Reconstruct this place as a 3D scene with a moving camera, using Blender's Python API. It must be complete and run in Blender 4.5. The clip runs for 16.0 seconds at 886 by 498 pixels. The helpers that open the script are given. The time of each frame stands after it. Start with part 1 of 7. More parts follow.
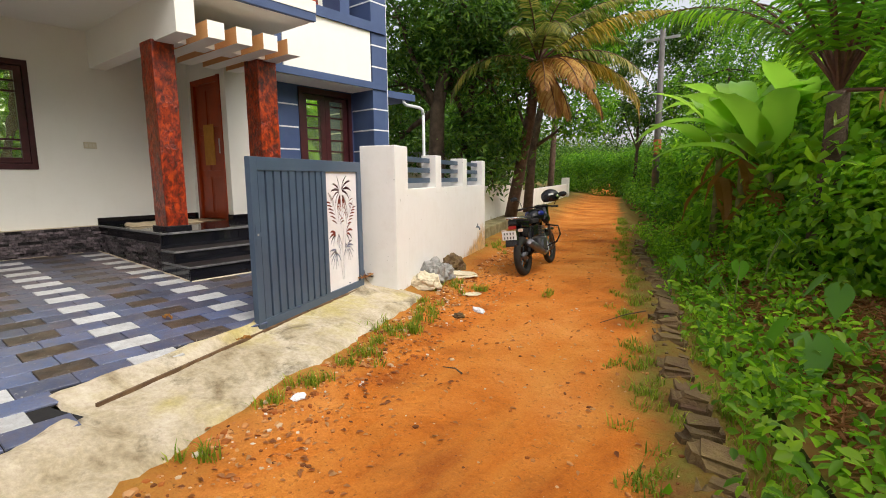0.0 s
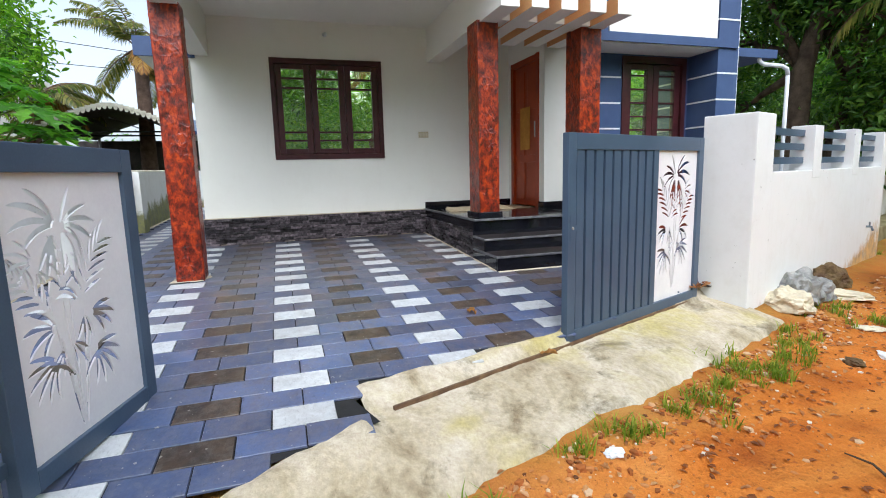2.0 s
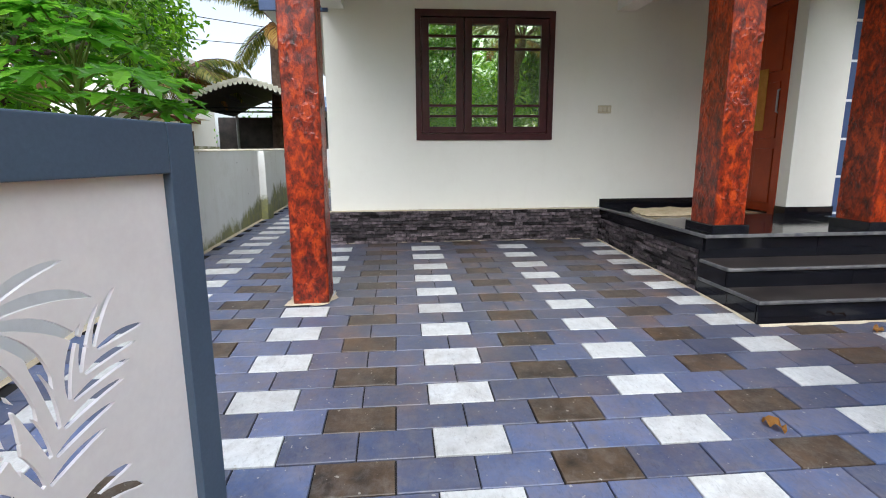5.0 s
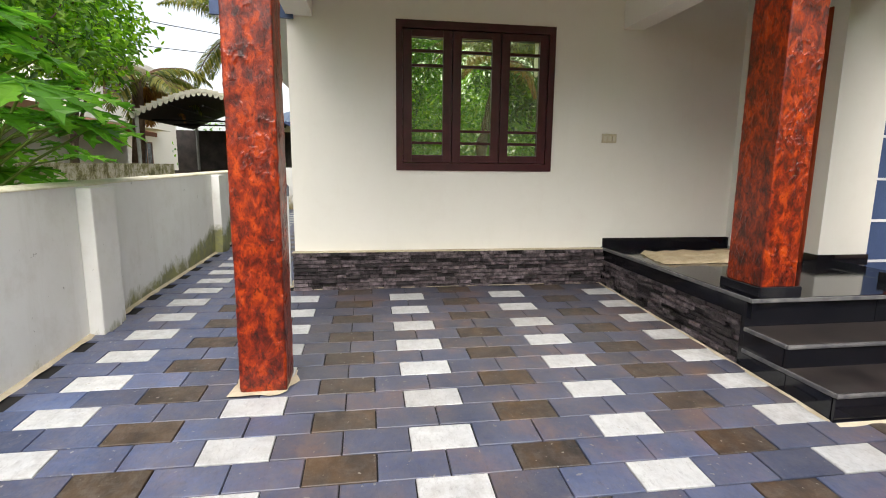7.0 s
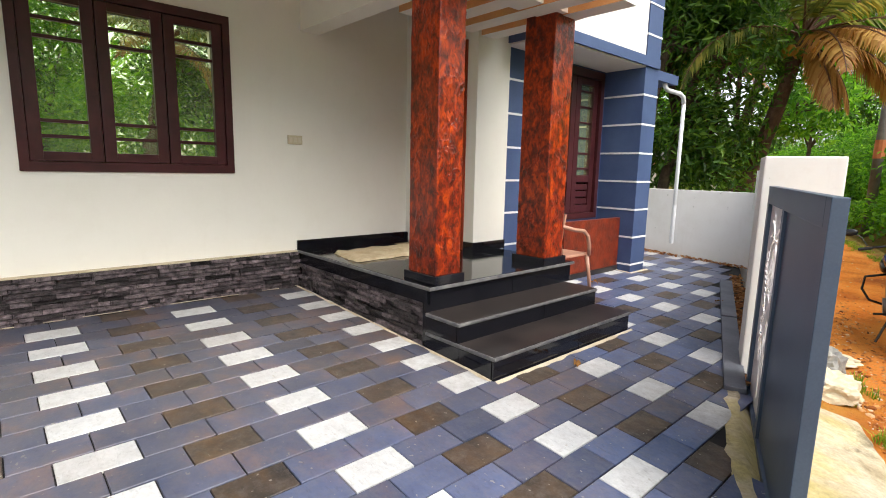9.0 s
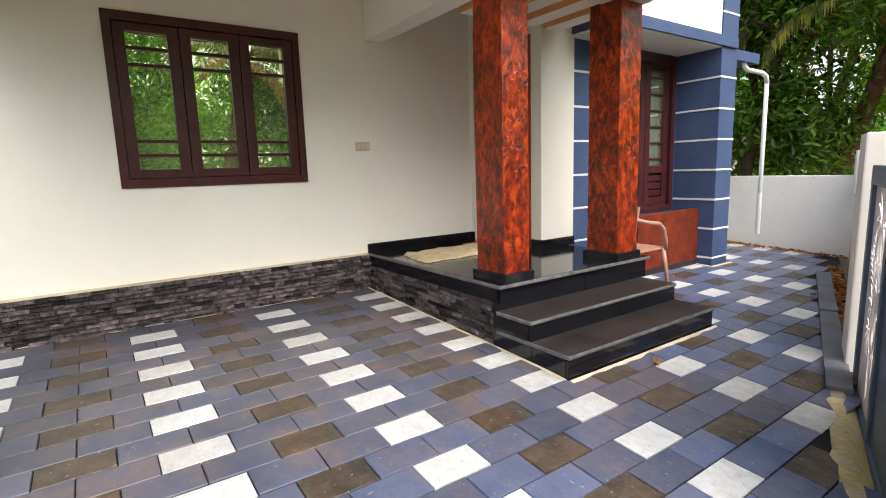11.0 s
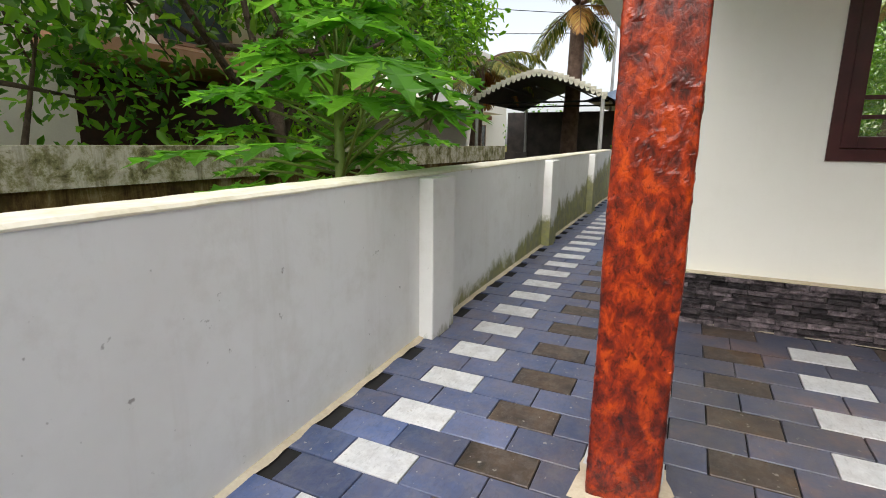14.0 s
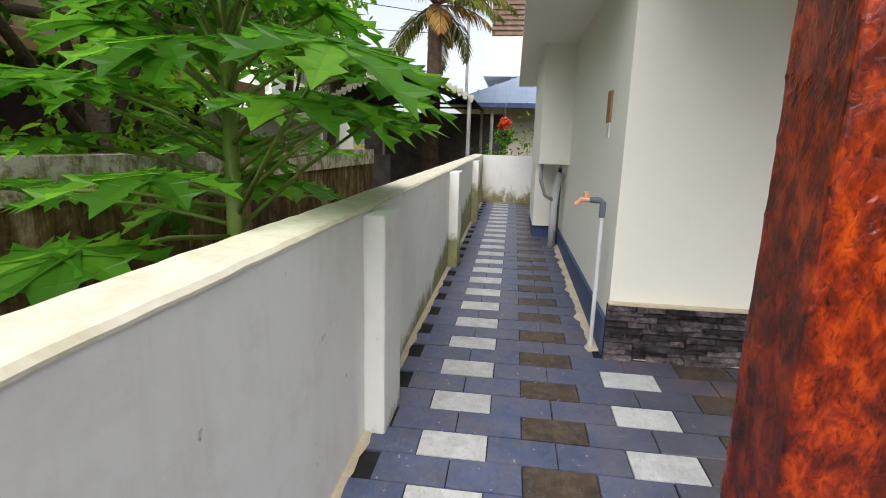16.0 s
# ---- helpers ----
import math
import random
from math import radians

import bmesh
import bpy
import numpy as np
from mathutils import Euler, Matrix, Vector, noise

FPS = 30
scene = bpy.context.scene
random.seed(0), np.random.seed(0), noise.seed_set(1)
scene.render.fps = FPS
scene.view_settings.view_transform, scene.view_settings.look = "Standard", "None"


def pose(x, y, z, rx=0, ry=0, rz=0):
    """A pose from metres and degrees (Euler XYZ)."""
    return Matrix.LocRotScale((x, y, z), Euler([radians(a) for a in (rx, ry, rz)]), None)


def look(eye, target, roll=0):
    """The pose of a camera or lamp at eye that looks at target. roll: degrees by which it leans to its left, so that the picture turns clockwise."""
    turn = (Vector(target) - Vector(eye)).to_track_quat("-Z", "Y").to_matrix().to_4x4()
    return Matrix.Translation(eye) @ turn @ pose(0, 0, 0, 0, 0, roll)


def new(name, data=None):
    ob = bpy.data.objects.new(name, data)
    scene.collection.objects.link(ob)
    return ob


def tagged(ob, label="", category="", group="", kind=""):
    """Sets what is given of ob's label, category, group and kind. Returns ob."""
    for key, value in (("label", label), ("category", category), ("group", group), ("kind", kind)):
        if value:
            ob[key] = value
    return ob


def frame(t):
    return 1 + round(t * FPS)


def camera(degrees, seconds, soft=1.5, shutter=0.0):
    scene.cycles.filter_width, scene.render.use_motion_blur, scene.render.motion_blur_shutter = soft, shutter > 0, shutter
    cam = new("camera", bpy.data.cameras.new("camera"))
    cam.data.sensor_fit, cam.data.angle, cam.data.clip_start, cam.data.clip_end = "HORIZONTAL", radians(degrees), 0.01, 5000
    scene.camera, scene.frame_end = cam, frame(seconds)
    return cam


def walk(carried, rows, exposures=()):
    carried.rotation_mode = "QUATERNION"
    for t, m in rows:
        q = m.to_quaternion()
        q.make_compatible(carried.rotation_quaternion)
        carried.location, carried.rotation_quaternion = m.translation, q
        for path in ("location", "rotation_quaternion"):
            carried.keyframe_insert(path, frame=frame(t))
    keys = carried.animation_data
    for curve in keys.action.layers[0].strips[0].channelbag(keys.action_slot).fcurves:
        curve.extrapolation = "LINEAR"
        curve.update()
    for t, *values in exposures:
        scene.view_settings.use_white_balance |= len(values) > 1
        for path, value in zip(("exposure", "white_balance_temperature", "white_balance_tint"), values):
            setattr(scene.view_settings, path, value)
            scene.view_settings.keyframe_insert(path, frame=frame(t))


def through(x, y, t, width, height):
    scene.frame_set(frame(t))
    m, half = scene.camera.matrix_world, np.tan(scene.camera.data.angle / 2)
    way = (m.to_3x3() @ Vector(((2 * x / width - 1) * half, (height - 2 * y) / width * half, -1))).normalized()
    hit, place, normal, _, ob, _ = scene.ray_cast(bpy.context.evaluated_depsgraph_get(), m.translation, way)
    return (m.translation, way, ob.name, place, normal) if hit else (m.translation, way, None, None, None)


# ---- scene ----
from mathutils.geometry import delaunay_2d_cdt

cam = camera(82.6, 16.0, 1.0)
METRES, EYE, TILT, LEAN, TURN = 6.2, 1.5, 0.0, 0.0, 38.1
ROWS = [
    (0.0, 0.0169, -0.0071, -0.0011, 0.66, -7.87, 0.7),
    (0.5, 0.015, 0.0408, -0.0023, 8.87, -7.94, 1.04),
    (1.0, 0.0157, 0.0721, -0.0024, 18.75, -8.24, 1.04),
    (1.5, -0.0113, 0.0959, -0.0041, 26.92, -8.58, 1.11),
    (2.0, -0.0446, 0.1212, -0.0063, 34.14, -8.7, 1.49),
    (2.5, -0.0831, 0.1523, -0.0087, 42.75, -9.4, 2.4),
    (3.0, -0.1182, 0.1835, -0.0064, 46.17, -9.3, 2.08),
    (3.5, -0.1687, 0.2025, -0.0057, 47.97, -9.33, 1.13),
    (5.8, -0.3430, 0.3040, 0.0140, 45.5, -12.0, -0.1),
    (6.0, -0.3582, 0.3161, 0.016, 44.85, -11.86, -0.14),
    (6.5, -0.3739, 0.3322, 0.0297, 44.36, -11.43, -0.29),
    (7.0, -0.3956, 0.335, 0.0349, 43.52, -9.26, -0.59),
    (7.5, -0.4191, 0.3344, 0.0394, 41.59, -8.56, -0.98),
    (8.0, -0.4183, 0.3425, 0.0406, 32.73, -8.68, -1.6),
    (8.5, -0.405, 0.3489, 0.0406, 18.04, -8.9, -1.45),
    (8.7, -0.4005, 0.3520, 0.0420, 13.6, -8.95, -1.45),
    (9.2, -0.3990, 0.3530, 0.0410, 9.0, -9.0, -0.9),
    (10.3, -0.3970, 0.3560, 0.0405, 9.0, -8.95, 0.7),
    (10.8, -0.3964, 0.3568, 0.0400, 13.3, -8.9, 1.4),
    (11.0, -0.4011, 0.3522, 0.039, 17.07, -8.83, 1.82),
    (11.5, -0.4067, 0.3518, 0.0384, 29.75, -8.74, 2.49),
    (12.0, -0.4206, 0.3499, 0.0342, 44.94, -8.87, 2.44),
    (12.5, -0.4523, 0.3581, 0.0336, 56.19, -9.43, 0.94),
    (13.0, -0.4812, 0.3729, 0.0365, 63.55, -10.05, -0.04),
    (13.5, -0.524, 0.389, 0.039, 71.9, -11.6, 0.0),
    (14.0, -0.5695, 0.3735, 0.0415, 77.55, -11.8, -0.6),
    (14.5, -0.632, 0.3502, 0.0405, 76.65, -11.7, -0.35),
    (15.0, -0.679, 0.3476, 0.0415, 72.31, -11.75, -0.2),
    (15.5, -0.7125, 0.342, 0.0512, 67.49, -11.9, -0.6),
    (16.0, -0.736, 0.3312, 0.0575, 59.8, -11.75, -1.5),
]
walk(cam, [(t, pose(0, 0, EYE, TILT, LEAN, TURN) @ pose(METRES * x, METRES * y, METRES * z, 90 + pitch, roll, yaw)) for t, x, y, z, yaw, pitch, roll in ROWS],
     exposures=[(0.0, 0.66, 6800, 11), (1.0, 0.78, 6300, 9), (1.5, 0.8, 6050, 8), (2.5, 0.80, 5500, 8), (4.0, 0.82, 5450, 8), (6.0, 0.92, 6550, 10), (7.5, 1.02, 6650, 10), (8.5, 1.15, 6650, 10), (11.0, 1.2, 6700, 10), (12.5, 0.82, 6550, 10), (14.0, 0.75, 6500, 10), (16.0, 0.66, 6400, 10)])

# overcast sky with a soft sun
SUN_EL, SUN_ROT = 50.0, 92.0
world = bpy.data.worlds.new("world")
scene.world = world
world.use_nodes = True
wn, wl = world.node_tree.nodes, world.node_tree.links
sky = wn.new("ShaderNodeTexSky")
sky.sky_type = "NISHITA"
sky.sun_disc = False
sky.sun_elevation, sky.sun_rotation = radians(SUN_EL), radians(SUN_ROT)
sky.air_density, sky.dust_density, sky.ozone_density = 1.0, 3.0, 1.0
haze = wn.new("ShaderNodeHueSaturation")
haze.inputs["Saturation"].default_value = 0.35
wl.new(sky.outputs[0], haze.inputs["Color"])
wl.new(haze.outputs[0], wn["Background"].inputs[0])
wn["Background"].inputs[1].default_value = 0.15
sun_data = bpy.data.lights.new("sun", "SUN")
sun_data.energy, sun_data.angle, sun_data.color = 1.5, radians(60), (1.0, 0.96, 0.90)
sun = new("sun", sun_data)
sa, se = radians(SUN_ROT), radians(SUN_EL)
SUN_WAY = Vector((math.sin(sa) * math.cos(se), math.cos(sa) * math.cos(se), math.sin(se)))
sun.matrix_world = look(SUN_WAY * 40, (0, 0, 0))

# ---- materials ----


def shader(name, rough=0.6, metal=0.0, spec=0.5):
    m = bpy.data.materials.new(name)
    m.use_nodes = True
    b = m.node_tree.nodes["Principled BSDF"]
    b.inputs["Roughness"].default_value = rough
    b.inputs["Metallic"].default_value = metal
    b.inputs["Specular IOR Level"].default_value = spec
    return m, m.node_tree.nodes, m.node_tree.links, b


def ramp(n, l, source, stops):
    r = n.new("ShaderNodeValToRGB")
    while len(r.color_ramp.elements) < len(stops):
        r.color_ramp.elements.new(0.5)
    for e, (p, c) in zip(r.color_ramp.elements, stops):
        e.position, e.color = p, (*c, 1)
    l.new(source, r.inputs[0])
    return r.outputs[0]


def coords(n, l, scale=(1, 1, 1), kind="Object"):
    t = n.new("ShaderNodeTexCoord")
    mp = n.new("ShaderNodeMapping")
    mp.inputs["Scale"].default_value = scale
    if kind == "World":
        g = n.new("ShaderNodeNewGeometry")
        l.new(g.outputs["Position"], mp.inputs[0])
    else:
        l.new(t.outputs[kind], mp.inputs[0])
    return mp.outputs[0]


def noisy(n, l, vec, scale, detail=4, rough=0.6, distort=0.0):
    t = n.new("ShaderNodeTexNoise")
    t.inputs["Scale"].default_value, t.inputs["Detail"].default_value = scale, detail
    t.inputs["Roughness"].default_value, t.inputs["Distortion"].default_value = rough, distort
    l.new(vec, t.inputs["Vector"])
    return t.outputs["Fac"]


def mix(n, l, fac, a, b, how="MIX"):
    m = n.new("ShaderNodeMix")
    m.data_type, m.blend_type = "RGBA", how
    for i, v in ((0, fac), (6, a), (7, b)):
        if isinstance(v, (int, float)):
            m.inputs[i].default_value = v
        elif isinstance(v, tuple):
            m.inputs[i].default_value = (*v, 1)
        else:
            l.new(v, m.inputs[i])
    return m.outputs[2]


def bump(n, l, b, height, strength=0.3, dist=0.01):
    k = n.new("ShaderNodeBump")
    k.inputs["Strength"].default_value, k.inputs["Distance"].default_value = strength, dist
    l.new(height, k.inputs["Height"])
    l.new(k.outputs[0], b.inputs["Normal"])


def mottled(name, c0, c1, scale=6.0, fine=80.0, rough=0.6, spec=0.4, metal=0.0, bumpy=0.2, dist=0.004, shift=0.0, place="World", dust=0.0, porch_shade=0.0):
    """Two scales of noise between two colours, fine relief, and a shift per object."""
    m, n, l, b = shader(name, rough, metal, spec)
    v = coords(n, l, kind=place)
    big, small = noisy(n, l, v, scale), noisy(n, l, v, fine, 3)
    col = ramp(n, l, big, [(0.32, c0), (0.68, c1)])
    col = mix(n, l, 0.25, col, ramp(n, l, small, [(0.3, (0.35, 0.35, 0.35)), (0.7, (0.65, 0.65, 0.65))]), "OVERLAY")
    if shift:
        o = n.new("ShaderNodeObjectInfo")
        h = n.new("ShaderNodeHueSaturation")
        mr = n.new("ShaderNodeMapRange")
        mr.inputs[3].default_value, mr.inputs[4].default_value = 1 - shift, 1 + shift
        l.new(o.outputs["Random"], mr.inputs[0])
        l.new(mr.outputs[0], h.inputs["Value"])
        l.new(col, h.inputs["Color"])
        col = h.outputs[0]
    if dust:
        d1 = ramp(n, l, noisy(n, l, v, 0.55, 4, 0.6, 0.6), [(0.38, (0, 0, 0)), (0.62, (dust, dust, dust))])
        d2 = ramp(n, l, noisy(n, l, v, 8, 8, 0.75, 0.5), [(0.36, (0.08, 0.08, 0.08)), (0.62, (1, 1, 1))])
        col = mix(n, l, mix(n, l, 1.0, d1, d2, "MULTIPLY"), col, (0.17, 0.115, 0.068))
        film = ramp(n, l, noisy(n, l, v, 16, 9, 0.78, 0.3), [(0.46, (0, 0, 0)), (0.66, (0.30, 0.30, 0.30))])
        col = mix(n, l, film, col, (0.24, 0.225, 0.215))
        scuff = ramp(n, l, noisy(n, l, coords(n, l, (1, 2.6, 1), "World"), 24, 6, 0.7, 0.6), [(0.30, (0.55, 0.55, 0.55)), (0.46, (1, 1, 1))])
        col = mix(n, l, 0.6, col, scuff, "MULTIPLY")
        spot = ramp(n, l, noisy(n, l, v, 34, 2, 0.5), [(0.70, (0, 0, 0)), (0.735, (0.75, 0.75, 0.75))])
        col = mix(n, l, spot, col, (0.42, 0.40, 0.36))
    # under the porch: brown dust, with the roof's shade put into the colour
    if porch_shade:
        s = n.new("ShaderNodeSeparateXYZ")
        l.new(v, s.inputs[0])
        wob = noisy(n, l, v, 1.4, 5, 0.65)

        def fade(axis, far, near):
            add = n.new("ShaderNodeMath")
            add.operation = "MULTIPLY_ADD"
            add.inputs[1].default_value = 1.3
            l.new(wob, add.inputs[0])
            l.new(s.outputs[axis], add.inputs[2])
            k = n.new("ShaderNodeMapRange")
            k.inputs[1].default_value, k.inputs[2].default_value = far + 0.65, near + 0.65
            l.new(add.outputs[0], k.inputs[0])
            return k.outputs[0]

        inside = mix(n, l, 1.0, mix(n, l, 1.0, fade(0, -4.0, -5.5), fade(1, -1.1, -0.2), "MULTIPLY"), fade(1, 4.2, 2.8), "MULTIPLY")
        inside = mix(n, l, 1.0, inside, (porch_shade, porch_shade, porch_shade), "MULTIPLY")
        shaded_earth = ramp(n, l, noisy(n, l, v, 3.2, 7, 0.7, 0.4), [(0.36, (0.042, 0.041, 0.047)), (0.50, (0.078, 0.066, 0.058)), (0.64, (0.165, 0.094, 0.042))])
        col = mix(n, l, inside, col, shaded_earth)
    l.new(col, b.inputs["Base Color"])
    if bumpy:
        bump(n, l, b, small, bumpy, dist)
    return m


def painted_wall(name, base, dirt, moss, low, high, amount=0.6, edge=0.30, tilt=0.0):
    """Plaster paint with rain streaks, and moss that clings to its foot between two heights."""
    m, n, l, b = shader(name, 0.75, 0, 0.25)
    v = coords(n, l, kind="World")
    streak = noisy(n, l, coords(n, l, (5, 5, 0.5), "World"), 1.6, 5, 0.65)
    col = mix(n, l, ramp(n, l, streak, [(0.55, (0, 0, 0)), (0.85, (0.3, 0.3, 0.3))]), base, dirt)
    blot = noisy(n, l, v, 0.9, 5, 0.7)
    col = mix(n, l, ramp(n, l, blot, [(0.45, (0, 0, 0)), (0.8, (0.3, 0.3, 0.3))]), col, dirt)
    if moss:
        s = n.new("ShaderNodeSeparateXYZ")
        l.new(v, s.inputs[0])
        mr = n.new("ShaderNodeMapRange")
        mr.inputs[1].default_value, mr.inputs[2].default_value = low, high
        mr.inputs[3].default_value, mr.inputs[4].default_value = 1, 0
        rise = n.new("ShaderNodeMath")
        rise.operation = "MULTIPLY_ADD"
        rise.inputs[1].default_value = tilt
        l.new(s.outputs[0], rise.inputs[0])
        l.new(s.outputs[2], rise.inputs[2])
        l.new(rise.outputs[0], mr.inputs[0])
        patch = noisy(n, l, coords(n, l, (1.2, 1.2, 0.8), "World"), 2.6, 9, 0.74, 0.4)
        mult = n.new("ShaderNodeMath")
        mult.operation = "MULTIPLY"
        l.new(mr.outputs[0], mult.inputs[0])
        l.new(patch, mult.inputs[1])
        f = ramp(n, l, mult.outputs[0], [(edge, (0, 0, 0)), (edge + 0.10, (amount, amount, amount))])
        tint = ramp(n, l, noisy(n, l, v, 9, 4), [(0.35, moss), (0.65, tuple(0.45 * a + 0.03 for a in moss))])
        col = mix(n, l, f, col, tint)
    speck = ramp(n, l, noisy(n, l, v, 15, 3, 0.6), [(0.71, (0, 0, 0)), (0.76, (0.6, 0.6, 0.6))])
    col = mix(n, l, ramp(n, l, noisy(n, l, v, 3.5, 8, 0.75), [(0.5, (0, 0, 0)), (0.75, (0.35, 0.35, 0.35))]), col, dirt)
    if moss:
        col = mix(n, l, speck, col, (0.10, 0.08, 0.05))
    l.new(col, b.inputs["Base Color"])
    bump(n, l, b, noisy(n, l, v, 60, 3), 0.15, 0.004)
    return m


WHITE = painted_wall("white_plaster", (0.84, 0.82, 0.745), (0.76, 0.73, 0.645), None, 0, 1)
FENCE_WHITE = painted_wall("fence_plaster", (0.82, 0.81, 0.79), (0.66, 0.63, 0.58), (0.60, 0.30, 0.06), -0.05, 0.55, 0.6, 0.34)
ROAD_WHITE = painted_wall("roadside_plaster", (0.82, 0.81, 0.79), (0.70, 0.66, 0.60), (0.68, 0.36, 0.06), -4.15, -3.25, 0.85, 0.25, 0.8)
SIDE_WHITE = painted_wall("boundary_plaster", (0.86, 0.86, 0.84), (0.58, 0.55, 0.48), (0.25, 0.25, 0.022), -0.55, 0.06, 0.85, 0.275, 0.12)
END_WHITE = painted_wall("end_wall_plaster", (0.80, 0.80, 0.78), (0.58, 0.55, 0.46), (0.30, 0.22, 0.03), 0.62, 1.45, 0.9, 0.27)
OLD_WALL = painted_wall("old_plaster", (0.76, 0.74, 0.68), (0.42, 0.39, 0.30), (0.34, 0.25, 0.05), -0.1, 1.15, 0.9)


def streaked_material():
    m, n, l, b = shader("streaked_old_plaster", 0.9, 0, 0.2)
    v = coords(n, l, kind="World")
    drip = noisy(n, l, coords(n, l, (5.5, 5.5, 0.8), "World"), 1.0, 9, 0.78, 0.5)
    blot = noisy(n, l, v, 1.7, 8, 0.72, 0.6)
    both = n.new("ShaderNodeMath")
    both.operation = "MULTIPLY_ADD"
    both.inputs[1].default_value = 0.55
    half = n.new("ShaderNodeMath")
    half.operation = "MULTIPLY"
    half.inputs[1].default_value = 0.45
    l.new(blot, half.inputs[0])
    l.new(drip, both.inputs[0])
    l.new(half.outputs[0], both.inputs[2])
    col = ramp(n, l, both.outputs[0], [(0.38, (0.014, 0.009, 0.006)), (0.47, (0.060, 0.036, 0.013)), (0.54, (0.15, 0.105, 0.035)), (0.62, (0.34, 0.29, 0.17))])
    green = ramp(n, l, noisy(n, l, v, 2.2, 5, 0.7), [(0.5, (0, 0, 0)), (0.7, (0.6, 0.6, 0.6))])
    col = mix(n, l, green, col, (0.085, 0.075, 0.018))
    l.new(col, b.inputs["Base Color"])
    bump(n, l, b, noisy(n, l, v, 20, 5), 0.5, 0.02)
    return m


STREAKED = streaked_material()
PEACH = mottled("peach_side_tone", (0.70, 0.36, 0.14), (0.76, 0.42, 0.18), 3, 60, 0.7)
CREAM = mottled("cream_wall", (0.66, 0.60, 0.50), (0.72, 0.67, 0.58), 2, 60, 0.8)
BLUE = mottled("blue_paint", (0.045, 0.075, 0.17), (0.06, 0.095, 0.20), 2.5, 90, 0.55, bumpy=0.1)
GROOVE = mottled("white_line_paint", (0.72, 0.74, 0.78), (0.8, 0.8, 0.8), 5, 60, 0.6)
GATE_GREY = mottled("gate_enamel", (0.055, 0.085, 0.135), (0.07, 0.105, 0.16), 3, 120, 0.38, spec=0.5, bumpy=0.05)
GATE_PANEL = mottled("gate_white_sheet", (0.76, 0.73, 0.75), (0.84, 0.81, 0.82), 4, 60, 0.4, bumpy=0.05)
BLACK_STONE = mottled("black_granite", (0.004, 0.0045, 0.007), (0.010, 0.010, 0.014), 9, 300, 0.09, spec=0.45, bumpy=0.02)
DUSTY_STONE = mottled("dusty_granite", (0.013, 0.011, 0.011), (0.040, 0.032, 0.029), 4, 90, 0.36, bumpy=0.05)
# paler than the granite: wear, plus the edge's sky glint put into the colour
NOSING = mottled("worn_glint_edge", (0.075, 0.075, 0.085), (0.19, 0.185, 0.18), 14, 120, 0.30, bumpy=0.1)
CLAD = mottled("dark_cladding", (0.012, 0.009, 0.011), (0.175, 0.140, 0.150), 22, 90, 0.42, bumpy=1.0, dist=0.016, shift=0.85)
# tiles blend by position into dusty colours darkened for the porch's shade
TILE_BLUE = mottled("tile_slate_blue", (0.056, 0.092, 0.205), (0.115, 0.148, 0.270), 4.5, 45, 0.36, bumpy=0.3, dist=0.003, shift=0.36, dust=0.45, porch_shade=0.62)
TILE_WHITE = mottled("tile_white", (0.55, 0.57, 0.59), (0.66, 0.67, 0.67), 5, 45, 0.45, bumpy=0.25, dist=0.003, shift=0.10, dust=0.30, porch_shade=0.12)
TILE_DARK = mottled("tile_dark", (0.008, 0.008, 0.009), (0.078, 0.050, 0.032), 9, 45, 0.42, bumpy=0.4, dist=0.003, shift=0.25, dust=0.4, porch_shade=0.35)
MORTAR = mottled("cream_mortar", (0.48, 0.40, 0.28), (0.62, 0.55, 0.42), 6, 60, 0.9, bumpy=0.4)
JOINT = mottled("paving_bed", (0.010, 0.010, 0.012), (0.026, 0.024, 0.022), 6, 60, 0.9)
WOOD_DARK = mottled("dark_window_wood", (0.042, 0.010, 0.012), (0.072, 0.017, 0.020), 6, 90, 0.35, bumpy=0.1)
WOOD_DOOR = mottled("red_door_wood", (0.24, 0.026, 0.004), (0.38, 0.050, 0.007), 3, 60, 0.35, bumpy=0.1)
TIMBER = mottled("weathered_concrete_grey", (0.10, 0.11, 0.14), (0.16, 0.17, 0.2), 4, 60, 0.7)
PIPE = mottled("pvc_pipe", (0.62, 0.64, 0.66), (0.7, 0.71, 0.72), 4, 60, 0.4, bumpy=0)
PIPE_DARK = mottled("grey_pipe", (0.10, 0.12, 0.15), (0.15, 0.17, 0.2), 4, 60, 0.5, bumpy=0)
METAL = mottled("galvanised_steel", (0.35, 0.35, 0.34), (0.45, 0.45, 0.43), 6, 80, 0.5, metal=0.3)
RUST = mottled("rusty_track", (0.10, 0.055, 0.03), (0.20, 0.12, 0.06), 12, 80, 0.9, bumpy=0.5)
LATERITE = mottled("laterite_stone", (0.10, 0.055, 0.03), (0.19, 0.13, 0.05), 7, 50, 0.95, bumpy=0.8, dist=0.02, shift=0.3)


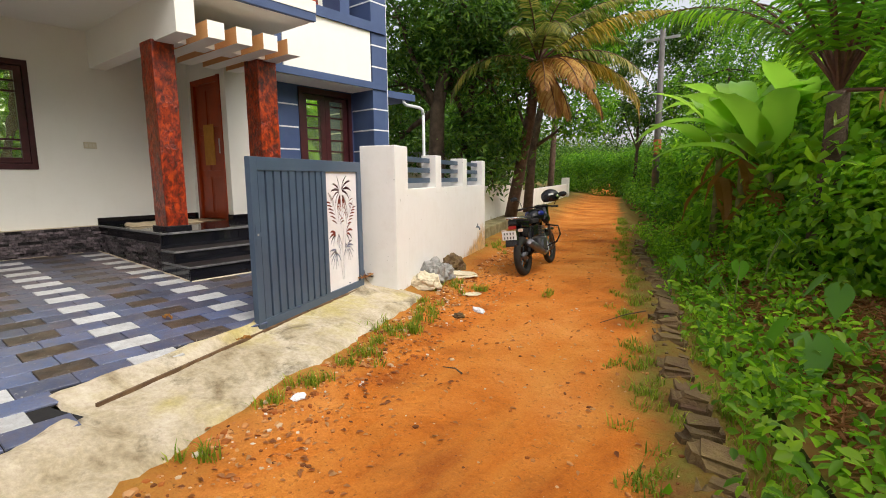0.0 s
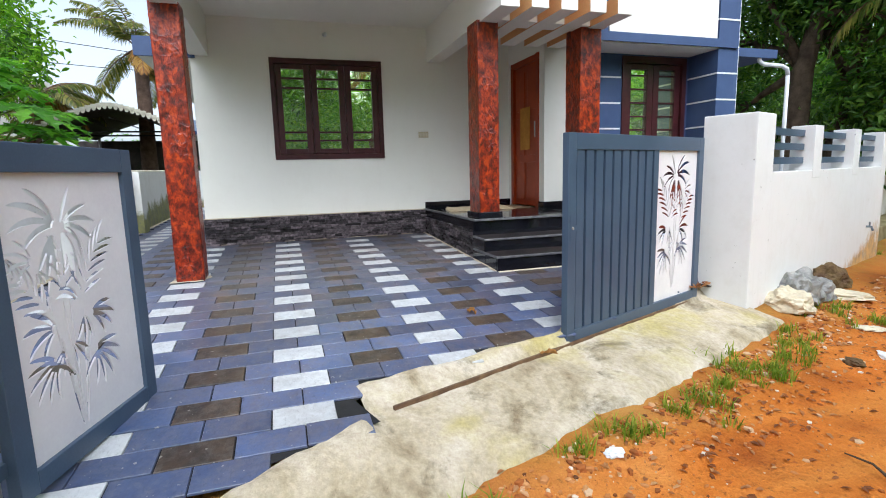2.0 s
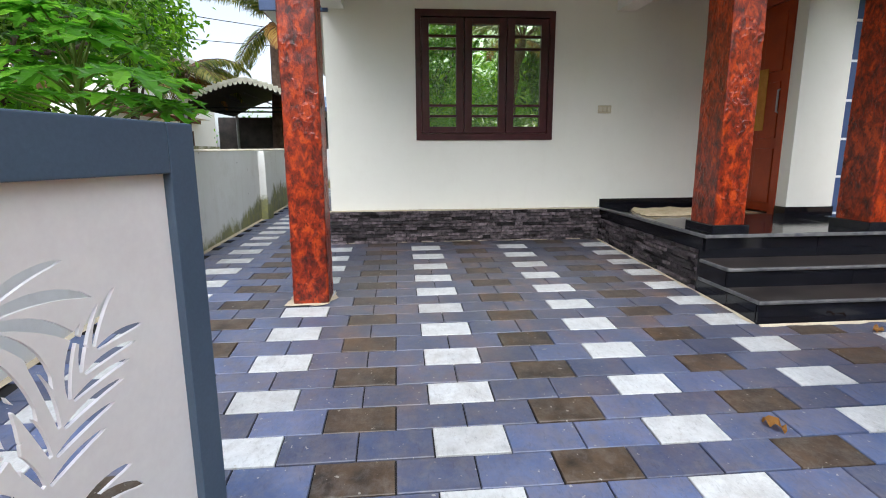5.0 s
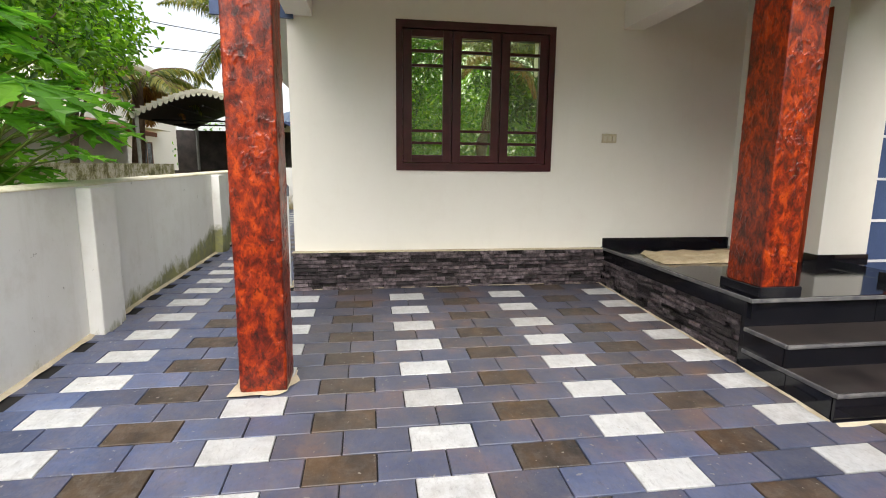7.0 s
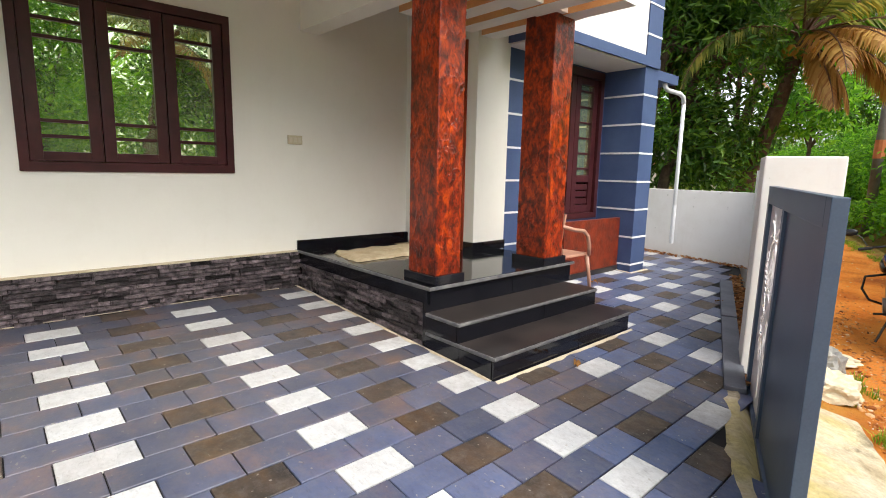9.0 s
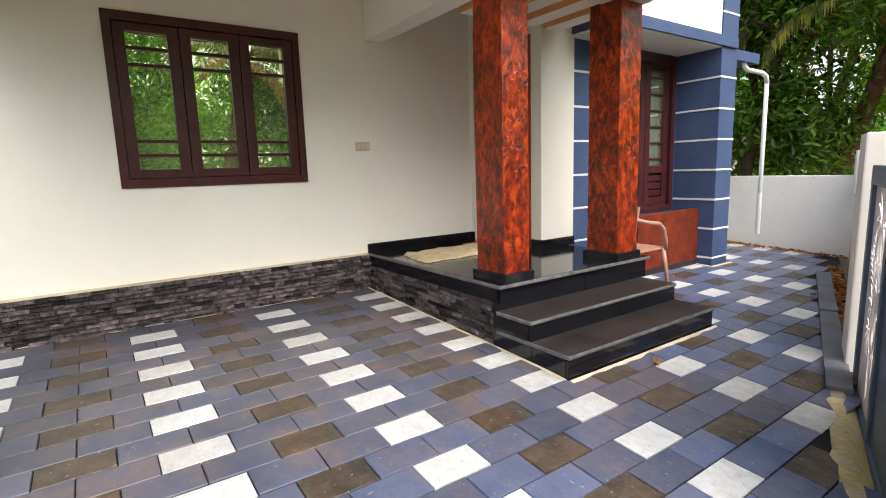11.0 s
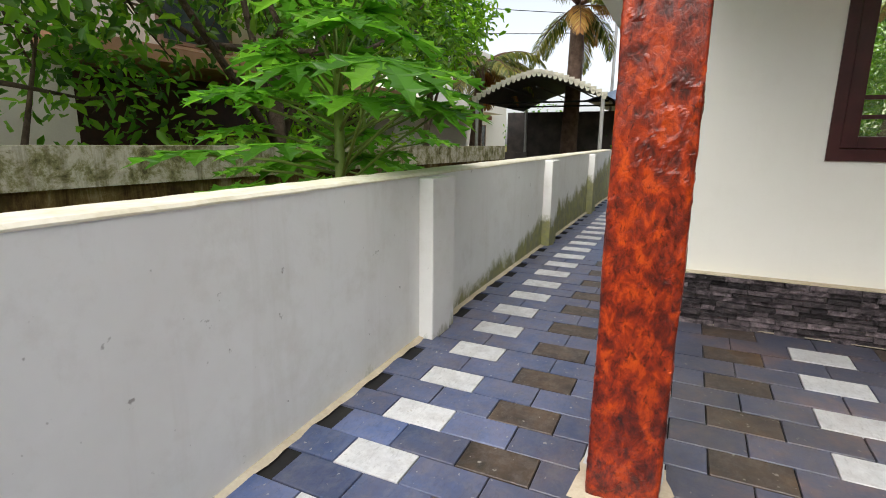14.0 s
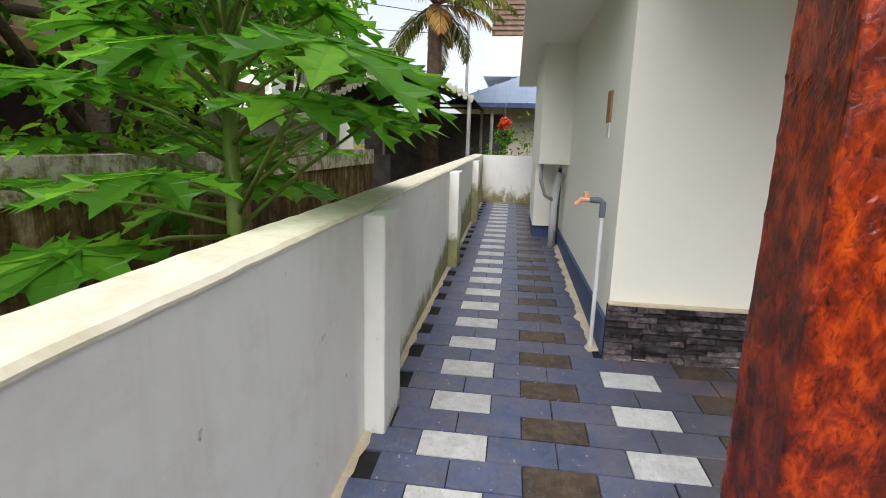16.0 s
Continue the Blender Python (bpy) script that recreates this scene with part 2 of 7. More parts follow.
def apron_material():
    m, n, l, b = shader("apron_concrete", 0.85, 0, 0.3)
    v = coords(n, l, kind="World")
    a = noisy(n, l, v, 2.2, 6, 0.65, 0.5)
    col = ramp(n, l, a, [(0.28, (0.22, 0.16, 0.085)), (0.40, (0.46, 0.38, 0.25)), (0.55, (0.60, 0.52, 0.39)), (0.72, (0.70, 0.64, 0.53))])
    y = ramp(n, l, noisy(n, l, v, 1.1, 4, 0.6), [(0.53, (0, 0, 0)), (0.66, (0.6, 0.6, 0.6))])
    col = mix(n, l, y, col, (0.46, 0.37, 0.06))
    brown = ramp(n, l, noisy(n, l, v, 1.7, 7, 0.72, 0.6), [(0.55, (0, 0, 0)), (0.66, (0.75, 0.75, 0.75))])
    col = mix(n, l, brown, col, (0.13, 0.095, 0.045))
    col = mix(n, l, 0.3, col, ramp(n, l, noisy(n, l, v, 30, 8, 0.75), [(0.35, (0.15, 0.15, 0.15)), (0.65, (0.78, 0.78, 0.78))]), "OVERLAY")
    l.new(col, b.inputs["Base Color"])
    bump(n, l, b, noisy(n, l, v, 22, 8, 0.7), 0.8, 0.014)
    return m


def dirt_material():
    m, n, l, b = shader("red_earth", 0.95, 0, 0.2)
    v = coords(n, l, kind="World")
    a = noisy(n, l, v, 0.8, 7, 0.62, 0.3)
    col = ramp(n, l, a, [(0.30, (0.27, 0.058, 0.008)), (0.48, (0.62, 0.180, 0.021)), (0.70, (0.78, 0.32, 0.078))])
    track = noisy(n, l, coords(n, l, (2.4, 0.35, 1), "Object"), 1.3, 5, 0.6)
    col = mix(n, l, ramp(n, l, track, [(0.45, (0, 0, 0)), (0.66, (0.65, 0.65, 0.65))]), col, (0.70, 0.27, 0.048))
    litter = noisy(n, l, v, 28, 5, 0.7)
    col = mix(n, l, ramp(n, l, litter, [(0.58, (0, 0, 0)), (0.70, (0.7, 0.7, 0.7))]), col, (0.13, 0.05, 0.02))
    col = mix(n, l, 0.35, col, ramp(n, l, noisy(n, l, v, 90, 3), [(0.3, (0.3, 0.3, 0.3)), (0.7, (0.7, 0.7, 0.7))]), "OVERLAY")
    at = n.new("ShaderNodeAttribute")
    at.attribute_name = "soil"
    green = ramp(n, l, noisy(n, l, v, 3.0, 6, 0.7), [(0.35, (0.17, 0.075, 0.022)), (0.6, (0.15, 0.16, 0.03))])
    col = mix(n, l, at.outputs["Fac"], col, green)
    l.new(col, b.inputs["Base Color"])
    k = n.new("ShaderNodeMath")
    k.operation = "ADD"
    l.new(noisy(n, l, v, 14, 6, 0.65), k.inputs[0])
    l.new(litter, k.inputs[1])
    bump(n, l, b, k.outputs[0], 0.7, 0.03)
    return m


def column_material():
    """Orange paint rubbed over crumpled dark red plaster: blots of orange, dark hollows, thin raised folds."""
    m, n, l, b = shader("textured_column_paint", 0.30, 0, 0.5)
    v = coords(n, l, kind="World")
    slant = n.new("ShaderNodeMapping")
    slant.inputs["Rotation"].default_value = (0.5, 0.45, 0.3)
    slant.inputs["Scale"].default_value = (1.25, 1.25, 0.8)
    l.new(v, slant.inputs[0])
    blot = noisy(n, l, slant.outputs[0], 13, 9, 0.68, 0.35)
    col = ramp(n, l, blot, [(0.31, (0.030, 0.005, 0.004)), (0.42, (0.12, 0.012, 0.004)), (0.51, (0.27, 0.025, 0.004)), (0.59, (0.48, 0.056, 0.004)), (0.72, (0.62, 0.092, 0.006))])
    soot = ramp(n, l, noisy(n, l, v, 2.2, 6, 0.65, 0.5), [(0.36, (0.42, 0.34, 0.32)), (0.60, (1, 1, 1))])
    col = mix(n, l, 0.5, col, soot, "MULTIPLY")
    folds = n.new("ShaderNodeTexNoise")
    folds.noise_type = "RIDGED_MULTIFRACTAL"
    folds.inputs["Scale"].default_value, folds.inputs["Detail"].default_value = 19, 3
    folds.inputs["Roughness"].default_value, folds.inputs["Distortion"].default_value = 0.55, 0.5
    l.new(slant.outputs[0], folds.inputs["Vector"])
    crest = ramp(n, l, folds.outputs["Fac"], [(0.45, (0, 0, 0)), (0.95, (1, 1, 1))])
    gaps = ramp(n, l, noisy(n, l, v, 7, 4), [(0.40, (0.1, 0.1, 0.1)), (0.58, (1, 1, 1))])
    crest = mix(n, l, 1.0, crest, gaps, "MULTIPLY")
    hollow = ramp(n, l, noisy(n, l, slant.outputs[0], 34, 5, 0.65, 0.8), [(0.33, (0.20, 0.12, 0.10)), (0.47, (1, 1, 1))])
    col = mix(n, l, 0.9, col, hollow, "MULTIPLY")
    l.new(col, b.inputs["Base Color"])
    high = mix(n, l, 0.35, crest, noisy(n, l, slant.outputs[0], 34, 5, 0.65, 0.8))
    bump(n, l, b, high, 0.8, 0.012)
    return m


def glass_material():
    m, n, l, b = shader("reflective_glass", 0.015, 0.85, 0.5)
    v = coords(n, l, kind="World")
    b.inputs["Base Color"].default_value = (0.66, 0.78, 0.48, 1)
    bump(n, l, b, noisy(n, l, v, 2.0, 2), 0.04, 0.05)
    return m


APRON, DIRT, COLUMN, GLASS = apron_material(), dirt_material(), column_material(), glass_material()


# ---- mesh helpers ----
def link(name, bm, material, parent=None, label="", smooth=False):
    me = bpy.data.meshes.new(name)
    bmesh.ops.recalc_face_normals(bm, faces=bm.faces)
    bm.to_mesh(me)
    bm.free()
    for mt in material if isinstance(material, (list, tuple)) else [material]:
        me.materials.append(mt)
    if smooth:
        for p in me.polygons:
            p.use_smooth = True
    ob = new(name, me)
    if parent:
        ob.parent = parent
    if label:
        ob["label"] = label
    return ob


def part(name, bm, material, parent, label="", smooth=False):
    return link(name, bm, material, parent, label, smooth)


def structure(name, bm, material, label="", category=""):
    return tagged(link(name, bm, material), label, category, kind="structure")


def thing(name, label, category, at=None, group=""):
    ob = new(name)
    ob.empty_display_size = 0.1
    if at is not None:
        ob.matrix_world = at
    return tagged(ob, label, category, group)


def bm_box(bm, x0, x1, y0, y1, z0, z1, m=None, bevel=0.0, mat=0):
    c = Matrix.Translation(((x0 + x1) / 2, (y0 + y1) / 2, (z0 + z1) / 2)) @ Matrix.Diagonal((abs(x1 - x0), abs(y1 - y0), abs(z1 - z0), 1))
    r = bmesh.ops.create_cube(bm, size=1, matrix=(m @ c) if m is not None else c)
    for f in {f for v in r["verts"] for f in v.link_faces}:
        f.material_index = mat
    if bevel:
        es = list({e for v in r["verts"] for e in v.link_edges})
        bmesh.ops.bevel(bm, geom=es, offset=bevel, segments=2, affect="EDGES", profile=0.6)
    return bm


def boxes(*specs, m=None, bevel=0.0):
    bm = bmesh.new()
    for s in specs:
        bm_box(bm, *s, m=m, bevel=bevel)
    return bm


def bm_tube(bm, pts, r, sides=8, r1=None):
    """A bent tube along points, its radius going from r to r1."""
    pts = [Vector(p) for p in pts]
    r1 = r if r1 is None else r1
    rings = []
    for i, p in enumerate(pts):
        d = (pts[min(i + 1, len(pts) - 1)] - pts[max(i - 1, 0)]).normalized()
        a = d.orthogonal().normalized() if i == 0 else (ax - d * ax.dot(d)).normalized()
        ax = a
        b = d.cross(a)
        rr = r + (r1 - r) * i / max(1, len(pts) - 1)
        rings.append([bm.verts.new(p + (a * math.cos(2 * math.pi * k / sides) + b * math.sin(2 * math.pi * k / sides)) * rr) for k in range(sides)])
    for q, s in zip(rings, rings[1:]):
        for k in range(sides):
            bm.faces.new((q[k], q[(k + 1) % sides], s[(k + 1) % sides], s[k]))
    bm.faces.new(rings[0][::-1])
    bm.faces.new(rings[-1])
    return bm


def tube(pts, r, sides=8, r1=None):
    return bm_tube(bmesh.new(), pts, r, sides, r1)


# ---- the plan ----
ROAD_TURN = 20.0
DN = Vector((-math.sin(radians(ROAD_TURN)), math.cos(radians(ROAD_TURN)), 0))
NN = Vector((math.cos(radians(ROAD_TURN)), math.sin(radians(ROAD_TURN)), 0))
FENCE0 = Vector((-3.99, 4.27, 0))
FM = Matrix.Translation(FENCE0) @ Matrix.Rotation(radians(ROAD_TURN), 4, "Z")


def across(x, y):
    return (Vector((x, y, 0)) - FENCE0).dot(NN)


def along(x, y):
    return (Vector((x, y, 0)) - FENCE0).dot(DN)


def yard_z(x):
    """The yard's surface: it falls towards the gate."""
    return float(np.interp(-x, [2.5, 3.15, 5.5, 7.9, 14.6], [0.25, 0.285, 0.462, 0.56, 0.69]))


def ground_z(u, v):
    """The land's height across the road (u) and along it (v)."""
    z = float(np.interp(u, [-30, -1.4, -0.3, 0.0, 0.35, 1.0, 2.6, 2.9, 3.2, 3.45, 3.85, 4.3, 5.0, 9, 60],
                        [0.45, 0.30, 0.20, 0.17, 0.10, 0.01, 0.0, 0.04, -0.10, -0.24, -0.20, 0.0, 0.12, 0.2, 0.4]))
    amp = 0.012 if 0.8 < u < 2.6 else 0.03
    return z + amp * noise.noise((u * 1.7, v * 1.1, 0.3)) + amp * 0.6 * noise.noise((u * 5, v * 4, 2.1))


def build_ground():
    us = [-400, -120, -40, -20, -10, -6, -4, -3, -2.2, -1.6, -1.2, -0.8] + [-0.6 + 0.1 * i for i in range(68)] + [6.5, 7, 8, 9, 11, 14, 20, 40, 120, 400]
    vs = [-400, -120, -40, -20, -12, -9] + [-8 + 0.2 * i for i in range(100)] + [12.4 + 0.8 * i for i in range(50)] + [60, 90, 150, 400]
    verts = [FM @ Vector((u, v, (ground_z(u, v) if not inside_plot(u, v) else -0.35))) for v in vs for u in us]
    w = len(us)
    faces = [(j * w + i, j * w + i + 1, (j + 1) * w + i + 1, (j + 1) * w + i) for j in range(len(vs) - 1) for i in range(w - 1)]
    me = bpy.data.meshes.new("ground")
    me.from_pydata(verts, [], faces)
    me.materials.append(DIRT)
    soil = me.attributes.new("soil", "FLOAT", "POINT")
    vals = []
    for v in vs:
        for u in us:
            wob = 0.25 * noise.noise((u * 2, v * 0.9, 5))
            k = np.interp(u + wob, [-0.9, -0.2, 0.35, 0.8, 2.45, 2.75], [1.0, 0.75, 0.35, 0, 0, 0.9])
            vals.append(float(k))
    soil.data.foreach_set("value", vals)
    for p in me.polygons:
        p.use_smooth = True
    tagged(new("ground", me), "orange laterite dirt lane with grassy, littered verges", "ground", kind="structure")


def inside_plot(u, v):
    p = FM @ Vector((u, v, 0))
    return u < -0.42 and -1.7 < p.y < 8.0


build_ground()

# ---- the house ----
YARD_FOOT = 0.1
# front wall with the window's opening
WX, WIN = -8.0, (0.385, 1.885, 1.68, 3.015)
TOPZ = 3.5
structure("wall_front", boxes((-8.22, WX, -0.56, WIN[0], YARD_FOOT, TOPZ), (-8.22, WX, WIN[1], 4.05, YARD_FOOT, TOPZ),
                              (-8.22, WX, WIN[0], WIN[1], YARD_FOOT, WIN[2]), (-8.22, WX, WIN[0], WIN[1], WIN[3], TOPZ)), WHITE,
          "cream-white plastered house front over dark stone cladding", "wall")
structure("wall_side", boxes((-14.4, -8.22, -0.56, -0.36, YARD_FOOT, 6.4)), WHITE, "white plastered side wall of the house", "wall")
structure("plinth_side", boxes((-14.4, -8.03, -0.585, -0.56, YARD_FOOT, 0.80)), BLUE, "dark blue painted plinth along the side wall", "trim")
structure("wall_back", boxes((-14.6, -14.4, -0.56, 6.6, YARD_FOOT, 6.4), (-14.4, -6.95, 6.45, 6.6, YARD_FOOT, 6.4)), WHITE, "plain white rear walls of the house", "wall")
structure("room_back", boxes((-10.2, -10.05, -0.36, 6.45, YARD_FOOT, 6.4)), CREAM, "plain inner wall behind the windows", "wall")
# door wall, with the doorway
DOOR = (-7.93, -7.02, 3.02)
structure("wall_door", boxes((-8.0, DOOR[0], 3.85, 4.05, YARD_FOOT, TOPZ), (DOOR[1], -6.88, 3.85, 4.05, YARD_FOOT, TOPZ), (DOOR[0], DOOR[1], 3.85, 4.05, DOOR[2], TOPZ)),
          WHITE, "white plastered wall beside the entrance door", "wall")
structure("wall_entrance", boxes((-7.08, -6.88, 4.05, 4.32, YARD_FOOT, TOPZ)), WHITE, "white plastered corner of the entrance", "wall")
BW, BWIN = -6.93, (5.10, 6.20, 1.17, 3.0)
structure("wall_blue", boxes((-7.13, BW, 4.32, BWIN[0], YARD_FOOT, 3.05), (-7.13, BW, BWIN[1], 6.25, YARD_FOOT, 3.05),
                             (-7.13, BW, BWIN[0], BWIN[1], YARD_FOOT, BWIN[2]), (-7.13, BW, BWIN[0], BWIN[1], BWIN[3], 3.05)), BLUE,
          "dark blue painted wall with white groove lines", "wall")
structure("blue_fin", boxes((-6.95, -6.4, 6.25, 6.6, YARD_FOOT, 4.6)), BLUE, "dark blue projecting wall fin with white lines", "wall")
structure("fin_edge", boxes((-6.96, -6.42, 6.6, 6.63, YARD_FOOT, 4.6)), GROOVE, "white edge strip beside the blue fin", "trim")
lines = bmesh.new()
for i in range(12):
    z = 0.585 + 0.352 * i
    bm_box(lines, -6.93, -6.394, 6.242, 6.606, z, z + 0.022)
    if z < 3.0:
        bm_box(lines, BW - 0.02, BW + 0.007, 4.32, BWIN[0] - 0.02, z, z + 0.022)
structure("groove_lines", lines, GROOVE, "thin white horizontal lines on blue paint", "trim")
# bay above the blue window
structure("bay_band", boxes((-7.1, -6.37, 4.28, 6.56, 3.04, 3.15)), BLUE, "dark blue band under the upper bay", "trim")
structure("bay_soffit", boxes((-7.1, -6.4, 4.3, 6.25, 3.025, 3.04)), WHITE, "white soffit over the window recess", "ceiling")
structure("bay_wall", boxes((-7.1, -6.4, 4.5, 6.22, 3.15, 3.97)), WHITE, "white panel of the upper bay", "wall")
structure("bay_left", boxes((-7.1, -6.42, 4.28, 4.5, 3.15, 4.6)), BLUE, "blue upright beside the white bay panel", "wall")
structure("bay_top_band", boxes((-7.1, -6.36, 4.5, 6.56, 3.97, 4.12)), BLUE, "dark blue band above the white bay panel", "trim")
structure("upper_wall", boxes((-8.2, -7.15, 2.4, 6.45, 3.72, 6.4), (-14.4, -8.2, -0.36, 6.45, 6.3, 6.4), (-8.2, -8.0, -0.56, 2.4, 3.72, 6.4)), WHITE, "white upper storey walls and roof", "wall")
structure("upper_panel", boxes((-7.15, -7.08, 4.9, 5.7, 4.12, 6.2)), COLUMN, "red textured panel on the upper storey", "wall")
structure("upper_fin", boxes((-7.15, -6.7, 5.85, 6.05, 4.12, 6.2)), BLUE, "dark blue upright on the upper storey", "wall")
# porch slab
structure("porch_ceiling", boxes((-8.0, -5.42, -0.75, 4.28, 3.5, 3.70)), WHITE, "white slab ceiling over the car porch", "ceiling")
structure("porch_fascia", boxes((-5.42, -5.36, -0.78, 4.3, 3.5, 3.60)), BLUE, "dark blue edge of the porch slab", "trim")
structure("porch_fascia_top", boxes((-5.42, -5.35, -0.78, 4.3, 3.60, 3.74)), WHITE, "white upper edge of the porch slab", "trim")
structure("beam_entrance", boxes((-8.0, -5.4, 2.56, 2.76, 3.03, 3.5)), WHITE, "white plastered beam over the porch", "beam")
structure("beam_side", boxes((-8.0, -5.7, -0.56, -0.34, 3.0, 3.5)), WHITE, "white plastered beam over the side column", "beam")
structure("beam_cross", boxes((-6.15, -5.9, 2.76, 4.12, 3.05, 3.22)), WHITE, "white beam across the entrance columns", "beam")
for k, y in enumerate((2.89, 3.22, 3.555, 3.885)):
    ob = structure("rafter_%d" % (k + 1), boxes((-6.88, -5.4, y, y + 0.19, 3.04, 3.22)), [WHITE, PEACH], "white concrete pergola rafter with peach sides", "rafter")
    # faces that look along y take the peach tone, the others stay white
    for f in ob.data.polygons:
        f.material_index = 1 if abs(f.normal.y) > 0.9 else 0
# sunshade along the side and its blue end
structure("sunshade", boxes((-15.2, -8.0, -1.17, -0.56, 2.99, 3.12)), WHITE, "white sunshade slab along the side wall", "eave")
structure("sunshade_edge", boxes((-8.0, -7.96, -1.18, -0.5, 2.97, 3.2)), BLUE, "dark blue end of the sunshade slab", "trim")
structure("bay_side", boxes((-13.2, -10.9, -0.905, -0.56, 1.66, 2.99)), WHITE, "white projecting bay on the side wall", "wall")
structure("bay_side_low", boxes((-13.2, -11.8, -0.900, -0.585, 0.80, 1.66)), WHITE, "white lower part of the side bay", "wall")
structure("bay_side_plinth", boxes((-13.15, -11.85, -0.9, -0.59, YARD_FOOT, 0.80)), BLUE, "dark blue plinth under the side bay", "trim")
structure("eave_right", boxes((-7.6, -6.55, 6.63, 7.5, 2.98, 3.1)), BLUE, "dark blue eave at the far side of the house", "eave")

# ---- entrance porch: black granite top and steps, stone sides ----
PY0, PY1 = 2.47, 4.12
structure("porch_core", boxes((-8.0, -5.97, PY0 + 0.03, 3.85, YARD_FOOT, 0.90), (-6.88, -5.97, 3.85, PY1, YARD_FOOT, 0.90)), JOINT, "core of the raised entrance porch", "porch")
structure("porch_floor", boxes((-8.0, -5.93, PY0 - 0.005, 3.85, 0.902, 0.93), (-6.88, -5.93, 3.85, PY1 + 0.12, 0.902, 0.93), bevel=0.006), BLACK_STONE, "polished black granite porch floor", "floor")
structure("porch_edge", boxes((-5.93, -5.916, PY0 - 0.018, PY1 + 0.12, 0.903, 0.929), (-8.0, -5.93, PY0 - 0.018, PY0 - 0.0055, 0.903, 0.929), bevel=0.005), NOSING, "worn rounded edge of the porch floor, its sky glint coloured pale", "trim")
structure("porch_nosing", boxes((-8.0, -5.93, PY0, PY0 + 0.03, 0.80, 0.901)), BLACK_STONE, "black granite edge band of the porch", "trim")
structure("skirting", boxes((-7.998, -7.98, PY0, 3.85, 0.93, 1.02), (-7.0, -6.88, 3.83, 3.848, 0.93, 1.02), (-6.878, -6.86, 3.83, 4.32, 0.93, 1.02), (-8.0, -7.95, 3.83, 3.848, 0.93, 1.02)),
          BLACK_STONE, "black granite skirting along the porch wall", "baseboard")


def steps():
    """Two treads below the porch floor: slabs with a worn rounded edge, its glint coloured in, over risers in two
    polished pieces.
    """
    t = thing("entrance_steps", "three black granite entrance steps with dusty treads", "steps")
    y0, y1 = PY0 - 0.03, PY1 + 0.02
    mid = (y0 + y1) / 2 + 0.1
    for x0, x1, z, foot in ((-5.948, -5.60, 0.745, 0.60), (-5.948, -5.275, 0.605, YARD_FOOT)):
        part("core", boxes((x0, x1 - 0.03, y0 + 0.018, y1 - 0.018, foot, z - 0.026)), MORTAR, t, "cream mortar core between the slabs")
        for a, b in ((y0 + 0.010, mid - 0.002), (mid + 0.002, y1 - 0.010)):
            part("riser", boxes((x1 - 0.032, x1 - 0.014, a, b, foot, z - 0.028), bevel=0.002), BLACK_STONE, t)
        for a, b in ((x0, -5.602), (-5.598, x1 - 0.0345)) if x1 > -5.5 else ((x0, x1 - 0.0345),):
            part("side_slab", boxes((a, b, y0 + 0.006, y0 + 0.02, foot, z - 0.028), bevel=0.002), BLACK_STONE, t)
            part("side_slab", boxes((a, b, y1 - 0.02, y1 - 0.006, foot, z - 0.028), bevel=0.002), BLACK_STONE, t)
        tread = part("tread", boxes((x0, x1 - 0.016, y0 + 0.014, y1, z - 0.026, z)), DUSTY_STONE, t, "dusty dark granite tread")
        part("nosing", boxes((x1 - 0.016, x1, y0, y1, z - 0.026, z), bevel=0.010), NOSING, tread, "worn front edge with its sky glint coloured pale")
        part("nosing", boxes((x0, x1 - 0.016, y0, y0 + 0.014, z - 0.026, z), bevel=0.006), NOSING, tread, "worn side edge with its sky glint coloured pale")
    for a, b in ((y0 + 0.01, mid - 0.002), (mid + 0.002, y1 + 0.08)):
        part("riser", boxes((-5.968, -5.95, a, b, 0.745, 0.90), bevel=0.002), BLACK_STONE, t)
    return t


steps()


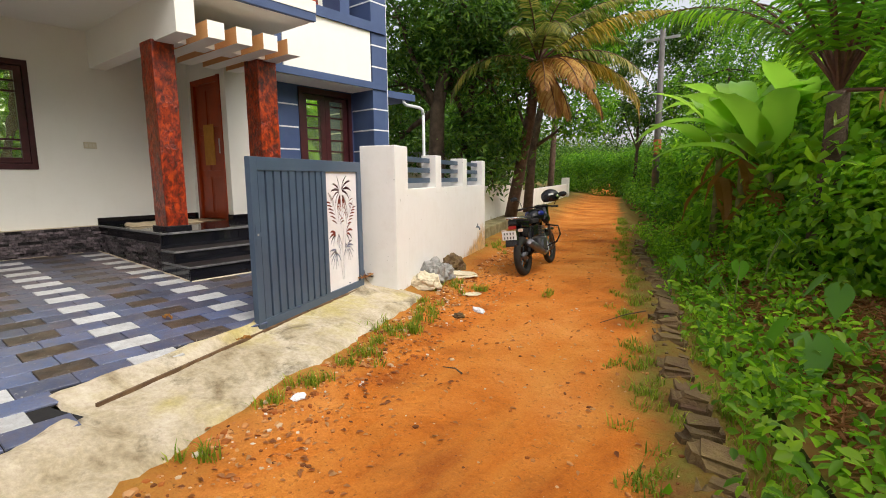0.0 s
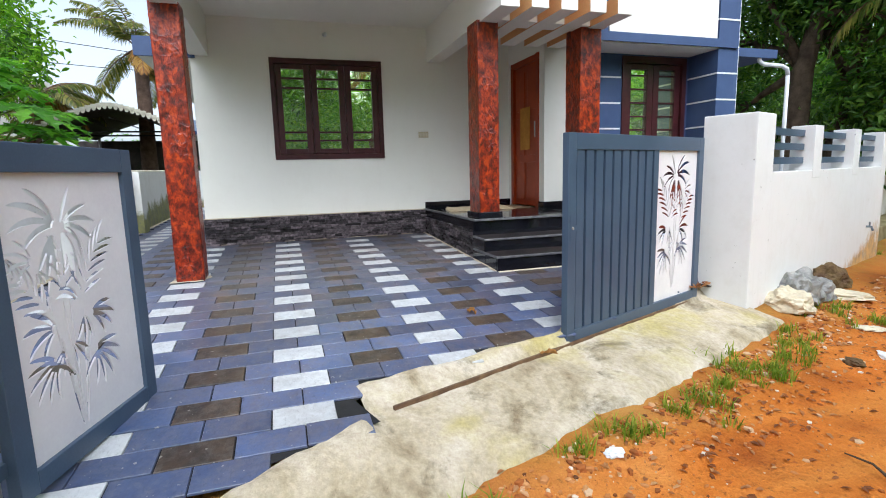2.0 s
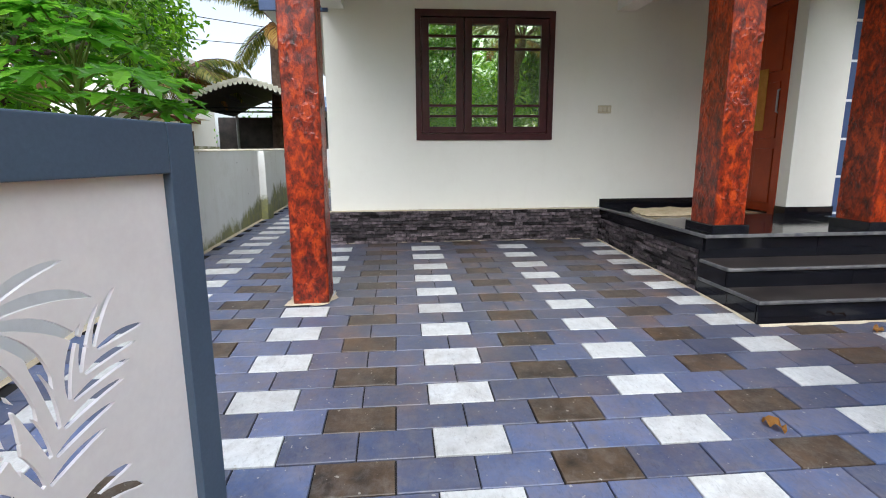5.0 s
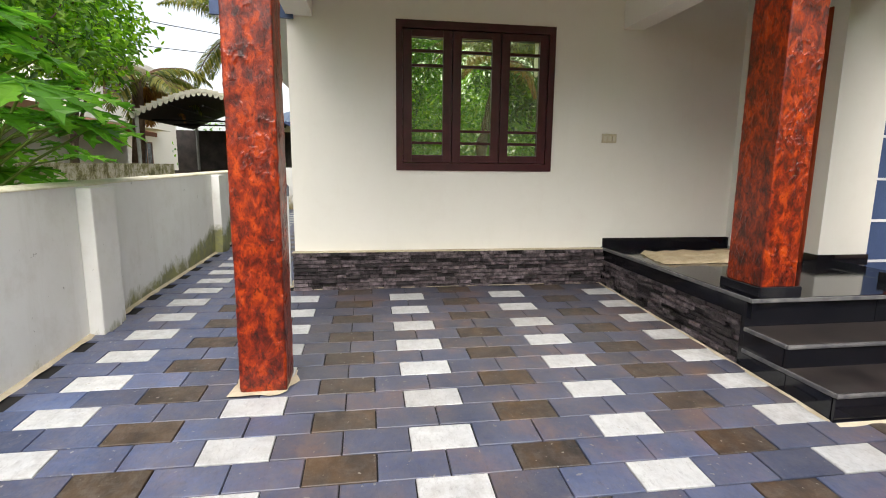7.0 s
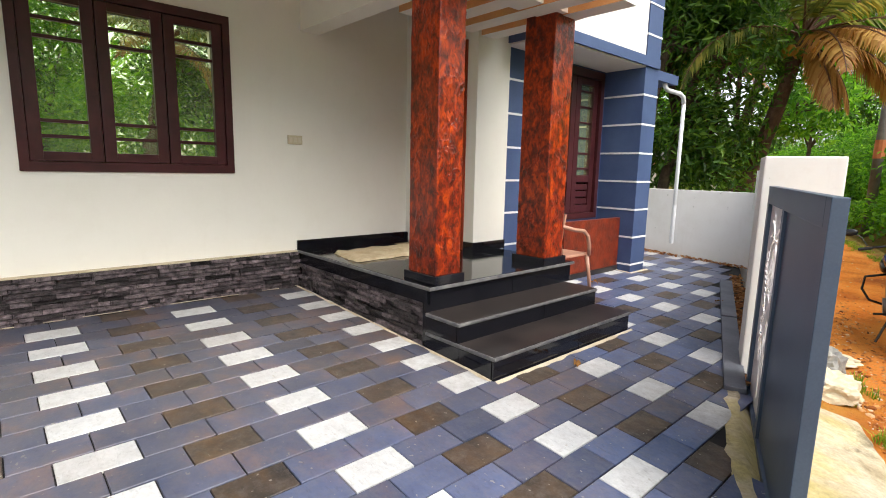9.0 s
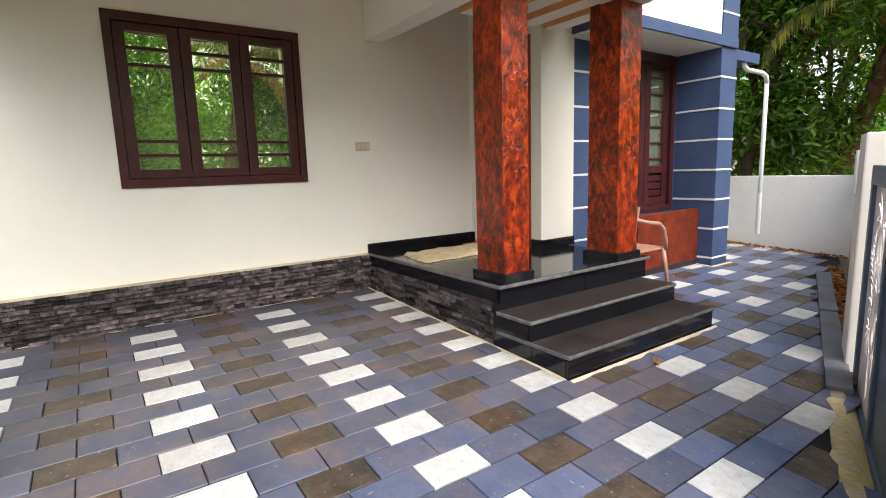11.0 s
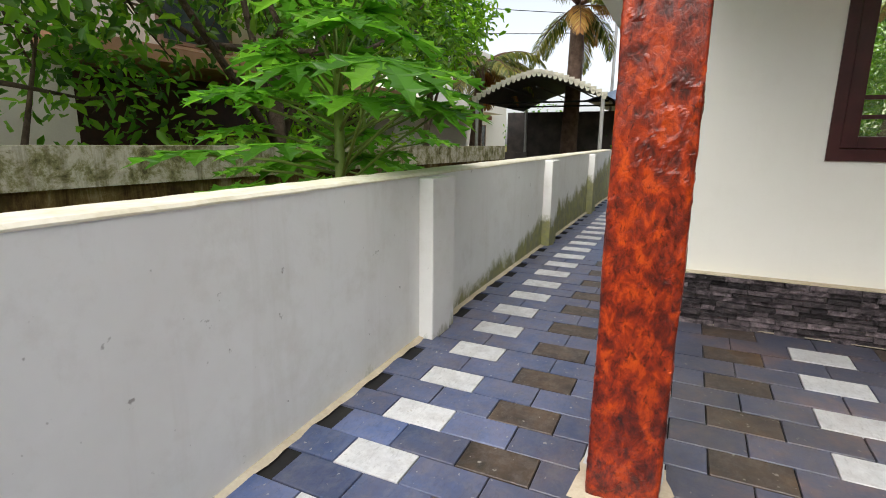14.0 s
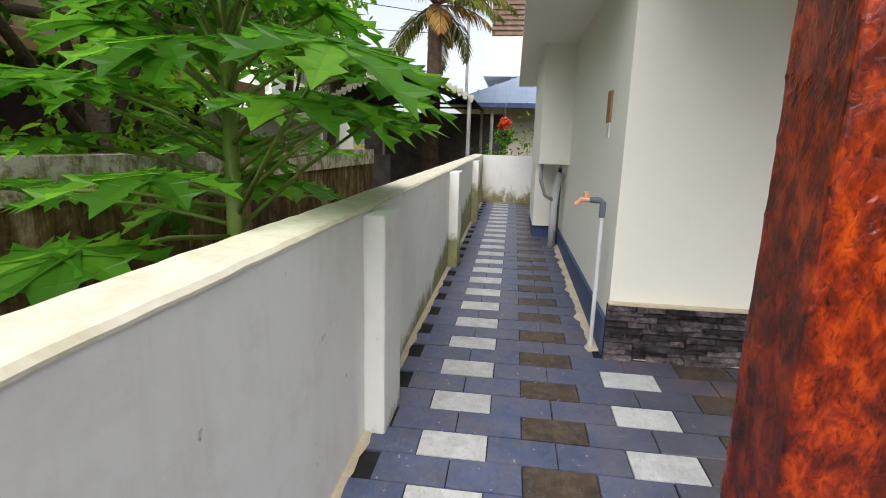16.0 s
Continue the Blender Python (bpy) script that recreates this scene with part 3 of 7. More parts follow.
# ---- columns ----
def column(x0, x1, y0, y1, z0, z1, plinth):
    t = thing("column", "square column in crumpled orange-red textured paint" + (" on a black granite base" if plinth else " standing on the paving"), "column", group="porch columns")
    # walk round the rounded square, ring by ring, and push the plaster's folds out of it
    r, step = 0.012, 0.0085
    outline = []
    for cx, cy, a0 in ((x1 - r, y0 + r, -90), (x1 - r, y1 - r, 0), (x0 + r, y1 - r, 90), (x0 + r, y0 + r, 180)):
        for k in range(4):
            a = radians(a0 + 30 * k)
            outline.append((Vector((cx + r * math.cos(a), cy + r * math.sin(a), 0)), Vector((math.cos(a), math.sin(a), 0))))
    ring = []
    for i, (p, nor) in enumerate(outline):
        q, other = outline[(i + 1) % len(outline)]
        cuts = max(1, int((q - p).length / step))
        ring += [(p.lerp(q, k / cuts), nor.lerp(other, k / cuts).normalized()) for k in range(cuts)]
    rows = int((z1 - z0) / step)
    verts, n = [], len(ring)
    for j in range(rows + 1):
        z = z0 + (z1 - z0) * j / rows
        for p, nor in ring:
            c = Vector((p.x, p.y, z))
            w = c + 0.02 * noise.noise_vector(c * 9)
            fold = noise.ridged_multi_fractal(Vector((w.x * 20, w.y * 20, w.z * 15 + 6 * (w.x + w.y))), 0.9, 2.1, 2, 1.0, 1.8)
            patch = min(1.0, max(0.0, noise.noise(c * 6.5) * 2.2 + 0.55))
            d = 0.0062 * patch * min(1.0, max(0.0, (fold - 0.95) / 0.8)) + 0.0022 * noise.noise(c * 12) + 0.003 * noise.noise(c * 4)
            verts.append(c + nor * d)
    faces = [(j * n + i, j * n + (i + 1) % n, (j + 1) * n + (i + 1) % n, (j + 1) * n + i) for j in range(rows) for i in range(n)]
    me = bpy.data.meshes.new("shaft")
    me.from_pydata(verts, [], faces + [tuple(range(n))[::-1], tuple(range(rows * n, rows * n + n))])
    bm = bmesh.new()
    bm.from_mesh(me)
    bpy.data.meshes.remove(me)
    part("shaft", bm, COLUMN, t)
    if plinth:
        part("base", boxes((x0 - 0.025, x1 + 0.025, y0 - 0.025, y1 + 0.025, 0.93, z0), bevel=0.006), BLACK_STONE, t, "black granite column base")
    return t


column(-6.19, -5.935, -0.585, -0.335, yard_z(-6) - 0.01, 3.02, False)
column(-6.26, -5.95, 2.53, 2.775, 1.0, 3.05, True)
column(-6.27, -5.95, 3.80, 4.075, 1.0, 3.06, True)


# ---- windows and door ----
def window_front():
    y0, y1, z0, z1 = WIN
    w = tagged(link("window_1", boxes((-8.06, -7.985, y0, y0 + 0.06, z0, z1), (-8.06, -7.985, y1 - 0.06, y1, z0, z1), (-8.06, -7.985, y0 + 0.06, y1 - 0.06, z0, z0 + 0.07), (-8.06, -7.985, y0 + 0.06, y1 - 0.06, z1 - 0.07, z1)), WOOD_DARK),
               "dark brown three-leaf wooden window with reflecting panes", "window", kind="structure")
    wide = (y1 - y0 - 0.12) / 3
    for i in range(3):
        a = y0 + 0.06 + i * wide
        b = a + wide
        s = part("sash", boxes((-8.045, -8.0, a + 0.004, a + 0.085, z0 + 0.075, z1 - 0.075), (-8.045, -8.0, b - 0.085, b - 0.004, z0 + 0.075, z1 - 0.075),
                               (-8.045, -8.0, a + 0.085, b - 0.085, z0 + 0.075, z0 + 0.145), (-8.045, -8.0, a + 0.085, b - 0.085, z1 - 0.135, z1 - 0.075), bevel=0.004), WOOD_DARK, w)
        for f in (0.105, 0.21, 0.765, 0.885):
            z = z0 + 0.145 + f * (z1 - z0 - 0.28)
            part("bar", boxes((-8.04, -8.012, a + 0.085, b - 0.085, z - 0.012, z + 0.012)), WOOD_DARK, s)
        part("pane", boxes((-8.035, -8.03, a + 0.08, b - 0.08, z0 + 0.14, z1 - 0.13)), GLASS, s, "tinted reflecting glass pane")


def window_blue():
    y0, y1, z0, z1 = BWIN
    w = tagged(link("window_2", boxes((-7.05, -6.91, y0, y0 + 0.07, z0, z1), (-7.05, -6.91, y1 - 0.07, y1, z0, z1), (-7.05, -6.91, y0 + 0.07, y1 - 0.07, z0, z0 + 0.07), (-7.05, -6.91, y0 + 0.07, y1 - 0.07, z1 - 0.09, z1)), WOOD_DARK),
               "tall dark brown two-leaf wooden window with glass bars", "window", kind="structure")
    wide = (y1 - y0 - 0.14) / 2
    for i in range(2):
        a = y0 + 0.07 + i * wide
        b = a + wide
        s = part("sash", boxes((-7.02, -6.95, a + 0.004, a + 0.10, z0 + 0.075, z1 - 0.095), (-7.02, -6.95, b - 0.10, b - 0.004, z0 + 0.075, z1 - 0.095),
                               (-7.02, -6.95, a + 0.1, b - 0.1, z0 + 0.075, z0 + 0.17), (-7.02, -6.95, a + 0.1, b - 0.1, z1 - 0.17, z1 - 0.095), (-7.02, -6.95, a + 0.1, b - 0.1, z0 + 0.46, z0 + 0.55), bevel=0.004), WOOD_DARK, w)
        for k in range(3):
            part("panel", boxes((-7.01, -6.962, a + 0.1 + 0.001, b - 0.1 - 0.001, z0 + 0.18 + 0.09 * k, z0 + 0.255 + 0.09 * k), bevel=0.008), WOOD_DARK, s)
        for k in range(6):
            z = z0 + 0.62 + k * 0.19
            part("bar", boxes((-7.0, -6.972, a + 0.1, b - 0.1, z, z + 0.022)), WOOD_DARK, s)
        part("pane", boxes((-6.995, -6.99, a + 0.095, b - 0.095, z0 + 0.55, z1 - 0.165)), GLASS, s, "reflecting glass pane")


def front_door():
    d = tagged(link("door_1", boxes((DOOR[0], DOOR[0] + 0.08, 3.86, 3.99, 0.93, DOOR[2]), (DOOR[1] - 0.08, DOOR[1], 3.835, 3.99, 0.93, DOOR[2]), (DOOR[0] + 0.08, DOOR[1] - 0.08, 3.86, 3.99, DOOR[2] - 0.08, DOOR[2]),), WOOD_DOOR),
               "closed reddish-brown panelled wooden front door", "door", kind="structure")
    x0, x1 = DOOR[0] + 0.08, DOOR[1] - 0.08
    leaf = part("leaf", boxes((x0, x1, 3.90, 3.94, 0.94, DOOR[2] - 0.08)), WOOD_DOOR, d)
    for i in range(2):
        for j in range(3):
            xa = x0 + 0.07 + i * (x1 - x0 - 0.06) / 2
            xb = xa + (x1 - x0 - 0.06) / 2 - 0.09
            za = 1.03 + j * 0.64
            part("panel", boxes((xa, xb, 3.885, 3.898, za, za + 0.54), bevel=0.005), WOOD_DOOR, leaf)
    part("notice", boxes((x0 + 0.2, x0 + 0.5, 3.878, 3.883, 1.75, 2.35)), mottled("ochre_paper", (0.42, 0.17, 0.02), (0.55, 0.26, 0.04), 8), leaf, "ochre paper sheet stuck on the door")
    part("handle", tube([(x1 - 0.05, 3.9, 1.9), (x1 - 0.05, 3.85, 1.92), (x1 - 0.05, 3.85, 2.12), (x1 - 0.05, 3.9, 2.14)], 0.01), METAL, leaf, "metal pull handle")


window_front()
window_blue()
front_door()

# ---- front fence and gate ----
def fm(u, v, z):
    return FM @ Vector((u, v, z))


structure("gatepost_right", boxes((-0.45, 0.0, -0.02, 0.36, -0.1, 1.89), m=FM, bevel=0.012), FENCE_WHITE, "white plastered square gatepost", "gatepost")
structure("fence_wall", boxes((-0.2, -0.004, 0.36, 4.22, -0.1, 1.38), m=FM, bevel=0.006), ROAD_WHITE, "white plastered roadside wall stained orange at its foot", "wall")
for i, v in enumerate((1.38, 2.72, 3.98)):
    structure("fence_pier_%d" % (i + 1), boxes((-0.22, -0.001, v, v + 0.24, 1.3, 1.83), m=FM, bevel=0.008), FENCE_WHITE, "short white pier on the roadside wall", "pier")
spans = [(0.36, 1.38), (1.62, 2.72), (2.96, 3.98)]
for a, b in spans:
    t = thing("fence_rails", "three dark grey steel rails between white piers", "railing", group="rails on the roadside wall")
    for z in (1.45, 1.585, 1.72):
        part("rail", boxes((-0.13, -0.09, a + 0.002, b - 0.002, z, z + 0.065), m=FM, bevel=0.004), GATE_GREY, t)
structure("gatepost_left", boxes((-0.62, -0.15, -5.46, -5.02, -0.1, 1.80), m=FM, bevel=0.012), FENCE_WHITE, "white plastered square gatepost", "gatepost")
structure("fence_wall_left", boxes((-0.36, -0.154, -6.7, -5.46, -0.1, 1.5), m=FM), FENCE_WHITE, "white plastered roadside wall beside the gate", "wall")


def crescent(x, z, ang, ln, bend, wide):
    """Outline of one curved blade that starts at x, z and swings by bend towards its tip."""
    left, right, n = [], [], 8
    ln, wide = ln * 1.10, wide * 0.95
    for i in range(n + 1):
        f = i / n
        a = ang + bend * f
        t = wide * (0.18 + 0.82 * math.sin(math.pi * min(1.0, 0.08 + 0.86 * f) ** 0.9)) * (0.0 if i == n else 1.0)
        nx, nz = -math.sin(a), math.cos(a)
        left.append((x + nx * t, z + nz * t))
        if i < n:
            right.append((x - nx * t, z - nz * t))
        x += math.cos(a) * ln / n
        z += math.sin(a) * ln / n
    return (left + right[::-1])[::-1]


def palm_blades():
    """The cut-out palm in a field 1 wide and 1.8 high: arching fronds of curved blades over a fan of stems."""
    out = []

    def fan(x, z, first, last, count, ln, bend, wide=0.017, taper=0.25, gap=0.035):
        for i in range(count):
            f = i / max(1, count - 1)
            a = radians(first + (last - first) * f)
            k = 1 - taper * abs(2 * f - 1)
            out.append(crescent(x + math.cos(a) * gap, z + math.sin(a) * gap, a, ln * k, bend * (0.8 + 0.4 * f), wide * (0.8 + 0.3 * k)))

    def feather(x, z, ang, ln, bend, count, blade, wide=0.013, side=(1, -1)):
        """Blades set along both sides of an arching rib."""
        for i in range(count):
            f = (i + 0.6) / count
            a = ang + bend * f
            px, pz = x + math.cos(ang + bend * f / 2) * ln * f, z + math.sin(ang + bend * f / 2) * ln * f
            for sg in side:
                b = a + sg * (0.75 - 0.25 * f)
                out.append(crescent(px + math.cos(b) * 0.014, pz + math.sin(b) * 0.014, b, blade * (1 - 0.35 * abs(f - 0.4)), -sg * 0.15 - 0.55 * (1 if math.cos(b) > 0 else -1), wide))

    # crown
    fan(0.46, 1.50, 62, 2, 4, 0.40, -0.95, 0.022)
    out.append(crescent(0.42, 1.52, radians(112), 0.24, 0.25, 0.016))
    fan(0.42, 1.50, 142, 206, 4, 0.34, 0.85, 0.018)
    fan(0.42, 1.47, 236, 268, 3, 0.34, 0.30, 0.024, gap=0.02)
    fan(0.50, 1.46, 276, 312, 3, 0.34, -0.25, 0.022, gap=0.02)
    # small frond beside the crown
    fan(0.70, 1.30, 60, -20, 4, 0.22, -0.8, 0.012)
    fan(0.70, 1.26, 215, 262, 3, 0.20, 0.3, 0.012)
    # tall feathers
    feather(0.30, 0.96, radians(108), 0.46, 0.50, 6, 0.22, 0.014)
    feather(0.62, 0.94, radians(58), 0.40, -0.30, 6, 0.20, 0.014, (1, -1))
    # middle fans
    fan(0.24, 0.86, 158, 215, 4, 0.27, 0.75, 0.020)
    fan(0.30, 0.88, 250, 296, 3, 0.22, 0.2, 0.016)
    fan(0.34, 0.96, 40, 66, 2, 0.26, -1.3, 0.015)
    fan(0.58, 0.84, 50, -30, 4, 0.28, -0.95, 0.020)
    feather(0.48, 1.02, radians(96), 0.34, -0.12, 4, 0.17, 0.012)
    fan(0.46, 0.72, 205, 252, 3, 0.20, 0.35, 0.014)
    fan(0.52, 0.70, 292, 330, 3, 0.20, -0.35, 0.014)
    # low arching fronds
    out.append(crescent(0.47, 0.48, radians(55), 0.28, -1.0, 0.018))
    fan(0.60, 0.64, 24, -68, 6, 0.28, -0.55, 0.017)
    out.append(crescent(0.38, 0.40, radians(118), 0.26, 0.9, 0.018))
    fan(0.24, 0.60, 168, 262, 6, 0.30, 0.55, 0.019)
    # stems, each broken where the sheet holds together
    for tx, tz in ((0.44, 1.42), (0.52, 1.38), (0.66, 1.22), (0.30, 0.92), (0.60, 0.90), (0.26, 0.80), (0.56, 0.80)):
        x0, z0 = 0.43 + 0.10 * (tx - 0.43), 0.10
        a, ln = math.atan2(tz - z0, tx - x0), math.hypot(tx - x0, tz - z0)
        for f0, f1 in ((0.02, 0.40), (0.44, 0.70), (0.74, 0.95)):
            out.append(crescent(x0 + math.cos(a) * ln * f0, z0 + math.sin(a) * ln * f0, a, ln * (f1 - f0), 0.02, 0.008))
    return out


def cut_sheet(x0, x1, z0, z1, left, scale, foot, tall, thick=0.004):
    """A sheet with the palm's blades cut right through it."""
    outline = [(x0, z0), (x1, z0), (x1, z1), (x0, z1)]
    pts, faces = [Vector(p) for p in outline], [[0, 1, 2, 3]]
    for blade in palm_blades():
        here = [(left + scale * (x + 0.115), foot + tall * z) for x, z in blade]
        if max(z for _, z in here) < z0 + 0.05:
            continue
        here = [(min(max(x, x0 + 0.008), x1 - 0.008), min(max(z, z0 + 0.008), z1 - 0.008)) for x, z in here]
        faces.append(list(range(len(pts), len(pts) + len(here))))
        pts += [Vector(p) for p in here]
    vs, _, fs, _, _, owner = delaunay_2d_cdt(pts, [], faces, 0, 1e-5)
    bm = bmesh.new()
    near = [bm.verts.new((p.x, -thick, p.y)) for p in vs]
    for f, own in zip(fs, owner):
        if 0 in own and len(own) == 1:
            bm.faces.new([near[i] for i in f])
    solid = bmesh.ops.extrude_face_region(bm, geom=bm.faces[:])
    for v in solid["geom"]:
        if isinstance(v, bmesh.types.BMVert):
            v.co.y = thick
    bmesh.ops.delete(bm, geom=[v for v in bm.verts if not v.link_faces], context="VERTS")
    return bm


def gate_leaf(m, wide, high, panel, slats, name, label, flip):
    """One leaf: its frame, upright slats and a white sheet cut with a palm. Runs along local x, foot at z 0."""
    t = thing(name, label, "gate", m, group="gate leaves")
    f, d = 0.085, 0.025
    part("frame", boxes((0, f, -d, d, 0, high), (wide - f, wide, -d, d, 0, high), (f, wide - f, -d, d, 0, f), (f, wide - f, -d, d, high - f * 1.3, high), bevel=0.004), GATE_GREY, t)
    p0, p1 = panel
    if slats:
        s0, s1 = slats
        part("backing_sheet", boxes((s0, s1, 0.004, 0.010, f, high - f * 1.3)), GATE_GREY, t)
        n = 9
        for i in range(n):
            a = s0 + (s1 - s0) * (i + 0.12) / n
            part("slat", boxes((a, a + (s1 - s0) / n * 0.76, -0.018, 0.003, f, high - f * 1.3), bevel=0.003), GATE_GREY, t)
        part("mullion", boxes((s1, p0, -d, d, f, high - f * 1.3)), GATE_GREY, t)
    wide_in, high_in = p1 - p0, high - f * 2.3
    if slats:
        sheet = cut_sheet(p0, p1, f, high - f * 1.3, p0 + 0.015, (wide_in - 0.03) / 1.16, f, high_in / 1.80)
    else:
        sheet = cut_sheet(p0, p1, f, high - f * 1.3, p0 + wide_in * 0.15, wide_in * 0.92 / 1.16, f - 0.04, high_in / 1.78)
    part("sheet", sheet, GATE_PANEL, t, "off-white sheet with a palm cut through it")
    # pointed lock plate with its bolt
    z = high * 0.56
    plate = bmesh.new()
    tip = -0.055 if not slats else 0.10
    tri = [plate.verts.new((x, -0.029, zz)) for x, zz in ((0.02, z - 0.085), (tip, z), (0.02, z + 0.085))]
    back = [plate.verts.new((v.co.x, -0.0255, v.co.z)) for v in tri]
    plate.faces.new(tri)
    plate.faces.new(back[::-1])
    for i in range(3):
        plate.faces.new((tri[i], back[i], back[(i + 1) % 3], tri[(i + 1) % 3]))
    pl = part("lock_plate", plate, GATE_GREY, t, "pointed dark steel lock plate")
    part("bolt", tube([(tip * 0.45, -0.036, z), (tip * 0.45, -0.028, z)], 0.010, 10), METAL, pl, "bare steel bolt head")
    return t


# right leaf stands shut on its track, left leaf is swung inwards
GATE_A, GATE_B = Vector((-3.645, 2.22, 0.255)), Vector((-4.305, 3.985, 0.235))
d = (GATE_B - GATE_A)
g = gate_leaf(Matrix.Translation(GATE_A) @ Matrix.Rotation(math.atan2(d.y, d.x), 4, "Z"), d.length, 1.44, (1.13, d.length - 0.085), (0.085, 1.06), "gate_right",
              "dark grey steel gate leaf with slats and a white palm panel", False)
for x in (0.45, 1.5):
    bm = bmesh.new()
    bmesh.ops.create_cone(bm, cap_ends=True, segments=16, radius1=0.03, radius2=0.03, depth=0.02, matrix=Matrix.Translation((x, 0, -0.008)) @ Matrix.Rotation(radians(90), 4, "X"))
    part("wheel", bm, RUST, g, "small rusty gate wheel")
LG_A, LG_B = Vector((-3.645, -0.32, 0.30)), Vector((-2.745, -0.57, 0.29))
d = LG_B - LG_A
lg = gate_leaf(Matrix.Translation(LG_A) @ Matrix.Rotation(math.atan2(d.y, d.x), 4, "Z"), d.length, 1.31, (0.085, d.length - 0.085), None, "gate_left",
               "dark grey steel gate leaf with a white palm panel, swung open", True)
for z in (0.12, 0.9, 1.1):
    part("hinge", boxes((d.length - 0.01, d.length + 0.07, -0.045, -0.01, z, z + 0.055), bevel=0.004), GATE_GREY, lg, "dark steel hinge block")

# ---- side boundary wall ----
SW = -1.83
bw = bmesh.new()
bm_box(bw, -15.65, -2.3, SW - 0.17, SW, 0.0, 1.50)
for v in bw.verts:
    if v.co.z > 1:
        v.co.z = 1.545 + 0.011 * (-v.co.x - 5)
structure("wall_boundary", bw, SIDE_WHITE, "white boundary wall with mould along its foot", "wall")
cap = bmesh.new()
prev = None
for i in range(171):
    x = -2.3 - i * 0.078
    h = 1.535 + 0.011 * (-x - 5)
    a = SW + 0.004 + 0.004 * noise.noise((x * 3, 0, 3))
    t = h + 0.022 + 0.005 * noise.noise((x * 2.3, 1, 0)) + 0.003 * noise.noise((x * 11, 4, 0))
    cur = [cap.verts.new(p) for p in ((x, a, t - 0.020), (x, a, t - 0.012), (x, a - 0.012, t), (x, SW - 0.17, t + 0.006), (x, SW - 0.18, h - 0.01))]
    if prev:
        for k in range(4):
            cap.faces.new((prev[k], prev[k + 1], cur[k + 1], cur[k]))
    prev = cur
CAP = mottled("cap_plaster", (0.66, 0.61, 0.46), (0.80, 0.76, 0.64), 7, 28, 0.85, bumpy=0.5)
structure("wall_cap", cap, CAP, "rough cream mortar cap on the boundary wall", "wall cap")
for i, x in enumerate((-4.0, -6.94, -9.95, -12.8)):
    structure("wall_pier_%d" % (i + 1), boxes((x - 0.33, x, SW, SW + 0.10, 0.1, 1.53 + 0.011 * (-x - 5)), bevel=0.012), SIDE_WHITE, "white pier of the boundary wall", "pier")
structure("wall_end", boxes((-15.68, -15.5, SW, 1.0, 0.2, 1.66)), END_WHITE, "white end wall with a mossy foot", "wall")
structure("wall_far_side", boxes((-14.6, -5.5, 8.1, 8.27, 0.0, 1.52)), FENCE_WHITE, "white boundary wall on the far side of the yard", "wall")


# ---- yard paving ----
def apron_inner(v):
    """Where the concrete apron begins, across the road, at a place along it."""
    return min(float(np.interp(v, [-2.2, -1.3], [-0.45, -0.555])), -0.62 + 0.115 * (v + 3.49)) if v > -3.6 else min(-0.12, -0.33 - 0.25 * (v + 3.6))


def apron():
    """The rough concrete strip under the gate, down to the lane, with a ragged edge."""
    bm = bmesh.new()
    rnd = random.Random(7)
    rows = []
    n = 90
    for i in range(n + 1):
        v = -6.4 + i * (6.45 + 0.0) / n
        inner = apron_inner(v) + 0.02 * noise.noise((v * 4, 0, 0)) + 0.02 * noise.noise((v * 11, 0, 4))
        outer = 0.33 + 0.08 * noise.noise((v * 2.1, 1, 0)) + 0.05 * noise.noise((v * 9, 2, 0))
        row = []
        for k in range(13):
            u = inner + (outer - inner) * k / 12
            p = FM @ Vector((u, v, 0))
            slope = float(np.interp(u, [-0.36, 0.0, 0.33], [0.245, 0.20, 0.125]))
            top = yard_z(p.x) + 0.012
            low = -0.36 if v > -3.62 else 0.05
            z = slope if u > low else top + (slope - top) * max(0.0, min(1.0, (u - inner - 0.09) / max(0.02, low - inner - 0.09)))
            row.append(bm.verts.new((p.x, p.y, z + 0.006 * noise.noise((u * 6, v * 6, 1)) - (0.06 if k == 12 else 0) - (0.014 if k == 0 else 0))))
        rows.append(row)
    for q, s in zip(rows, rows[1:]):
        for k in range(12):
            bm.faces.new((q[k], q[k + 1], s[k + 1], s[k]))
    ob = structure("apron", bm, APRON, "rough stained concrete apron under the gate", "pavement")
    for p in ob.data.polygons:
        p.use_smooth = True


apron()
bm = bmesh.new()
pa, pb = Vector((-3.115, 0.90, 0.262)), Vector((-4.20, 3.80, 0.240))
dd = (pb - pa)
M = Matrix.Translation(pa) @ Matrix.Rotation(math.atan2(dd.y, dd.x), 4, "Z")
bm_box(bm, 0, dd.length, -0.009, 0.009, -0.03, 0.003, m=M)
structure("gate_track", bm, RUST, "rusty gate track sunk in the concrete", "track")


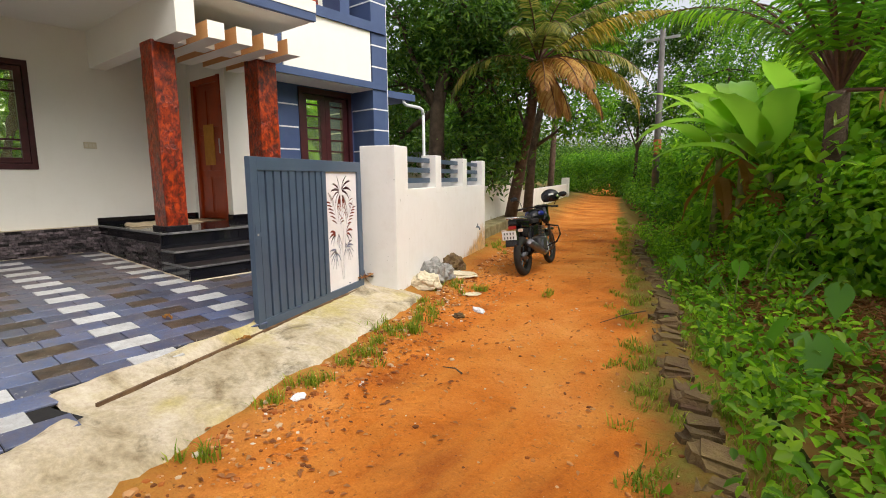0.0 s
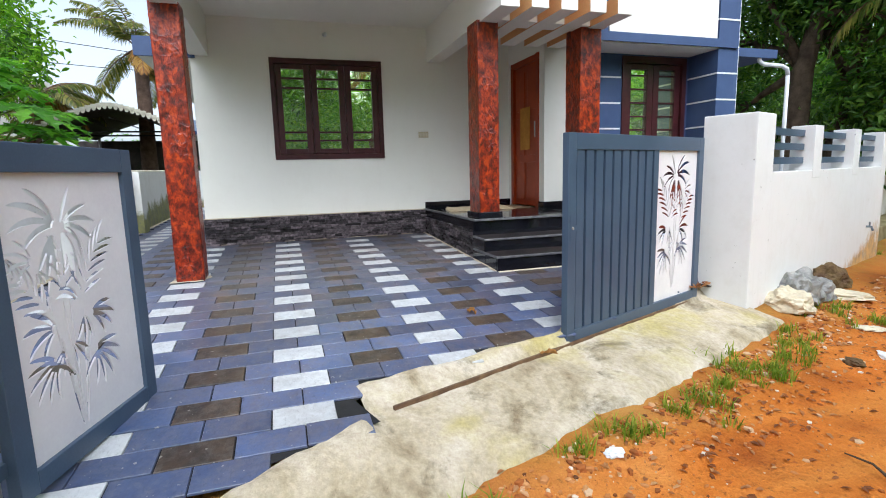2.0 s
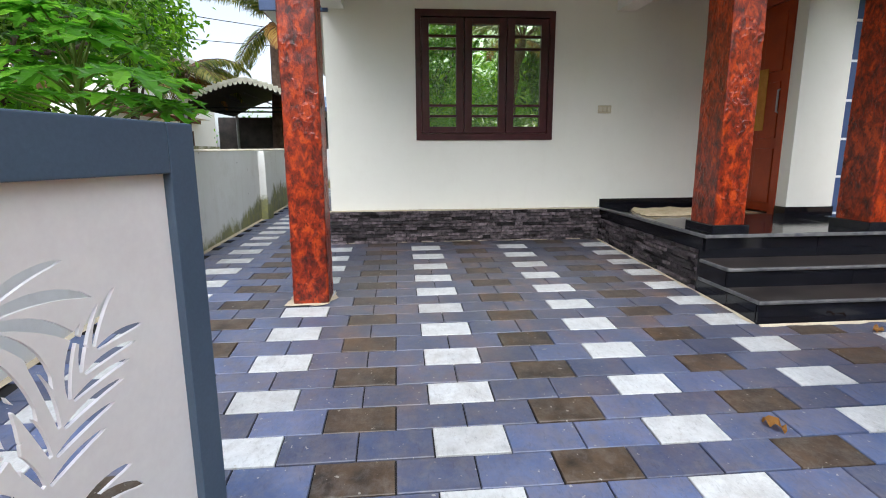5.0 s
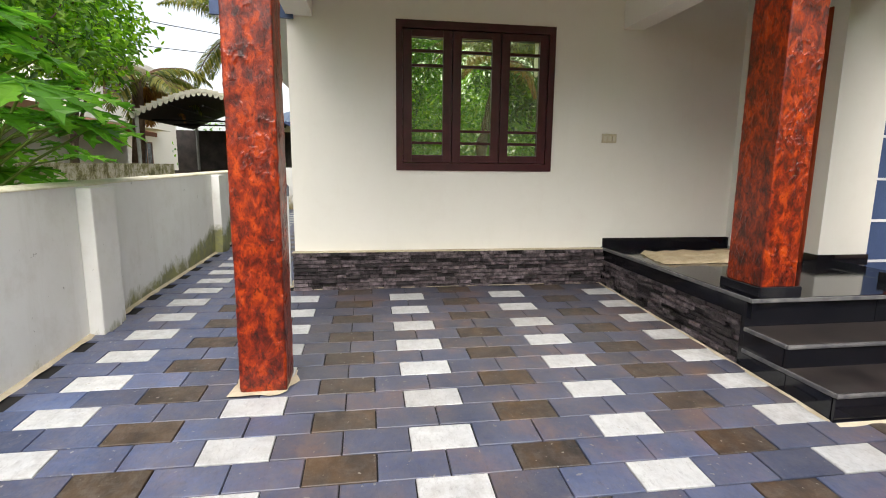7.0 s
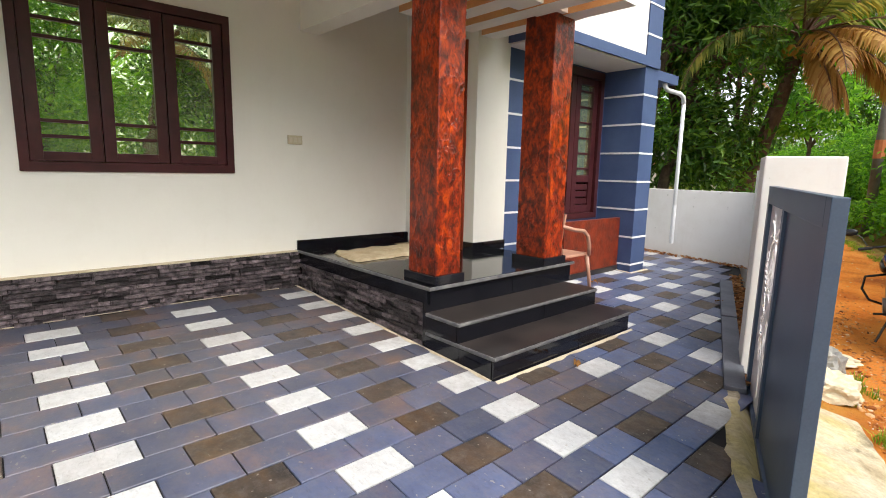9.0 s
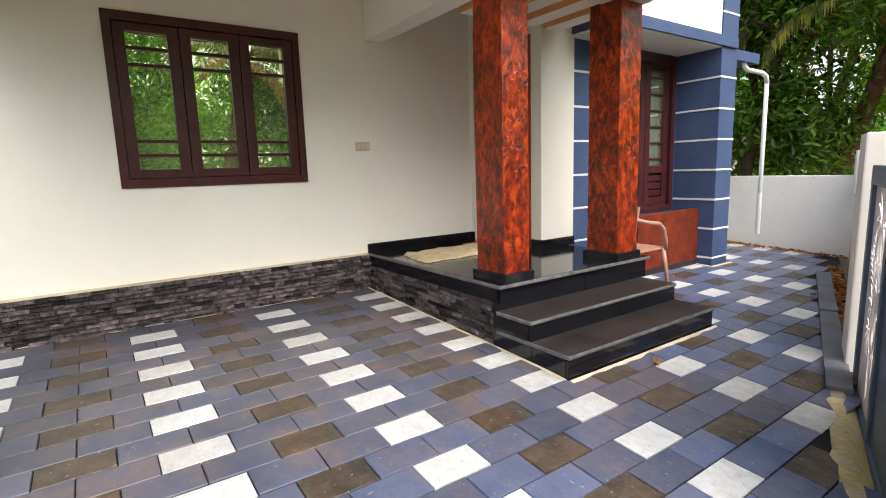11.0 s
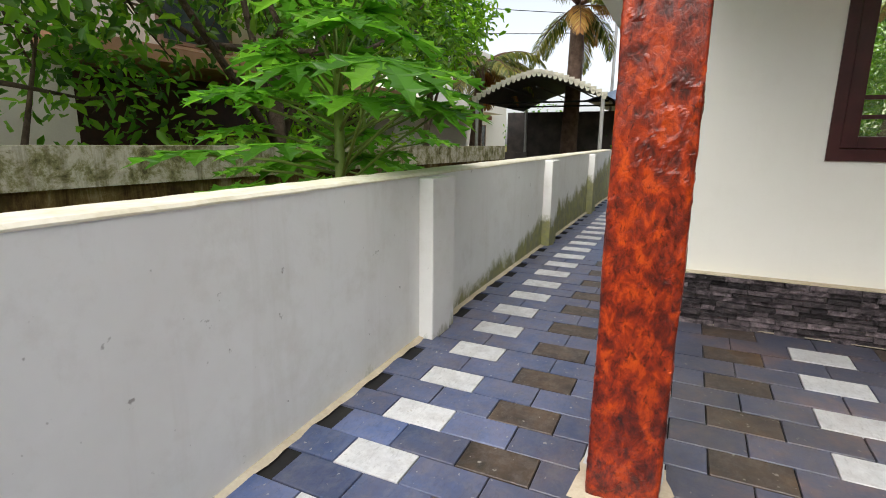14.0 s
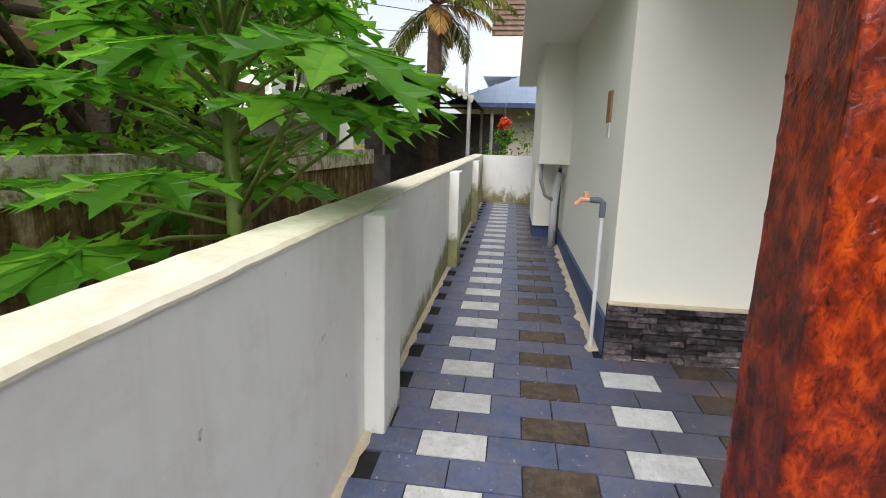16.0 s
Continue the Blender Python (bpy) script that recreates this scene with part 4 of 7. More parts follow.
def yard():
    xs = [-15.6, -7.9, -5.5, -3.15, -2.5]
    whole = bmesh.new()
    for lo, hi, edge in ((-30, -3.6, -0.24), (-3.6, -0.1, -0.50), (-0.1, 30, -0.3)):
        bm = bmesh.new()
        rows = [[bm.verts.new((x, y, yard_z(x) - 0.014)) for y in (-1.83, 8.1)] for x in xs]
        for q, r in zip(rows, rows[1:]):
            bm.faces.new((q[0], r[0], r[1], q[1]))
        for co, no in ((FENCE0 + NN * edge, NN), (FENCE0 + DN * hi, DN), (FENCE0 + DN * lo, -DN)):
            bmesh.ops.bisect_plane(bm, geom=bm.verts[:] + bm.edges[:] + bm.faces[:], plane_co=co, plane_no=no, clear_outer=True)
        me = bpy.data.meshes.new("bed")
        bm.to_mesh(me)
        bm.free()
        whole.from_mesh(me)
        bpy.data.meshes.remove(me)
    return structure("floor_yard", whole, JOINT, "yard paved with slate-blue, white and black tiles", "floor")


YARD = yard()


# ---- plants ----
def leaf_material(name, dark, mid, light, rough=0.42, through=0.35):
    m, n, l, b = shader(name, rough, 0, 0.4)
    g = n.new("ShaderNodeNewGeometry")
    v = coords(n, l, kind="World")
    add = n.new("ShaderNodeMath")
    add.operation = "MULTIPLY_ADD"
    add.inputs[1].default_value = 0.6
    l.new(g.outputs["Random Per Island"], add.inputs[0])
    sc = n.new("ShaderNodeMath")
    sc.operation = "MULTIPLY"
    sc.inputs[1].default_value = 0.5
    l.new(noisy(n, l, v, 0.9, 3), sc.inputs[0])
    l.new(sc.outputs[0], add.inputs[2])
    col = ramp(n, l, add.outputs[0], [(0.15, dark), (0.5, mid), (0.85, light)])
    l.new(col, b.inputs["Base Color"])
    tr = n.new("ShaderNodeBsdfTranslucent")
    bright = n.new("ShaderNodeHueSaturation")
    bright.inputs["Value"].default_value = 2.0
    l.new(col, bright.inputs["Color"])
    l.new(bright.outputs[0], tr.inputs["Color"])
    mx = n.new("ShaderNodeMixShader")
    mx.inputs[0].default_value = through
    l.new(b.outputs[0], mx.inputs[1])
    l.new(tr.outputs[0], mx.inputs[2])
    l.new(mx.outputs[0], n["Material Output"].inputs["Surface"])
    return m


LEAF_DARK = leaf_material("mango_leaf", (0.016, 0.047, 0.007), (0.046, 0.124, 0.013), (0.130, 0.236, 0.021), through=0.4)
LEAF_BRIGHT = leaf_material("bright_leaf", (0.046, 0.123, 0.010), (0.131, 0.304, 0.014), (0.279, 0.457, 0.028), through=0.55)
LEAF_MID = leaf_material("shrub_leaf", (0.025, 0.084, 0.007), (0.077, 0.217, 0.013), (0.186, 0.372, 0.020), through=0.5)
LEAF_PAPAYA = leaf_material("papaya_leaf", (0.034, 0.115, 0.008), (0.072, 0.215, 0.013), (0.165, 0.365, 0.026), 0.4, 0.5)
LEAF_BANANA = leaf_material("banana_leaf", (0.058, 0.182, 0.016), (0.117, 0.299, 0.026), (0.201, 0.389, 0.035), 0.32, 0.45)
LEAF_PALM = leaf_material("palm_leaf", (0.035, 0.055, 0.010), (0.10, 0.13, 0.02), (0.26, 0.24, 0.045), 0.4, 0.35)
LEAF_GOLD = leaf_material("golden_palm_leaf", (0.10, 0.10, 0.012), (0.24, 0.21, 0.025), (0.48, 0.33, 0.05), 0.4, 0.35)
LEAF_DRY = leaf_material("dry_frond", (0.16, 0.07, 0.015), (0.30, 0.14, 0.03), (0.40, 0.25, 0.06), 0.6, 0.3)
GRASS = leaf_material("grass_blade", (0.07, 0.12, 0.010), (0.15, 0.24, 0.015), (0.30, 0.34, 0.035), 0.5, 0.5)
LITTER = leaf_material("dry_litter", (0.13, 0.045, 0.016), (0.30, 0.12, 0.040), (0.46, 0.26, 0.11), 0.8, 0.3)
BARK = mottled("grey_bark", (0.050, 0.032, 0.022), (0.13, 0.092, 0.062), 5, 40, 0.9, bumpy=0.9, dist=0.03)
PALM_BARK = mottled("palm_bark", (0.075, 0.045, 0.032), (0.16, 0.105, 0.075), 6, 30, 0.9, bumpy=0.9, dist=0.03)
STEM = mottled("green_stem", (0.11, 0.17, 0.03), (0.21, 0.27, 0.06), 6, 60, 0.5)
PETIOLE = mottled("brown_petiole", (0.075, 0.030, 0.022), (0.15, 0.075, 0.04), 5, 40, 0.6)


def leaf_mesh(name, centres, normals, size, material, aspect=0.42, fold=0.25, rng=None, sag=0.3):
    """Many folded leaves as one mesh: for each a base, two sides and a tip."""
    n = len(centres)
    rng = rng or np.random.default_rng(1)
    c = np.asarray(centres, float)
    nor = np.asarray(normals, float)
    nor /= np.linalg.norm(nor, axis=1)[:, None] + 1e-9
    t = rng.normal(size=(n, 3))
    t[:, 2] -= sag * 2
    t -= nor * (t * nor).sum(1)[:, None]
    t /= np.linalg.norm(t, axis=1)[:, None] + 1e-9
    s = np.cross(nor, t)
    ln = size * rng.uniform(0.65, 1.25, n)[:, None]
    wd = ln * aspect * rng.uniform(0.8, 1.2, n)[:, None]
    base, tip = c - t * ln * 0.5, c + t * ln * 0.5 - nor * ln * 0.12
    a1 = c - t * ln * 0.15 + s * wd * 0.5 + nor * wd * fold
    a2 = c - t * ln * 0.15 - s * wd * 0.5 + nor * wd * fold
    mid = c + nor * 0
    b1 = c + t * ln * 0.22 + s * wd * 0.38 + nor * wd * fold * 0.6
    b2 = c + t * ln * 0.22 - s * wd * 0.38 + nor * wd * fold * 0.6
    v = np.stack([base, a1, b1, tip, b2, a2], 1).reshape(-1, 3)
    i = np.arange(n) * 6
    f = np.concatenate([np.stack([i, i + 1, i + 2, i + 3], 1), np.stack([i, i + 3, i + 4, i + 5], 1)])
    me = bpy.data.meshes.new(name)
    me.vertices.add(len(v))
    me.vertices.foreach_set("co", v.ravel())
    me.loops.add(f.size)
    me.loops.foreach_set("vertex_index", f.ravel().astype(np.int32))
    me.polygons.add(len(f))
    me.polygons.foreach_set("loop_start", (np.arange(len(f)) * 4).astype(np.int32))
    me.update(calc_edges=True)
    me.materials.append(material)
    return new(name, me)


def clumps(rng, blobs, sprigs, per, spread):
    """Leaf places in sprigs that crowd towards the outside of blobs (x, y, z, rx, ry, rz)."""
    blobs = np.asarray(blobs, float)
    vol = blobs[:, 3] * blobs[:, 4] * blobs[:, 5]
    pick = rng.choice(len(blobs), sprigs, p=vol / vol.sum())
    d = rng.normal(size=(sprigs, 3))
    d /= np.linalg.norm(d, axis=1)[:, None]
    r = rng.uniform(0.25, 1.08, sprigs)[:, None] ** 0.55
    mid = blobs[pick, :3] + d * r * blobs[pick, 3:]
    c = np.repeat(mid, per, 0) + rng.normal(size=(sprigs * per, 3)) * spread
    nor = np.repeat(d, per, 0) * 0.6 + rng.normal(size=(sprigs * per, 3)) * 0.55 + np.array([0, 0, 0.7])
    return c, nor


def tree(name, label, x, y, z, trunk, blobs, sprigs, per, size, material, seed, r=0.16, aspect=0.42, bark=None, spread=0.16):
    """A trunk through the given points, limbs to each blob of its crown, and a crown of leaves."""
    t = thing(name, label, "tree", Matrix.Translation((x, y, z)))
    rng = np.random.default_rng(seed)
    bm = bmesh.new()
    bm_tube(bm, trunk, r, 10, r * 0.55)
    top = Vector(trunk[-1])
    for b in blobs:
        e = Vector(b[:3])
        s = Vector(trunk[-1 - (len(bm.verts) % 2 if len(trunk) > 2 else 0)])
        mid = (s + e) / 2 + Vector(rng.normal(size=3)) * 0.15
        bm_tube(bm, [s, mid, e], r * 0.42, 7, r * 0.12)
        for _ in range(4):
            q = e + Vector(rng.uniform(-1, 1, 3)) * 0.8 * b[3]
            bm_tube(bm, [mid.lerp(e, rng.uniform(0.3, 1)), (e + q) / 2, q], r * 0.14, 5, r * 0.04)
    part("trunk", bm, bark or BARK, t, smooth=True)
    c, nor = clumps(rng, blobs, sprigs, per, spread)
    ob = leaf_mesh("crown", c, nor, size, material, aspect, rng=rng)
    ob.parent = t
    return t


def undergrowth(name, label, blobs, sprigs, per, size, material, seed, aspect=0.45, spread=0.2):
    rng = np.random.default_rng(seed)
    c, nor = clumps(rng, blobs, sprigs, per, spread)
    c[:, 2] = np.maximum(c[:, 2], -0.15)
    return tagged(leaf_mesh(name, c, nor, size, material, aspect, rng=rng), label, "foliage", kind="stuff")


def frond(rng, base, az, lift, ln, droop, leaflets, material_bm, stalk_bm, width=0.55):
    """One feather frond: a bent midrib with two rows of narrow, hanging leaflets."""
    pts, p, el = [], Vector(base), lift
    n = 14
    for i in range(n + 1):
        pts.append(p.copy())
        p = p + Vector((math.cos(az) * math.cos(el), math.sin(az) * math.cos(el), math.sin(el))) * (ln / n)
        el -= droop / n * (0.5 + i / n)
    bm_tube(stalk_bm, pts, 0.028, 5, 0.006)
    side = Vector((-math.sin(az), math.cos(az), 0))
    for k in range(leaflets):
        f = 0.16 + 0.84 * k / leaflets
        i = min(n - 1, int(f * n))
        q = pts[i].lerp(pts[i + 1], f * n - i)
        d = (pts[i + 1] - pts[i]).normalized()
        L = width * math.sin(math.pi * min(1, 0.2 + 0.75 * f)) * rng.uniform(0.85, 1.1)
        for sg in (-1, 1):
            o = (side * sg * 0.75 + d * 0.55 + Vector((0, 0, -0.25 + rng.uniform(-0.25, 0.15)))).normalized()
            w = d.cross(o).cross(o).normalized() * 0.018
            m = q + o * L * 0.5
            e = q + o * L * 0.92 + Vector((0, 0, -0.32 * L))
            a = [material_bm.verts.new(v) for v in (q - w * 0.5, q + w * 0.5, m + w * 1.2, m - w * 1.2, e)]
            material_bm.faces.new(a[:4])
            material_bm.faces.new((a[3], a[2], a[4]))


def palm(label, x, y, z, top, fronds, ln, seed, r=0.16, dry=3, nuts=0, spread=(0.2, 1.2), dry_az=None, material=None, arching=()):
    t = thing("coconut_palm", label, "palm tree", Matrix.Translation((x, y, z)))
    rng = np.random.default_rng(seed)
    tp = Vector(top)
    pts = [Vector((0, 0, -0.2)), tp * 0.33 + Vector((0.06, 0, 0)), tp * 0.66 + Vector((0.05, 0.03, 0)), tp]
    part("trunk", tube(pts, r * 1.2, 12, r * 0.8), PALM_BARK, t, smooth=True)
    for i in range(fronds):
        lv, st = bmesh.new(), bmesh.new()
        frond(rng, tp, i * 2.399 + rng.uniform(-0.2, 0.2), rng.uniform(*spread), ln * rng.uniform(0.8, 1.1), rng.uniform(1.2, 2.0), 46, lv, st)
        fr = part("frond", lv, material or LEAF_PALM, t)
        part("stalk", st, PETIOLE, fr, "brown frond stalk")
    for az, lift, length, droop, leaves in arching:
        lv, st = bmesh.new(), bmesh.new()
        frond(rng, tp, az, lift, length, droop, 85, lv, st, 0.62)
        fr = part("frond", lv, leaves, t, "long arching yellow-tinged frond")
        part("stalk", st, PETIOLE, fr, "brown frond stalk")
    for i in range(dry):
        lv, st = bmesh.new(), bmesh.new()
        az = dry_az[i] if dry_az else rng.uniform(0, 6.28)
        frond(rng, tp, az, rng.uniform(-0.3, 0.1), ln * rng.uniform(0.7, 0.9), rng.uniform(1.1, 1.6), 44, lv, st)
        fr = part("dry_frond", lv, LEAF_DRY, t, "drooping orange-brown frond")
        part("stalk", st, PETIOLE, fr, "brown frond stalk")
    if nuts:
        nm = mottled("orange_nut", (0.42, 0.17, 0.02), (0.55, 0.28, 0.04), 6, 40, 0.4)
        for i in range(nuts):
            bm = bmesh.new()
            a = i * 2.4
            bmesh.ops.create_icosphere(bm, subdivisions=2, radius=0.09, matrix=Matrix.Translation(tp + Vector((math.cos(a) * 0.24, math.sin(a) * 0.24, -0.22 - 0.06 * (i % 3)))) @ Matrix.Diagonal((1, 1, 1.25, 1)))
            part("coconut", bm, nm, t, "ripe orange coconut", smooth=True)
    return t


def blade_leaf(bm, base, az, lift, ln, wd, droop, rng, n=10):
    """A broad banana blade: two wavy halves along a bent midrib."""
    p, el = Vector(base), lift
    side = Vector((-math.sin(az), math.cos(az), 0))
    prev = None
    for i in range(n + 1):
        f = i / n
        d = Vector((math.cos(az) * math.cos(el), math.sin(az) * math.cos(el), math.sin(el)))
        up = side.cross(d) * -1
        w = wd * 0.5 * min(1, f * 5 + 0.05) * (1 - max(0, f - 0.65) / 0.35 * 0.85) * rng.uniform(0.92, 1.05)
        cur = [bm.verts.new(p + side * w + up * (0.25 * w + rng.uniform(-0.02, 0.02))), bm.verts.new(p), bm.verts.new(p - side * w + up * (0.25 * w + rng.uniform(-0.02, 0.02)))]
        if prev:
            bm.faces.new((prev[0], prev[1], cur[1], cur[0]))
            bm.faces.new((prev[1], prev[2], cur[2], cur[1]))
        prev = cur
        p = p + d * (ln / n)
        el -= droop / n


def banana(x, y, z, h, seed, n=8, ln=1.7):
    t = thing("banana_plant", "green banana plant with broad upright leaves", "plant", Matrix.Translation((x, y, z)), group="banana plants")
    rng = np.random.default_rng(seed)
    part("stem", tube([(0, 0, -0.1), (0.03, 0, h * 0.5), (0.02, 0.02, h)], 0.11, 10, 0.06), mottled("banana_stem", (0.10, 0.09, 0.03), (0.20, 0.20, 0.06), 6), t, smooth=True)
    for i in range(n):
        bm = bmesh.new()
        az = i * 2.4 + rng.uniform(-0.3, 0.3)
        lift = rng.uniform(0.5, 1.35)
        st = Vector((0.02, 0.02, h - 0.1))
        en = st + Vector((math.cos(az) * math.cos(lift), math.sin(az) * math.cos(lift), math.sin(lift))) * 0.4
        bm_tube(bm, [st, en], 0.025, 5, 0.015)
        blade_leaf(bm, en, az, lift, ln * rng.uniform(0.75, 1.1), 0.46, rng.uniform(0.5, 1.5), rng)
        part("leaf", bm, LEAF_BANANA, t, smooth=True)
    for i in range(3):
        bm = bmesh.new()
        blade_leaf(bm, (0, 0, h * 0.8), i * 2.1 + 1, -0.6, ln * 0.7, 0.3, 0.9, rng)
        part("dry_leaf", bm, LEAF_DRY, t, "dry hanging brown leaf")
    return t


def papaya_leaf(bm, centre, az, tilt, s, rng):
    """A palmate leaf of nine lobes with toothed sides."""
    m = Matrix.Translation(centre) @ Matrix.Rotation(az, 4, "Z") @ Matrix.Rotation(tilt, 4, "Y")
    prof = [(0.0, 0.10), (0.2, 0.115), (0.36, 0.14), (0.46, 0.27), (0.55, 0.15), (0.66, 0.11), (0.74, 0.21), (0.83, 0.085), (1.0, 0.0)]
    for k in range(9):
        a = radians(-150 + 37.5 * k)
        L = s * (1.0 - 0.35 * abs(k - 4) / 4) * rng.uniform(0.9, 1.08)
        dx, dy = math.cos(a), math.sin(a)
        prev = None
        for f, w in prof:
            z = -0.22 * L * f * f + 0.02
            p = (dx * f * L, dy * f * L)
            o = w * L
            fw = f + (0.13 if w in (0.27, 0.21) else 0)
            q = (dx * fw * L, dy * fw * L)
            cur = [bm.verts.new(m @ Vector((q[0] - dy * o, q[1] + dx * o, z + 0.25 * o))), bm.verts.new(m @ Vector((p[0], p[1], z))), bm.verts.new(m @ Vector((q[0] + dy * o, q[1] - dx * o, z + 0.25 * o)))]
            if prev:
                bm.faces.new((prev[0], prev[1], cur[1], cur[0]))
                bm.faces.new((prev[1], prev[2], cur[2], cur[1]))
            prev = cur


def papaya(x, y, z, h, seed, n=22, scale=1.0, keep=None):
    t = thing("papaya_plant", "bright green papaya plant with deeply cut leaves", "plant", Matrix.Translation((x, y, z)), group="papaya plants")
    rng = np.random.default_rng(seed)
    part("stem", tube([(0, 0, -0.3), (0.02, 0.01, h * 0.5), (0, 0, h)], 0.045, 10, 0.03), STEM, t, smooth=True)
    for i in range(n):
        f = i / (n - 1)
        az = i * 2.399 + rng.uniform(-0.25, 0.25)
        lift = 0.05 + 1.1 * f ** 1.4 + rng.uniform(-0.1, 0.15)
        zb = h * (0.50 + 0.50 * f)
        L = (0.80 - 0.35 * f) * scale * rng.uniform(0.8, 1.15)
        size = (0.40 - 0.05 * f) * scale * rng.uniform(0.8, 1.15)
        st = Vector((0, 0, zb))
        d = Vector((math.cos(az) * math.cos(lift), math.sin(az) * math.cos(lift), math.sin(lift)))
        en = st + d * L + Vector((0, 0, -0.05))
        if keep is not None and en.y + y > keep - 0.25 and en.z + z < 1.95:
            en.z = 1.95 - z + rng.uniform(0, 0.3)
        bm = bmesh.new()
        papaya_leaf(bm, en, az, 0.15 + rng.uniform(-0.15, 0.3) - 0.2 * f, size, rng)
        lf = part("leaf", bm, LEAF_PAPAYA, t)
        part("stalk", tube([st, (st + en) / 2 + Vector((0, 0, 0.03)), en], 0.012, 6, 0.007), STEM, lf, "pale green leaf stalk", smooth=True)
    return t


def taro(x, y, z, seed, n=3, s=0.26, h=0.5):
    t = thing("taro_plant", "taro plant with heart-shaped green leaves on thin stalks", "plant", Matrix.Translation((x, y, z)), group="taro plants")
    rng = np.random.default_rng(seed)
    for i in range(n):
        az = rng.uniform(0, 6.28)
        top = Vector((math.cos(az) * 0.2, math.sin(az) * 0.2, h * rng.uniform(0.6, 1.15)))
        bm = bmesh.new()
        m = Matrix.Translation(top) @ Matrix.Rotation(az, 4, "Z") @ Matrix.Rotation(rng.uniform(0.6, 1.15), 4, "Y")
        ss = s * rng.uniform(0.7, 1.15)
        prev = None
        for f, w in [(-0.42, 0.10), (-0.3, 0.30), (-0.1, 0.42), (0.1, 0.43), (0.35, 0.36), (0.65, 0.2), (0.85, 0.08), (1.0, 0.0)]:
            mid = max(f, -0.12)
            cur = [bm.verts.new(m @ Vector((f * ss, w * ss, 0.18 * w * ss))), bm.verts.new(m @ Vector((mid * ss, 0, 0))), bm.verts.new(m @ Vector((f * ss, -w * ss, 0.18 * w * ss)))]
            if prev:
                bm.faces.new((prev[0], prev[1], cur[1], cur[0]))
                bm.faces.new((prev[1], prev[2], cur[2], cur[1]))
            prev = cur
        lf = part("leaf", bm, LEAF_BANANA, t, smooth=True)
        part("stalk", tube([(0, 0, -0.1), (top.x * 0.4, top.y * 0.4, top.z * 0.6), tuple(top)], 0.010, 6, 0.006), STEM, lf, "thin green stalk")
    return t


def tufts(name, label, spots, blades, h, material, seed, kind="stuff"):
    """Grass: curved three-sided blades round many spots (x, y, z, radius)."""
    rng = np.random.default_rng(seed)
    v, f = [], []
    for x, y, z, r in spots:
        for _ in range(blades):
            a, b = rng.uniform(0, 6.28), rng.uniform(0, 6.28)
            q = r * math.sqrt(rng.uniform())
            p = np.array([x + math.cos(a) * q, y + math.sin(a) * q, z - 0.02])
            hh = h * rng.uniform(0.4, 1.2)
            o = np.array([math.cos(b), math.sin(b), 0]) * hh * rng.uniform(0.2, 1.1)
            s = np.array([-math.sin(b), math.cos(b), 0]) * 0.0045
            i = len(v)
            v += [p - s, p + s, p + o * 0.35 + s * 0.8 + [0, 0, hh * 0.65], p + o * 0.35 - s * 0.8 + [0, 0, hh * 0.65], p + o + [0, 0, hh * 0.9]]
            f += [(i, i + 1, i + 2, i + 3), (i + 3, i + 2, i + 4)]
    me = bpy.data.meshes.new(name)
    me.from_pydata([tuple(p) for p in v], [], f)
    me.materials.append(material)
    return tagged(new(name, me), label, "grass", kind=kind)


def at(u, v):
    p = FM @ Vector((u, v, 0))
    return p.x, p.y


# far woods on both sides of the lane, and across from the house
rng = np.random.default_rng(3)
blobs = []
for v in np.arange(12, 62, 2.4):
    x, y = at(-3.5 - rng.uniform(0, 3), v)
    blobs.append((x, y, rng.uniform(2.2, 4.5), 2.2, 2.2, 2.4))
    x, y = at(-8 - rng.uniform(0, 3), v)
    blobs.append((x, y, rng.uniform(4, 7.5), 2.6, 2.6, 2.6))
for v in np.arange(62, 80, 3.0):
    for u in np.arange(-5, 14, 2.6):
        x, y = at(u, v)
        blobs.append((x, y, rng.uniform(1.2, 5.0), 2.6, 2.6, 2.6))
undergrowth("far_trees", "dense dark green trees lining the lane", blobs, 13000, 7, 0.30, LEAF_DARK, 5, spread=0.3)
blobs = []
for v in np.arange(10, 62, 2.2):
    x, y = at(6.3 + rng.uniform(0, 1.5), v)
    blobs.append((x, y, rng.uniform(0.8, 2.0), 1.7, 1.7, 1.6))
    x, y = at(10 + rng.uniform(0, 3), v)
    blobs.append((x, y, rng.uniform(2.5, 6.0), 2.4, 2.4, 2.6))
undergrowth("far_thicket", "dense mid-green thicket along the far side of the lane", blobs, 12000, 7, 0.28, LEAF_MID, 6, spread=0.3)
# across the lane from the house
blobs = []
for v in np.arange(-16, 9, 1.7):
    x, y = at(6.0 + rng.uniform(0, 1.2), v)
    blobs.append((x, y, rng.uniform(0.3, 1.0), 1.2, 1.2, 1.1))
    x, y = at(8.5 + rng.uniform(0, 2.5), v)
    blobs.append((x, y, rng.uniform(1.4, 3.0), 1.9, 1.9, 1.7))
for v in np.arange(-18, 12, 2.0):
    x, y = at(12 + rng.uniform(0, 3), v)
    blobs.append((x, y, rng.uniform(3.2, 4.6), 2.1, 2.1, 1.6))
undergrowth("lane_thicket", "bright green weedy thicket across the lane", blobs, 11000, 8, 0.19, LEAF_BRIGHT, 7, spread=0.22)
